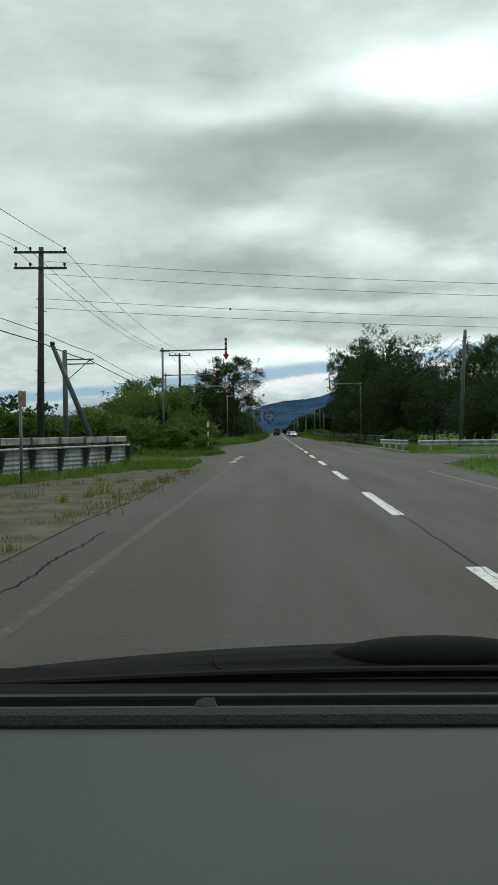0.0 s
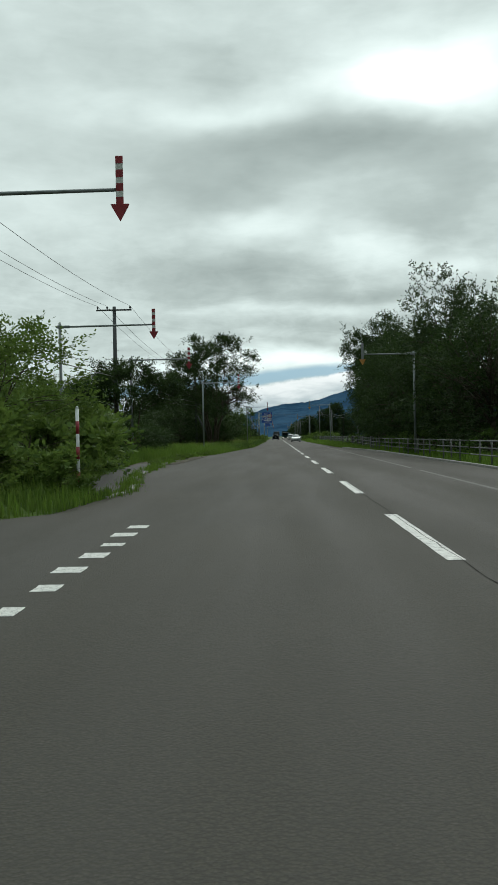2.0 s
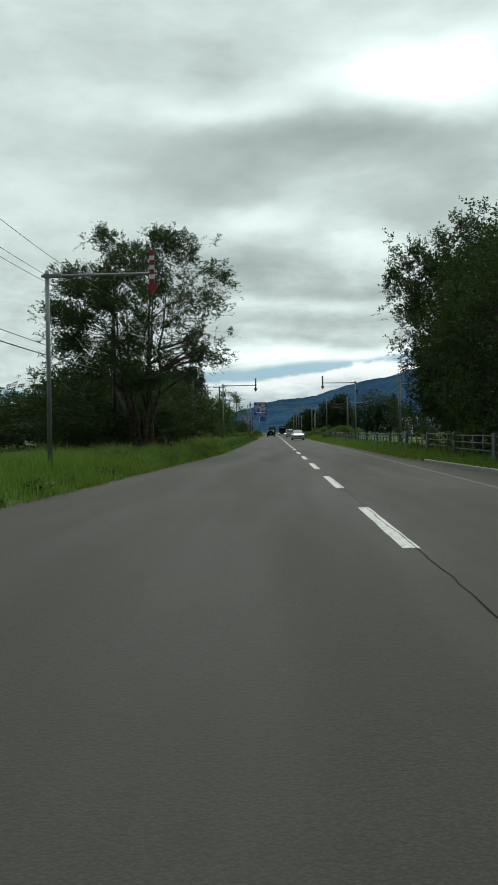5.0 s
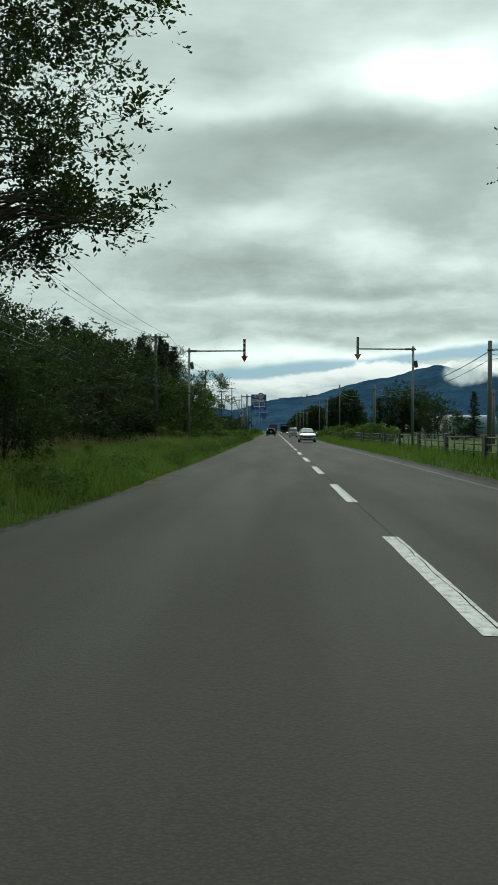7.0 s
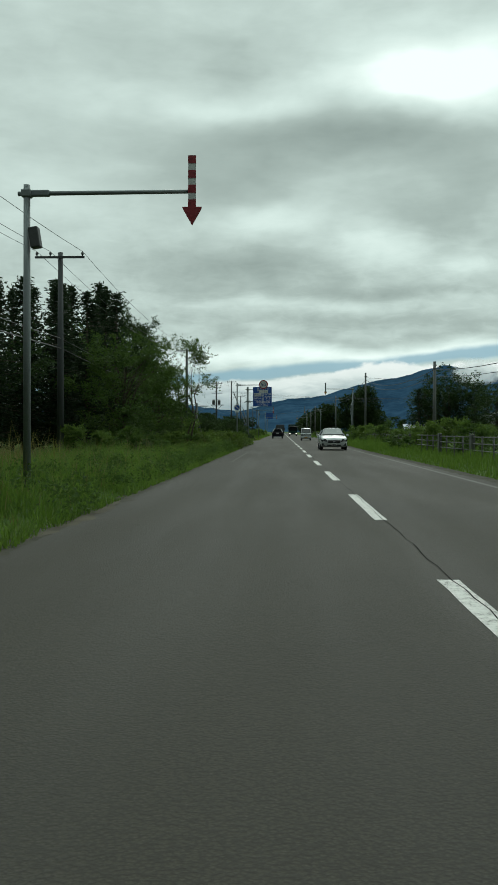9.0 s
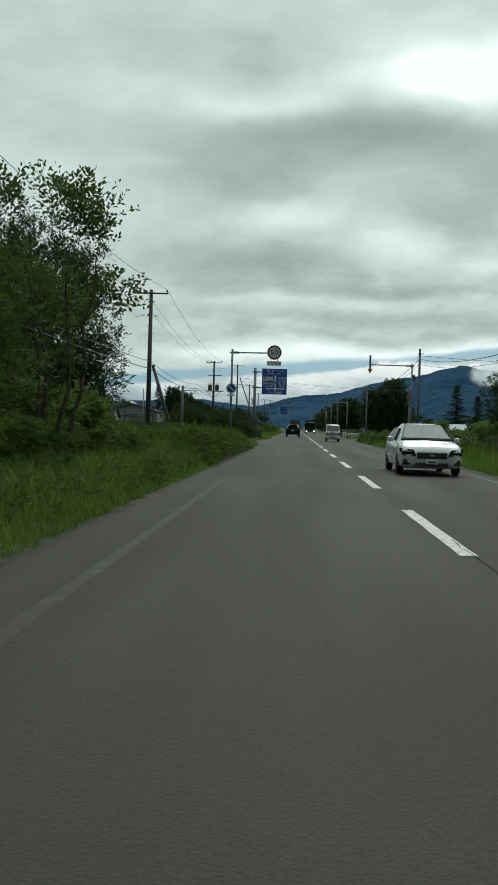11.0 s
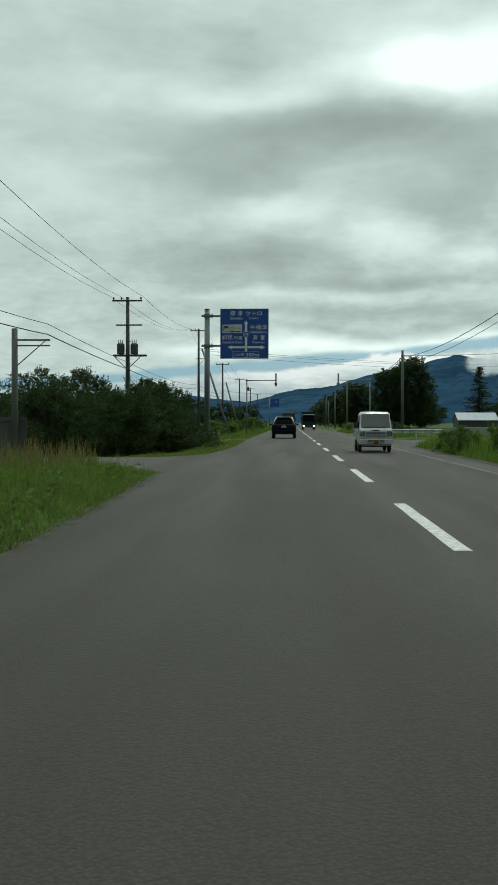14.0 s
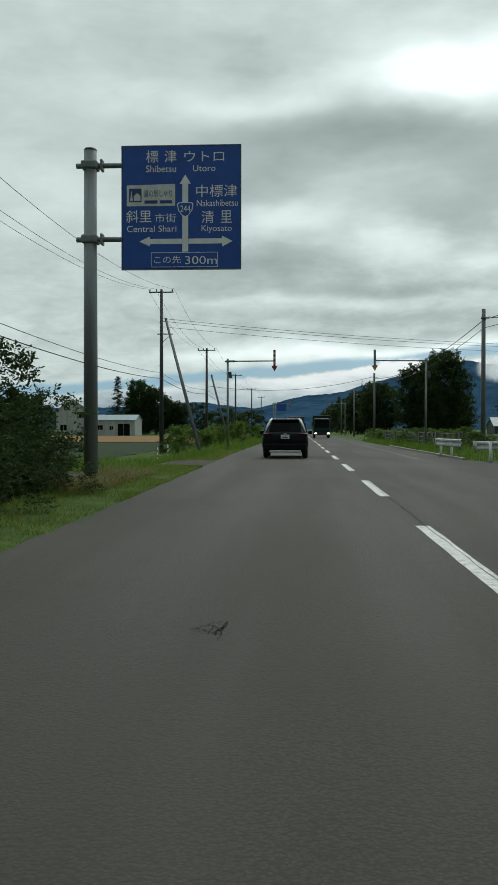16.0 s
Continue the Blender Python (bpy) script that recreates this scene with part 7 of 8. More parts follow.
def white_wagon(x, y):
    t = thing("car", "white hatchback with dark grille on the oncoming lane", "car", (x, y, 0.0), turn=180)
    vs, fs = hull(WAGON)
    hang("body", mesh_of("body", vs, fs, M_CAR_WHITE, True), t).data.set_sharp_from_angle(angle=radians(38))
    panel("windscreen", [(-0.68, 3.16, 1.02), (0.68, 3.16, 1.02), (0.505, 2.46, 1.405), (-0.505, 2.46, 1.405)], M_SCREEN, t, "windscreen reflecting pale sky")
    panel("screen_gasket", [(-0.72, 3.20, 0.985), (0.72, 3.20, 0.985), (0.535, 2.42, 1.418), (-0.535, 2.42, 1.418)], M_TRIM, t, "black windscreen surround", 0.022)
    part("grille", box_bm(-0.42, 0.42, 4.36, 4.50, 0.48, 0.665, 0.04), M_TRIM, t, "dark grille")
    part("grille_bar", box_bm(-0.40, 0.40, 4.48, 4.50, 0.555, 0.575, 0.005), M_RIM, t)
    part("emblem", box_bm(-0.07, 0.07, 4.49, 4.51, 0.545, 0.60, 0.01), M_RIM, t)
    part("lower_intake", box_bm(-0.46, 0.46, 4.36, 4.475, 0.27, 0.38, 0.02), M_TRIM, t)
    p = part("number_plate", box_bm(-0.165, 0.165, 4.48, 4.50, 0.34, 0.47, 0.004), M_PLATE_W, t, "white number plate")
    part("plate_bar", box_bm(-0.11, 0.11, 4.501, 4.504, 0.365, 0.42), M_DARKSTEEL, p)
    for s in (-1, 1):
        panel("headlamp", [(s * 0.44, 4.475, 0.575), (s * 0.80, 4.375, 0.575), (s * 0.875, 4.15, 0.71), (s * 0.50, 4.435, 0.69)], M_GLASS, t, "dark swept headlamp", 0.075)
        panel("lamp_bar", [(s * 0.53, 4.46, 0.645), (s * 0.76, 4.37, 0.655), (s * 0.77, 4.355, 0.68), (s * 0.54, 4.45, 0.67)], M_RIM, t, "bright headlamp bar", 0.085)
        panel("headlamp_rim", [(s * 0.44, 4.48, 0.555), (s * 0.80, 4.385, 0.555), (s * 0.80, 4.38, 0.575), (s * 0.45, 4.48, 0.575)], M_TRIM, t, "", 0.03)
        part("fog_lamp", box_bm(min(s * 0.52, s * 0.79), max(s * 0.52, s * 0.79), 4.20, 4.465, 0.30, 0.48, 0.05), M_TRIM, t)
        panel("side_window", [(s * 0.84, 0.55, 1.00), (s * 0.84, 2.62, 0.965), (s * 0.625, 2.16, 1.31), (s * 0.615, 0.75, 1.33)], M_GLASS, t, "dark side window", 0.016)
        part("door_mirror", box_bm(min(s * 0.90, s * 1.06), max(s * 0.90, s * 1.06), 2.62, 2.76, 0.92, 1.06, 0.03), M_CAR_WHITE, t)
        for yy in (0.82, 3.60):
            wheel(t, s * 0.895, yy, 0.325, 0.21)
    for s in (-1, 1):
        part("wiper", box_bm(min(s * 0.05, s * 0.5), max(s * 0.05, s * 0.5), 3.17, 3.2, 0.995, 1.01), M_TRIM, t)
    return t


white_wagon(3.80, 213.0)


def kei_truck(x, y):
    """Small white pickup truck facing the traffic."""
    t = thing("truck", "small white flatbed pickup truck on the oncoming lane", "truck", (x, y, 0.0), turn=180)
    # front at y = 3.35
    cab = [(1.75, 0.72, 0.36, 1.02, 0.64, 1.75), (2.1, 0.735, 0.34, 1.02, 0.65, 1.79), (2.7, 0.735, 0.32, 1.02, 0.65, 1.775), (2.93, 0.735, 0.30, 1.01, 0.64, 1.69), (3.20, 0.735, 0.29, 1.0, 0.68, 1.08), (3.29, 0.735, 0.29, 0.96, 0.69, 1.02),
           (3.33, 0.725, 0.30, 0.92, 0.68, 0.98), (3.345, 0.70, 0.33, 0.86, 0.66, 0.92)]
    vs, fs = hull(cab)
    hang("cab", mesh_of("cab", vs, fs, M_CAR_WHITE, True), t).data.set_sharp_from_angle(angle=radians(38))
    panel("windscreen", [(-0.63, 3.20, 1.10), (0.63, 3.20, 1.10), (0.585, 2.955, 1.655), (-0.585, 2.955, 1.655)], M_SCREEN, t, "windscreen reflecting pale sky", 0.02)
    for s in (-1, 1):
        part("headlamp", box_bm(min(s * 0.46, s * 0.71), max(s * 0.46, s * 0.71), 3.2, 3.362, 0.70, 0.93, 0.03), M_LAMP, t, "square clear headlamp")
        panel("side_window", [(s * 0.70, 1.95, 1.08), (s * 0.71, 2.95, 1.06), (s * 0.64, 2.75, 1.58), (s * 0.635, 2.0, 1.6)], M_GLASS, t, "dark side window")
        part("door_mirror", box_bm(min(s * 0.76, s * 0.92), max(s * 0.76, s * 0.92), 3.0, 3.06, 1.06, 1.32, 0.02), M_TRIM, t)
        part("fog_lamp", box_bm(min(s * 0.5, s * 0.6), max(s * 0.5, s * 0.6), 3.3, 3.36, 0.47, 0.55, 0.01), M_TRIM, t)
        for yy in (0.75, 2.65):
            wheel(t, s * 0.72, yy, 0.265, 0.16)
        part("bed_side", box_bm(min(s * 0.68, s * 0.72), max(s * 0.68, s * 0.72), 0.0, 1.70, 0.70, 1.00, 0.01), M_CAR_WHITE, t)
        part("mud_flap", box_bm(min(s * 0.52, s * 0.70), max(s * 0.52, s * 0.70), 0.40, 0.42, 0.15, 0.5), M_TRIM, t)
    part("bed_floor", box_bm(-0.70, 0.70, 0.0, 1.72, 0.64, 0.70, 0.01), M_CAR_WHITE, t)
    part("tailgate", box_bm(-0.70, 0.70, -0.04, 0.0, 0.70, 1.00, 0.01), M_CAR_WHITE, t)
    part("frame_rail", box_bm(-0.60, 0.60, 0.1, 3.15, 0.24, 0.63, 0.02), M_TRIM, t)
    part("headboard", box_bm(-0.64, 0.64, 1.71, 1.74, 0.70, 1.55, 0.01), M_CAR_WHITE, t)
    part("bumper", box_bm(-0.71, 0.71, 3.22, 3.385, 0.34, 0.58, 0.04), M_CAR_WHITE, t)
    for k in range(4):
        part("grille_slot", box_bm(-0.42, 0.42, 3.3, 3.355, 0.70 + 0.055 * k, 0.72 + 0.055 * k), M_TRIM, t)
    for k in range(3):
        part("intake_slot", box_bm(-0.36, 0.36, 3.37, 3.39, 0.40 + 0.06 * k, 0.43 + 0.06 * k), M_TRIM, t)
    part("badge", box_bm(-0.15, 0.15, 3.3, 3.352, 0.945, 0.985, 0.005), M_TRIM, t)
    p = part("number_plate", box_bm(-0.165, 0.165, 3.385, 3.40, 0.36, 0.52, 0.004), M_PLATE_Y, t, "yellow number plate")
    part("plate_bar", box_bm(-0.11, 0.11, 3.401, 3.404, 0.39, 0.45), M_TRIM, p)
    part("plate_bar", box_bm(-0.08, 0.08, 3.401, 3.404, 0.47, 0.50), M_TRIM, p)
    part("wiper", box_bm(-0.5, -0.02, 3.22, 3.24, 1.09, 1.11), M_TRIM, t)
    part("wiper", box_bm(0.05, 0.5, 3.22, 3.24, 1.09, 1.11), M_TRIM, t)
    return t


kei_truck(3.66, 274.2).scale = (0.95, 0.95, 0.95)


def lorry(x, y, turn, paint, box_paint, label, lit):
    t = thing("truck", label, "truck", (x, y, 0.0), turn=turn)
    cab = [(-2.2, 1.12, 0.45, 1.35, 1.05, 2.65), (-1.9, 1.14, 0.42, 1.35, 1.05, 2.72), (-0.6, 1.14, 0.40, 1.35, 1.04, 2.70), (-0.2, 1.14, 0.40, 1.30, 1.02, 2.45), (0.0, 1.12, 0.40, 1.2, 1.05, 1.35), (0.05, 1.05, 0.45, 1.0, 1.0, 1.1)]
    vs, fs = hull(cab)
    hang("cab", mesh_of("cab", vs, fs, paint, True), t).data.set_sharp_from_angle(angle=radians(38))
    panel("windscreen", [(-0.98, 0.01, 1.42), (0.98, 0.01, 1.42), (0.95, -0.20, 2.38), (-0.95, -0.20, 2.38)], M_GLASS, t, "dark windscreen", 0.02)
    part("cargo_box", box_bm(-1.18, 1.18, -8.0, -2.35, 0.95, 3.1, 0.04), box_paint, t)
    part("rear_doors", box_bm(-1.1, 1.1, -8.04, -8.0, 1.05, 3.0, 0.01), box_paint, t)
    part("chassis", box_bm(-0.5, 0.5, -7.8, -0.3, 0.55, 0.94, 0.03), M_TRIM, t)
    part("bumper", box_bm(-1.15, 1.15, -0.05, 0.18, 0.40, 0.75, 0.05), M_TRIM, t)
    part("visor", box_bm(-1.0, 1.0, -0.3, 0.0, 2.45, 2.6, 0.03), M_TRIM, t)
    for s in (-1, 1):
        part("headlamp", box_bm(min(s * 0.72, s * 1.0), max(s * 0.72, s * 1.0), 0.15, 0.22, 0.55, 0.72, 0.02), lit, t, "lit headlamp")
        part("door_mirror", box_bm(min(s * 1.2, s * 1.4), max(s * 1.2, s * 1.4), -0.1, 0.0, 1.6, 2.2, 0.03), M_TRIM, t)
        part("tail_lamp", box_bm(min(s * 0.8, s * 1.1), max(s * 0.8, s * 1.1), -8.06, -7.98, 0.78, 0.92, 0.01), M_TAIL, t, "red tail lamp")
        for yy in (-1.2, -5.6, -6.6):
            wheel(t, s * 1.12, yy, 0.45, 0.28)
    return t


def lit_build(n, p, obj, geo):
    p.inputs["Base Color"].default_value = (0.8, 0.8, 0.75, 1)
    p.inputs["Emission Color"].default_value = (1.0, 0.95, 0.82, 1)
    p.inputs["Emission Strength"].default_value = 4.0


M_LIT = material("headlamp_lit", lit_build, rough=0.2)
lorry(3.35, 388, 180, M_CAR_GREEN, M_CAR_GREEN, "dark green lorry with lit headlamps coming nearer", M_LIT)
M_BOX = worn("cargo_grey", (0.03, 0.035, 0.04), (0.055, 0.06, 0.065), 1.5, 0.5)
lorry(-0.1, 408, 0, M_CAR_WHITE, M_BOX, "grey box lorry ahead on the road", M_LAMP)

# ---- the car that carries the camera, as it stands at the start ----


def own_car(x, y):
    """Dashboard, wipers and bonnet of the car; its windscreen glass is left open."""
    t = thing("camera_car", "front of a car with grey dashboard and dark bonnet", "car", (x, y, 0.0))

    def grain_build(n, p, obj, geo):
        a, b = n.noise(obj, 3.0, 4, 0.6), n.noise(obj, 420.0, 2, 0.6)
        n.put(p.inputs["Base Color"], n.mix(n.step(a, 0.3, 0.7), (0.030, 0.0375, 0.036), (0.038, 0.046, 0.0445)))
        bump(n, p, b, 0.15, 0.001)

    grain = material("dash_grain", grain_build, rough=0.7, spec=0.25)
    dark = worn("dash_dark", (0.003, 0.0035, 0.0035), (0.006, 0.007, 0.007), 8.0, 0.9, fine=200, bumpy=0.1, spec=0.08)
    # darker than the dash top: the shade on the ridge face is painted in
    ridge_shade_m = worn("dash_ridge_shaded", (0.010, 0.0125, 0.0122), (0.022, 0.027, 0.0265), 160.0, 0.75, fine=380, bumpy=0.5, spec=0.2)
    hood_m = gloss("bonnet_black", (0.009, 0.011, 0.011), (0.014, 0.016, 0.016), 0.9, 0.0, 0.05, 0.0)

    def run(name, prof, mat, label="", x0=-0.78, x1=0.78, bow=0.0, n=24, fall=0.0):
        """A profile in y and z drawn across the car, bowed forward in the middle."""
        vs, fs = [], []
        k = len(prof)
        for i in range(n + 1):
            f = i / n
            xx = x0 + (x1 - x0) * f
            c = 1 - (2 * f - 1) ** 2
            vs += [(xx, py + bow * c, pz - fall * (xx - 0.2) ** 2) for py, pz in prof]
        for i in range(n):
            fs += [(i * k + j, i * k + (j + 1) % k, (i + 1) * k + (j + 1) % k, (i + 1) * k + j) for j in range(k)]
        fs += [tuple(range(k)), tuple(range(n * k, (n + 1) * k))]
        me = mesh_of(name, vs, fs, mat)
        bm = bmesh.new()
        bm.from_mesh(me)
        bmesh.ops.recalc_face_normals(bm, faces=bm.faces)
        bm.to_mesh(me)
        bm.free()
        return hang(name, me, t, label)

    run("dashboard_top", [(0.25, 0.96), (0.45, 0.983), (0.712, 0.985), (0.712, 0.90), (0.25, 0.88)], grain, "grey grained dashboard top")
    run("dashboard_ridge", [(0.712, 0.93), (0.712, 0.988), (0.718, 0.994), (0.728, 0.9965), (0.745, 0.993), (0.750, 0.93)], ridge_shade_m, "raised grained dashboard ridge with shade in its colour")
    run("demister_slot", [(0.752, 0.93), (0.752, 0.972), (0.80, 0.972), (0.80, 0.93)], dark, "dark demister slot")
    run("screen_ledge", [(0.802, 0.93), (0.802, 0.970), (0.815, 0.977), (0.828, 0.977), (0.832, 0.93)], dark, "dark ledge below the windscreen")
    run("ledge_rim", [(0.816, 0.974), (0.816, 0.9805), (0.819, 0.982), (0.822, 0.9805), (0.822, 0.974)], grain, "grey rim below the windscreen")
    run("scuttle", [(0.84, 0.90), (0.84, 0.962), (0.95, 0.955), (0.99, 0.955), (0.99, 0.90)], dark, "black scuttle panel", bow=0.03)
    run("wiper", [(0.915, 0.962), (0.915, 0.9685), (0.920, 0.9705), (0.935, 0.969), (0.935, 0.962)], dark, "black wiper blade", bow=0.03, fall=0.05)
    run("bonnet", [(1.0, 0.90), (1.0, 0.950), (1.006, 0.957), (1.02, 0.963), (1.045, 0.966), (1.08, 0.964), (1.35, 0.89), (1.75, 0.78), (1.95, 0.67), (1.95, 0.45), (1.9, 0.45)], hood_m, "dark glossy bonnet", bow=0.015, fall=0.10)
    part("panel_gap", box_bm(-0.0015, 0.0015, -0.025, 0.03, -0.004, 0.0045, 0.0, Matrix.Translation((-0.085, 1.03, 0.9515)) @ Matrix.Rotation(radians(14), 4, "Z")), dark, t)
    panel("dash_clip", [(-0.084, 0.742, 0.990), (-0.062, 0.742, 0.990), (-0.066, 0.745, 1.000), (-0.075, 0.745, 1.000), (-0.080, 0.744, 0.9975)], M_PIPE, t, "small pale clip on the dash", 0.003)
    hb = bmesh.new()
    bmesh.ops.create_uvsphere(hb, u_segments=24, v_segments=12, radius=1.0, matrix=Matrix.Translation((0.170, 1.05, 0.957)) @ Matrix.Diagonal((0.125, 0.035, 0.0235, 1)))
    part("washer_cover", hb, hood_m, t, "rounded black cowl bulge", True)
    for s in (-1, 1):
        part("fender", box_bm(min(s * 0.72, s * 0.80), max(s * 0.72, s * 0.80), 0.35, 1.9, 0.25, 0.66, 0.05), hood_m, t)
        wheel(t, s * 0.80, 1.25, 0.29, 0.17)
    part("front_frame", box_bm(-0.70, 0.70, 0.4, 1.88, 0.22, 0.44, 0.03), dark, t)
    part("bulkhead", box_bm(-0.70, 0.70, 0.36, 0.42, 0.22, 0.875, 0.01), dark, t)


own_car(0.06, -0.40)

# ---- buildings ----
M_SIDING = worn("white_siding", (0.30, 0.31, 0.305), (0.46, 0.47, 0.46), 1.5, 0.8, fine=20, bumpy=0.2, streak=True)
M_ROOF_D = worn("dark_roof", (0.024, 0.030, 0.027), (0.042, 0.050, 0.045), 1.0, 0.9, spec=0.12)
M_ROOF_L = worn("pale_metal_roof", (0.14, 0.21, 0.24), (0.24, 0.31, 0.34), 1.0, 0.45)
M_FENCE = worn("grey_fence", (0.060, 0.068, 0.080), (0.090, 0.100, 0.115), 1.0, 0.7)


def gable_house(x, y, w, d, eave, ridge, wall, roof, label, gambrel=False, turn=0.0, windows=(), along="y"):
    """Walls and pitched roof; the gable end faces -y, or the eaves do where along is x."""
    t = thing("house", label, "house", (x, y, land(x, y) - 0.1), turn=turn)
    W2, D2 = w / 2, d / 2
    if along == "y":
        prof = [(-W2, 0), (W2, 0), (W2, eave), (W2 * 0.88, eave + (ridge - eave) * 0.66), (0, ridge), (-W2 * 0.88, eave + (ridge - eave) * 0.66), (-W2, eave)] if gambrel else [(-W2, 0), (W2, 0), (W2, eave), (0, ridge), (-W2, eave)]
        prism("wall", prof, -D2, D2, wall, t)
        tops = prof[2:]
        for a, b in zip(tops, tops[1:]):
            n_ = Vector((b[1] - a[1], 0, a[0] - b[0]))
            n_ = n_.normalized() * (0.12 if n_.z > 0 else -0.12)
            e = (Vector((b[0] - a[0], 0, b[1] - a[1]))).normalized() * 0.25
            a2, b2 = (Vector((a[0], 0, a[1])) - (e if a in (tops[0],) else Vector())), (Vector((b[0], 0, b[1])) + (e if b in (tops[-1],) else Vector()))
            o1 = n_ * 0.1
            vs = [a2 + o1, b2 + o1, b2 + n_, a2 + n_]
            prism("roof_slope", [(v.x, v.z) for v in vs], -D2 - 0.35, D2 + 0.35, roof, t)
    else:
        prof = [(-D2, 0), (D2, 0), (D2, eave), (0, ridge), (-D2, eave)]
        ob = prism("wall", prof, -W2, W2, wall, t)
        ob.matrix_local = Matrix.Rotation(radians(90), 4, "Z")
        for s in (-1, 1):
            q = prism("roof_slope", [(s * (D2 + 0.3), eave - 0.2), (0, ridge + 0.02), (0, ridge + 0.16), (s * (D2 + 0.3), eave - 0.06)], -W2 - 0.3, W2 + 0.3, roof, t)
            q.matrix_local = Matrix.Rotation(radians(90), 4, "Z")
    for fx, z0, z1, hw in windows:
        yy = -D2
        f = part("window", box_bm(fx - hw - 0.06, fx + hw + 0.06, yy - 0.05, yy + 0.02, z0 - 0.06, z1 + 0.06, 0.01), M_WHITE, t, "white-framed window")
        part("pane", box_bm(fx - hw, fx + hw, yy - 0.06, yy - 0.035, z0, z1), M_GLASS, f, "dark pane")
        part("mullion", box_bm(fx - 0.025, fx + 0.025, yy - 0.07, yy - 0.061, z0, z1), M_WHITE, f)
    return t


def white_house(x, y, turn):
    """Two storeys: a long dark front under a pale roof, and a white lap-boarded end with two tall windows."""
    t = thing("house", "white two-storey house with dark upper front and pale roof", "house", (x, y, land(x, y) - 0.1), turn=turn)
    # local x runs from the end wall back along the ridge, local y from the low eave to the high far side
    L, W_, z_mid, eave, ridge, far = 9.0, 6.2, 4.0, 6.8, 7.9, 5.0
    end = [(0, 0), (W_, 0), (W_, far), (W_ * 0.86, ridge - 0.1), (W_ * 0.80, ridge), (0, eave)]
    turn_up = Matrix.Rotation(radians(90), 4, "Z")

    def across(name, pts, x0, x1, mat, label=""):
        ob = prism(name, pts, -x1, -x0, mat, t, label)
        ob.matrix_local = turn_up
        return ob

    across("wall", end, -L, 0, M_SIDING)
    for k in range(13):
        z = 4.1 + 0.22 * k
        y1 = W_ - 0.06 if z < far else W_ * 0.84 - (z - far) * 0.02
        y0 = 0.05 if z < eave else 0.05 + (z - eave) * W_ * 0.8 / (ridge - eave)
        part("lap_board", box_bm(0.002, 0.022, y0, y1, z, z + 0.20, 0.004), M_SIDING, t)
    part("upper_front", box_bm(-L, 0.0, -0.06, -0.003, z_mid, eave - 0.05, 0.01), M_ROOF_D, t, "dark green upper front wall")
    across("roof", [(-0.55, eave - 0.16), (W_ * 0.80, ridge + 0.03), (W_ * 0.80, ridge + 0.20), (-0.55, eave + 0.02)], -L - 0.3, 0.35, M_ROOF_L, "pale metal roof slope")
    across("fascia", [(W_ * 0.80 + 0.004, ridge + 0.04), (W_ + 0.02, far - 0.5), (W_ + 0.35, far - 0.5), (W_ * 0.80 + 0.15, ridge + 0.20)], -L - 0.3, 0.35, M_ROOF_D, "dark steep far roof slope")
    for y0 in (1.1, 3.0):
        f = part("window", box_bm(0.003, 0.06, y0 - 0.07, y0 + 0.97, 4.55, 6.05, 0.01), M_WHITE, t, "white-framed tall window")
        for q in (0.0, 0.48):
            part("pane", box_bm(0.055, 0.075, y0 + q, y0 + q + 0.42, 4.63, 5.97), M_GLASS, f, "dark pane")
    # satellite dish and mast on the high corner
    bm = bmesh.new()
    bmesh.ops.create_cone(bm, cap_ends=True, segments=20, radius1=0.30, radius2=0.20, depth=0.08, matrix=Matrix.Translation((0.4, W_ * 0.84, ridge + 0.35)) @ Matrix.Rotation(radians(80), 4, "X"))
    part("dish", bm, M_WHITE, t, "white satellite dish")
    rod("dish_bracket", (0.2, W_ * 0.80, ridge + 0.05), (0.4, W_ * 0.84, ridge + 0.33), 0.025, 0.025, M_DARKSTEEL, t)
    return t


def ventilator_shed(x, y, w, d, eave, ridge):
    """Low gabled shed with roof ventilators and a broad brown door."""
    t = gable_house(x, y, w, d, eave, ridge, M_SHED, M_ROOF_D, "grey-green shed with low gable roof and ventilators")
    part("door", box_bm(-0.6, 2.4, -d / 2 - 0.05, -d / 2 - 0.004, 0.05, 2.9, 0.01), M_TAN, t, "dull brown sliding door")
    part("door_rail", box_bm(-2.2, 2.5, -d / 2 - 0.10, -d / 2 - 0.052, 2.92, 3.04, 0.01), M_DARKSTEEL, t)
    for vx, vy in ((0.25, 1.5), (1.2, -2.0), (2.6, -2.0)):
        z = ridge - (ridge - eave) * abs(vx) / (w / 2)
        v = rod("ventilator", (vx, vy, z), (vx, vy, z + 0.55), 0.16, 0.16, M_DARKSTEEL, t, "dark mushroom roof ventilator")
        bm = bmesh.new()
        bmesh.ops.create_cone(bm, cap_ends=True, segments=16, radius1=0.34, radius2=0.22, depth=0.28, matrix=Matrix.Translation((vx, vy, z + 0.62)))
        part("cap", bm, M_DARKSTEEL, v)
    return t


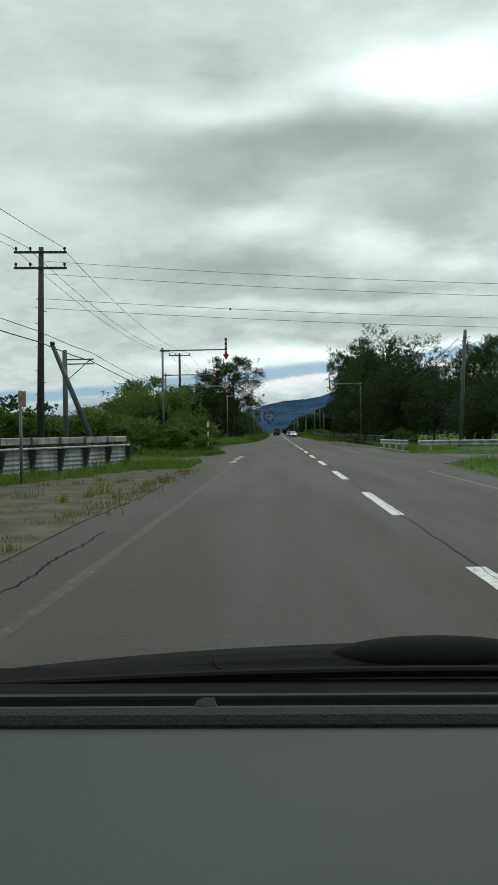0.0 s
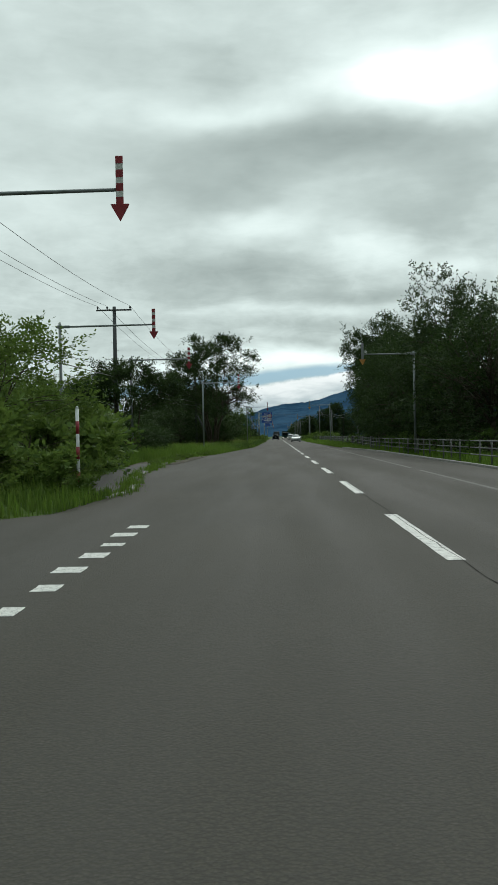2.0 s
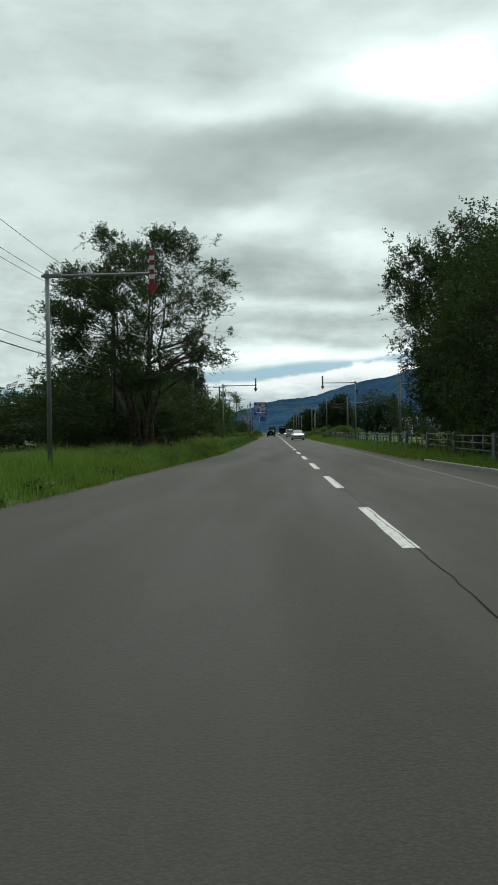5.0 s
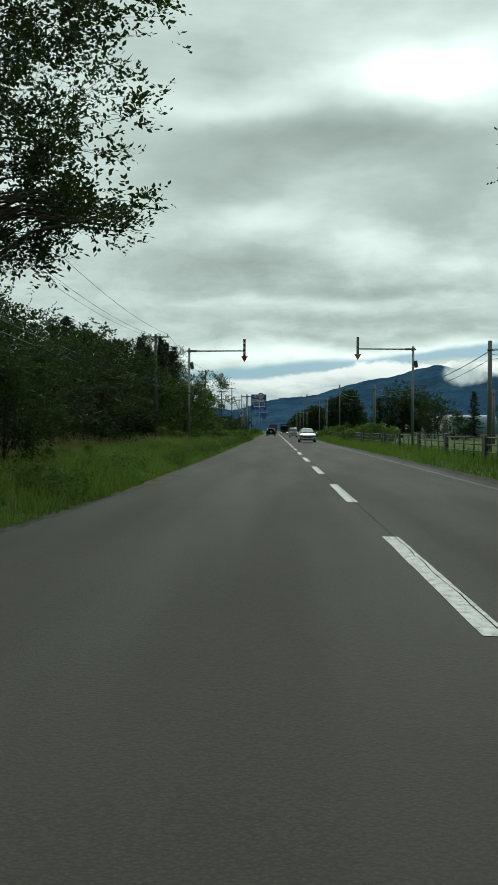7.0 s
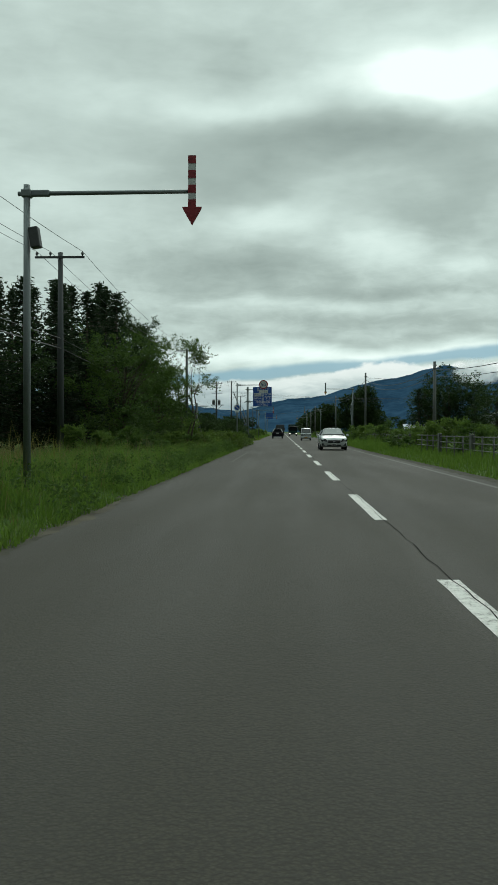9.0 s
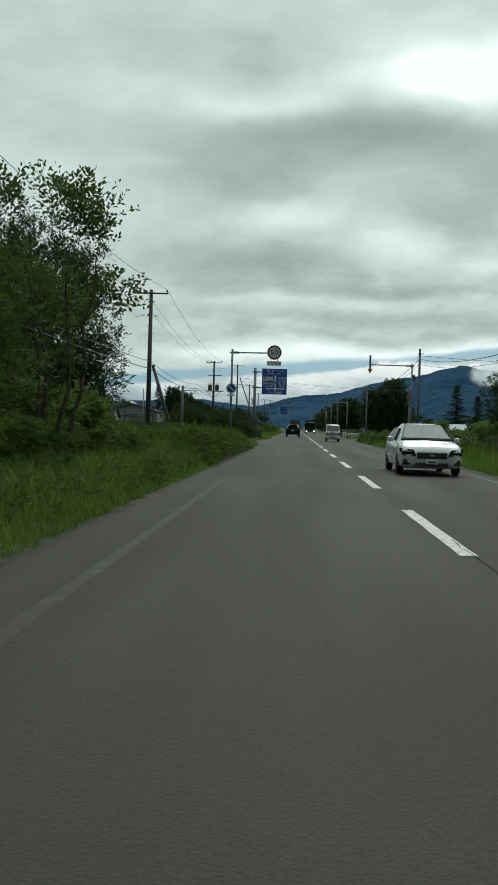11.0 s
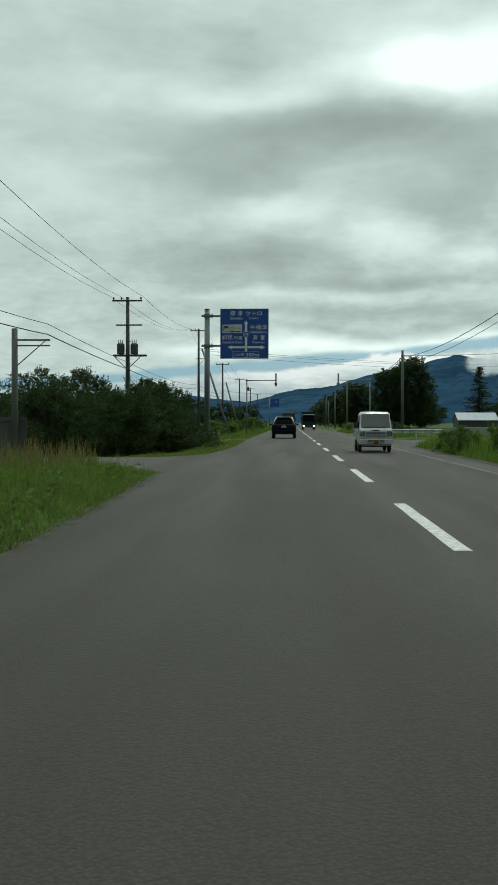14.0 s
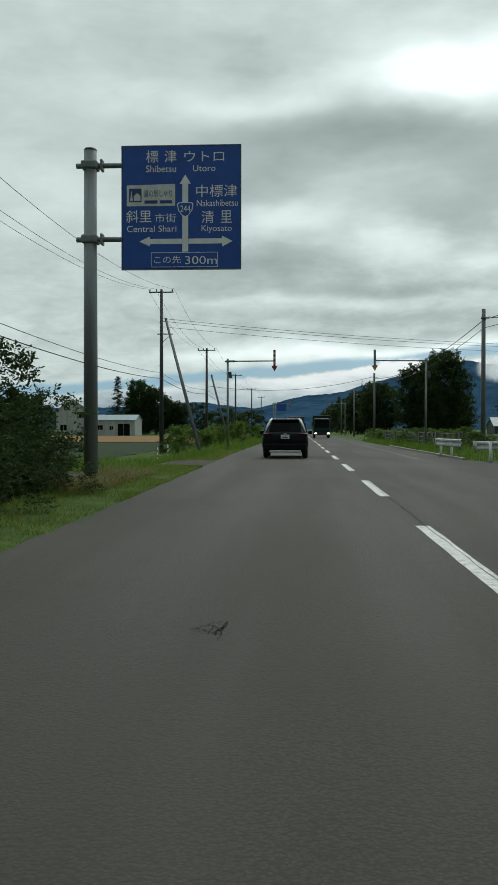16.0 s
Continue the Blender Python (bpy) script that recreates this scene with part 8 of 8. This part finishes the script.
M_SHED = worn("shed_siding", (0.16, 0.185, 0.17), (0.25, 0.27, 0.25), 1.5, 0.8, streak=True)
M_TAN = worn("brown_door", (0.13, 0.10, 0.085), (0.20, 0.16, 0.13), 1.2, 0.8, streak=True)
white_house(-29.1, 306.5, -12)
gable_house(-28.4, 300.0, 9.5, 5, 2.7, 3.9, M_SIDING, M_ROOF_D, "low house annex with dark green roof", along="x", windows=((3.9, 1.5, 2.3, 0.5), (2.5, 1.5, 2.3, 0.5), (-1.0, 1.3, 2.3, 0.2)))
ventilator_shed(-24.8, 324, 7.2, 8, 3.7, 4.8)
gable_house(-47.3, 500, 11, 10, 4.2, 5.4, M_SIDING, M_ROOF_L, "weathered white farm shed with low metal roof", along="x", windows=((-3.6, 1.6, 2.8, 0.8), (2.6, 0.1, 3.2, 1.6), (-0.6, 1.6, 2.6, 0.5)))
gable_house(-60, 508, 9, 10, 6.5, 9.8, M_SIDING, M_ROOF_L, "white farmhouse with pale metal roof", windows=((2.5, 4.8, 6.4, 0.9), (-2.5, 1.4, 3.0, 0.9)))
gable_house(49, 474, 10, 8, 2.0, 3.8, worn("shed_dark", (0.04, 0.045, 0.05), (0.07, 0.075, 0.08), 1.5, 0.8), M_ROOF_L, "low dark shed with pale blue metal roof", along="x")


M_CREAM = worn("cream_siding", (0.26, 0.23, 0.16), (0.36, 0.32, 0.23), 1.5, 0.8)
M_ROOF_T = worn("teal_metal_roof", (0.035, 0.085, 0.105), (0.06, 0.125, 0.15), 1.0, 0.45, streak=True)


def arched_barn(x, y, w, d, h, turn=0.0):
    t = thing("barn", "round-roofed barn with cream walls and teal roof", "barn", (x, y, land(x, y) - 0.1), turn=turn)
    n = 16
    arc = [(-w / 2, 0)] + [(-w / 2 * math.cos(math.pi * i / n), h * 0.25 + h * 0.75 * math.sin(math.pi * i / n)) for i in range(n + 1)] + [(w / 2, 0)]
    prism("front_wall", arc, -d / 2, -d / 2 + 0.15, M_SIDING, t, "white rounded front wall")
    for s in (-1, 1):
        part("side_wall", box_bm(min(s * w * 0.47, s * w * 0.50), max(s * w * 0.47, s * w * 0.50), -d / 2 + 0.16, d / 2, 0, h * 0.30, 0.01), M_CREAM, t, "cream side wall")
    top = arc[1:-1]
    vs = [(a * 1.03, yy, b * 1.02) for yy in (-d / 2 + 0.16, d / 2) for a, b in top]
    k = len(top)
    fs = [(i, i + 1, k + i + 1, k + i) for i in range(k - 1)]
    hang("roof", mesh_of("roof", vs, fs, M_ROOF_T, True), t, "teal curved metal roof")
    part("door", box_bm(-0.9, 0.9, -d / 2 - 0.05, -d / 2 + 0.01, 0, 2.1, 0.02), M_FENCE, t)
    part("window", box_bm(1.2, 1.8, -d / 2 - 0.04, -d / 2 + 0.01, 1.2, 1.9, 0.02), M_GLASS, t)


arched_barn(27.5, 243, 4.2, 7, 3.4, -78)
arched_barn(27.5, 262, 6.0, 10, 3.6)


def panel_fence(x0, x1, y, h):
    w = 1.95
    x = x1
    while x > x0:
        t = thing("fence_panel", "dark grey metal fence panel by the house yard", "fence", (x, y, land(x, y)), "yard fence panels")
        part("sheet", box_bm(-w + 0.05, 0, -0.02, 0.02, 0.05, h, 0.005), M_FENCE, t)
        part("post", box_bm(0.0, 0.06, -0.03, 0.03, -0.2, h + 0.05, 0.005), M_DARKSTEEL, t)
        for z in (0.25, h - 0.2):
            part("rail", box_bm(-w + 0.05, 0, -0.045, -0.02, z, z + 0.06, 0.005), M_DARKSTEEL, t)
        x -= w


panel_fence(-31, -10.6, 270.0, 1.75)
t = thing("service_pole", "thin grey service pole with a white meter box", "pole", (-17.2, 284.0, land(-17.2, 284.0)))
rod("pole", (0, 0, -0.4), (0, 0, 5.7), 0.085, 0.06, M_GALV, t)
part("meter_box", box_bm(-0.1, 0.36, -0.32, -0.09, 0.9, 1.35, 0.02), M_WHITE, t, "white meter box")
rod("bracket", (0, -0.09, 1.1), (0.0, -0.02, 1.1), 0.03, 0.03, M_DARKSTEEL, t)
t = thing("clothes_line_stand", "dark clothes line stand of two posts and a beam", "stand", (-15.0, 268.0, land(-15.0, 268.0)))
for q in (-1.15, 1.55):
    part("post", box_bm(q - 0.06, q + 0.06, -0.06, 0.06, -0.2, 2.65, 0.01), M_DARKSTEEL, t)
part("beam", box_bm(-1.2, 1.6, -0.05, 0.05, 2.25, 2.35, 0.01), M_DARKSTEEL, t)
t = thing("yard_gate", "low dark metal gate beside the fence", "gate", (-16.5, 268.6, land(-16.5, 268.6)))
for k in range(12):
    rod("bar", (-1.4 + 0.25 * k, 0, 0.1), (-1.4 + 0.25 * k, 0, 1.2), 0.014, 0.014, M_DARKSTEEL, t, sides=6)
for z in (0.12, 1.18):
    part("rail", box_bm(-1.45, 1.4, -0.02, 0.02, z - 0.02, z + 0.02), M_DARKSTEEL, t)
t = thing("antenna_mast", "thin rooftop antenna on the house", "antenna", (-28.37, 311.36, 7.75))
rod("mast", (0, 0, -0.6), (0, 0, 2.6), 0.03, 0.02, M_DARKSTEEL, t)
for k in range(4):
    rod("element", (-0.4, 0, 1.2 + 0.18 * k), (0.4, 0, 1.2 + 0.18 * k), 0.01, 0.01, M_DARKSTEEL, t, sides=5)
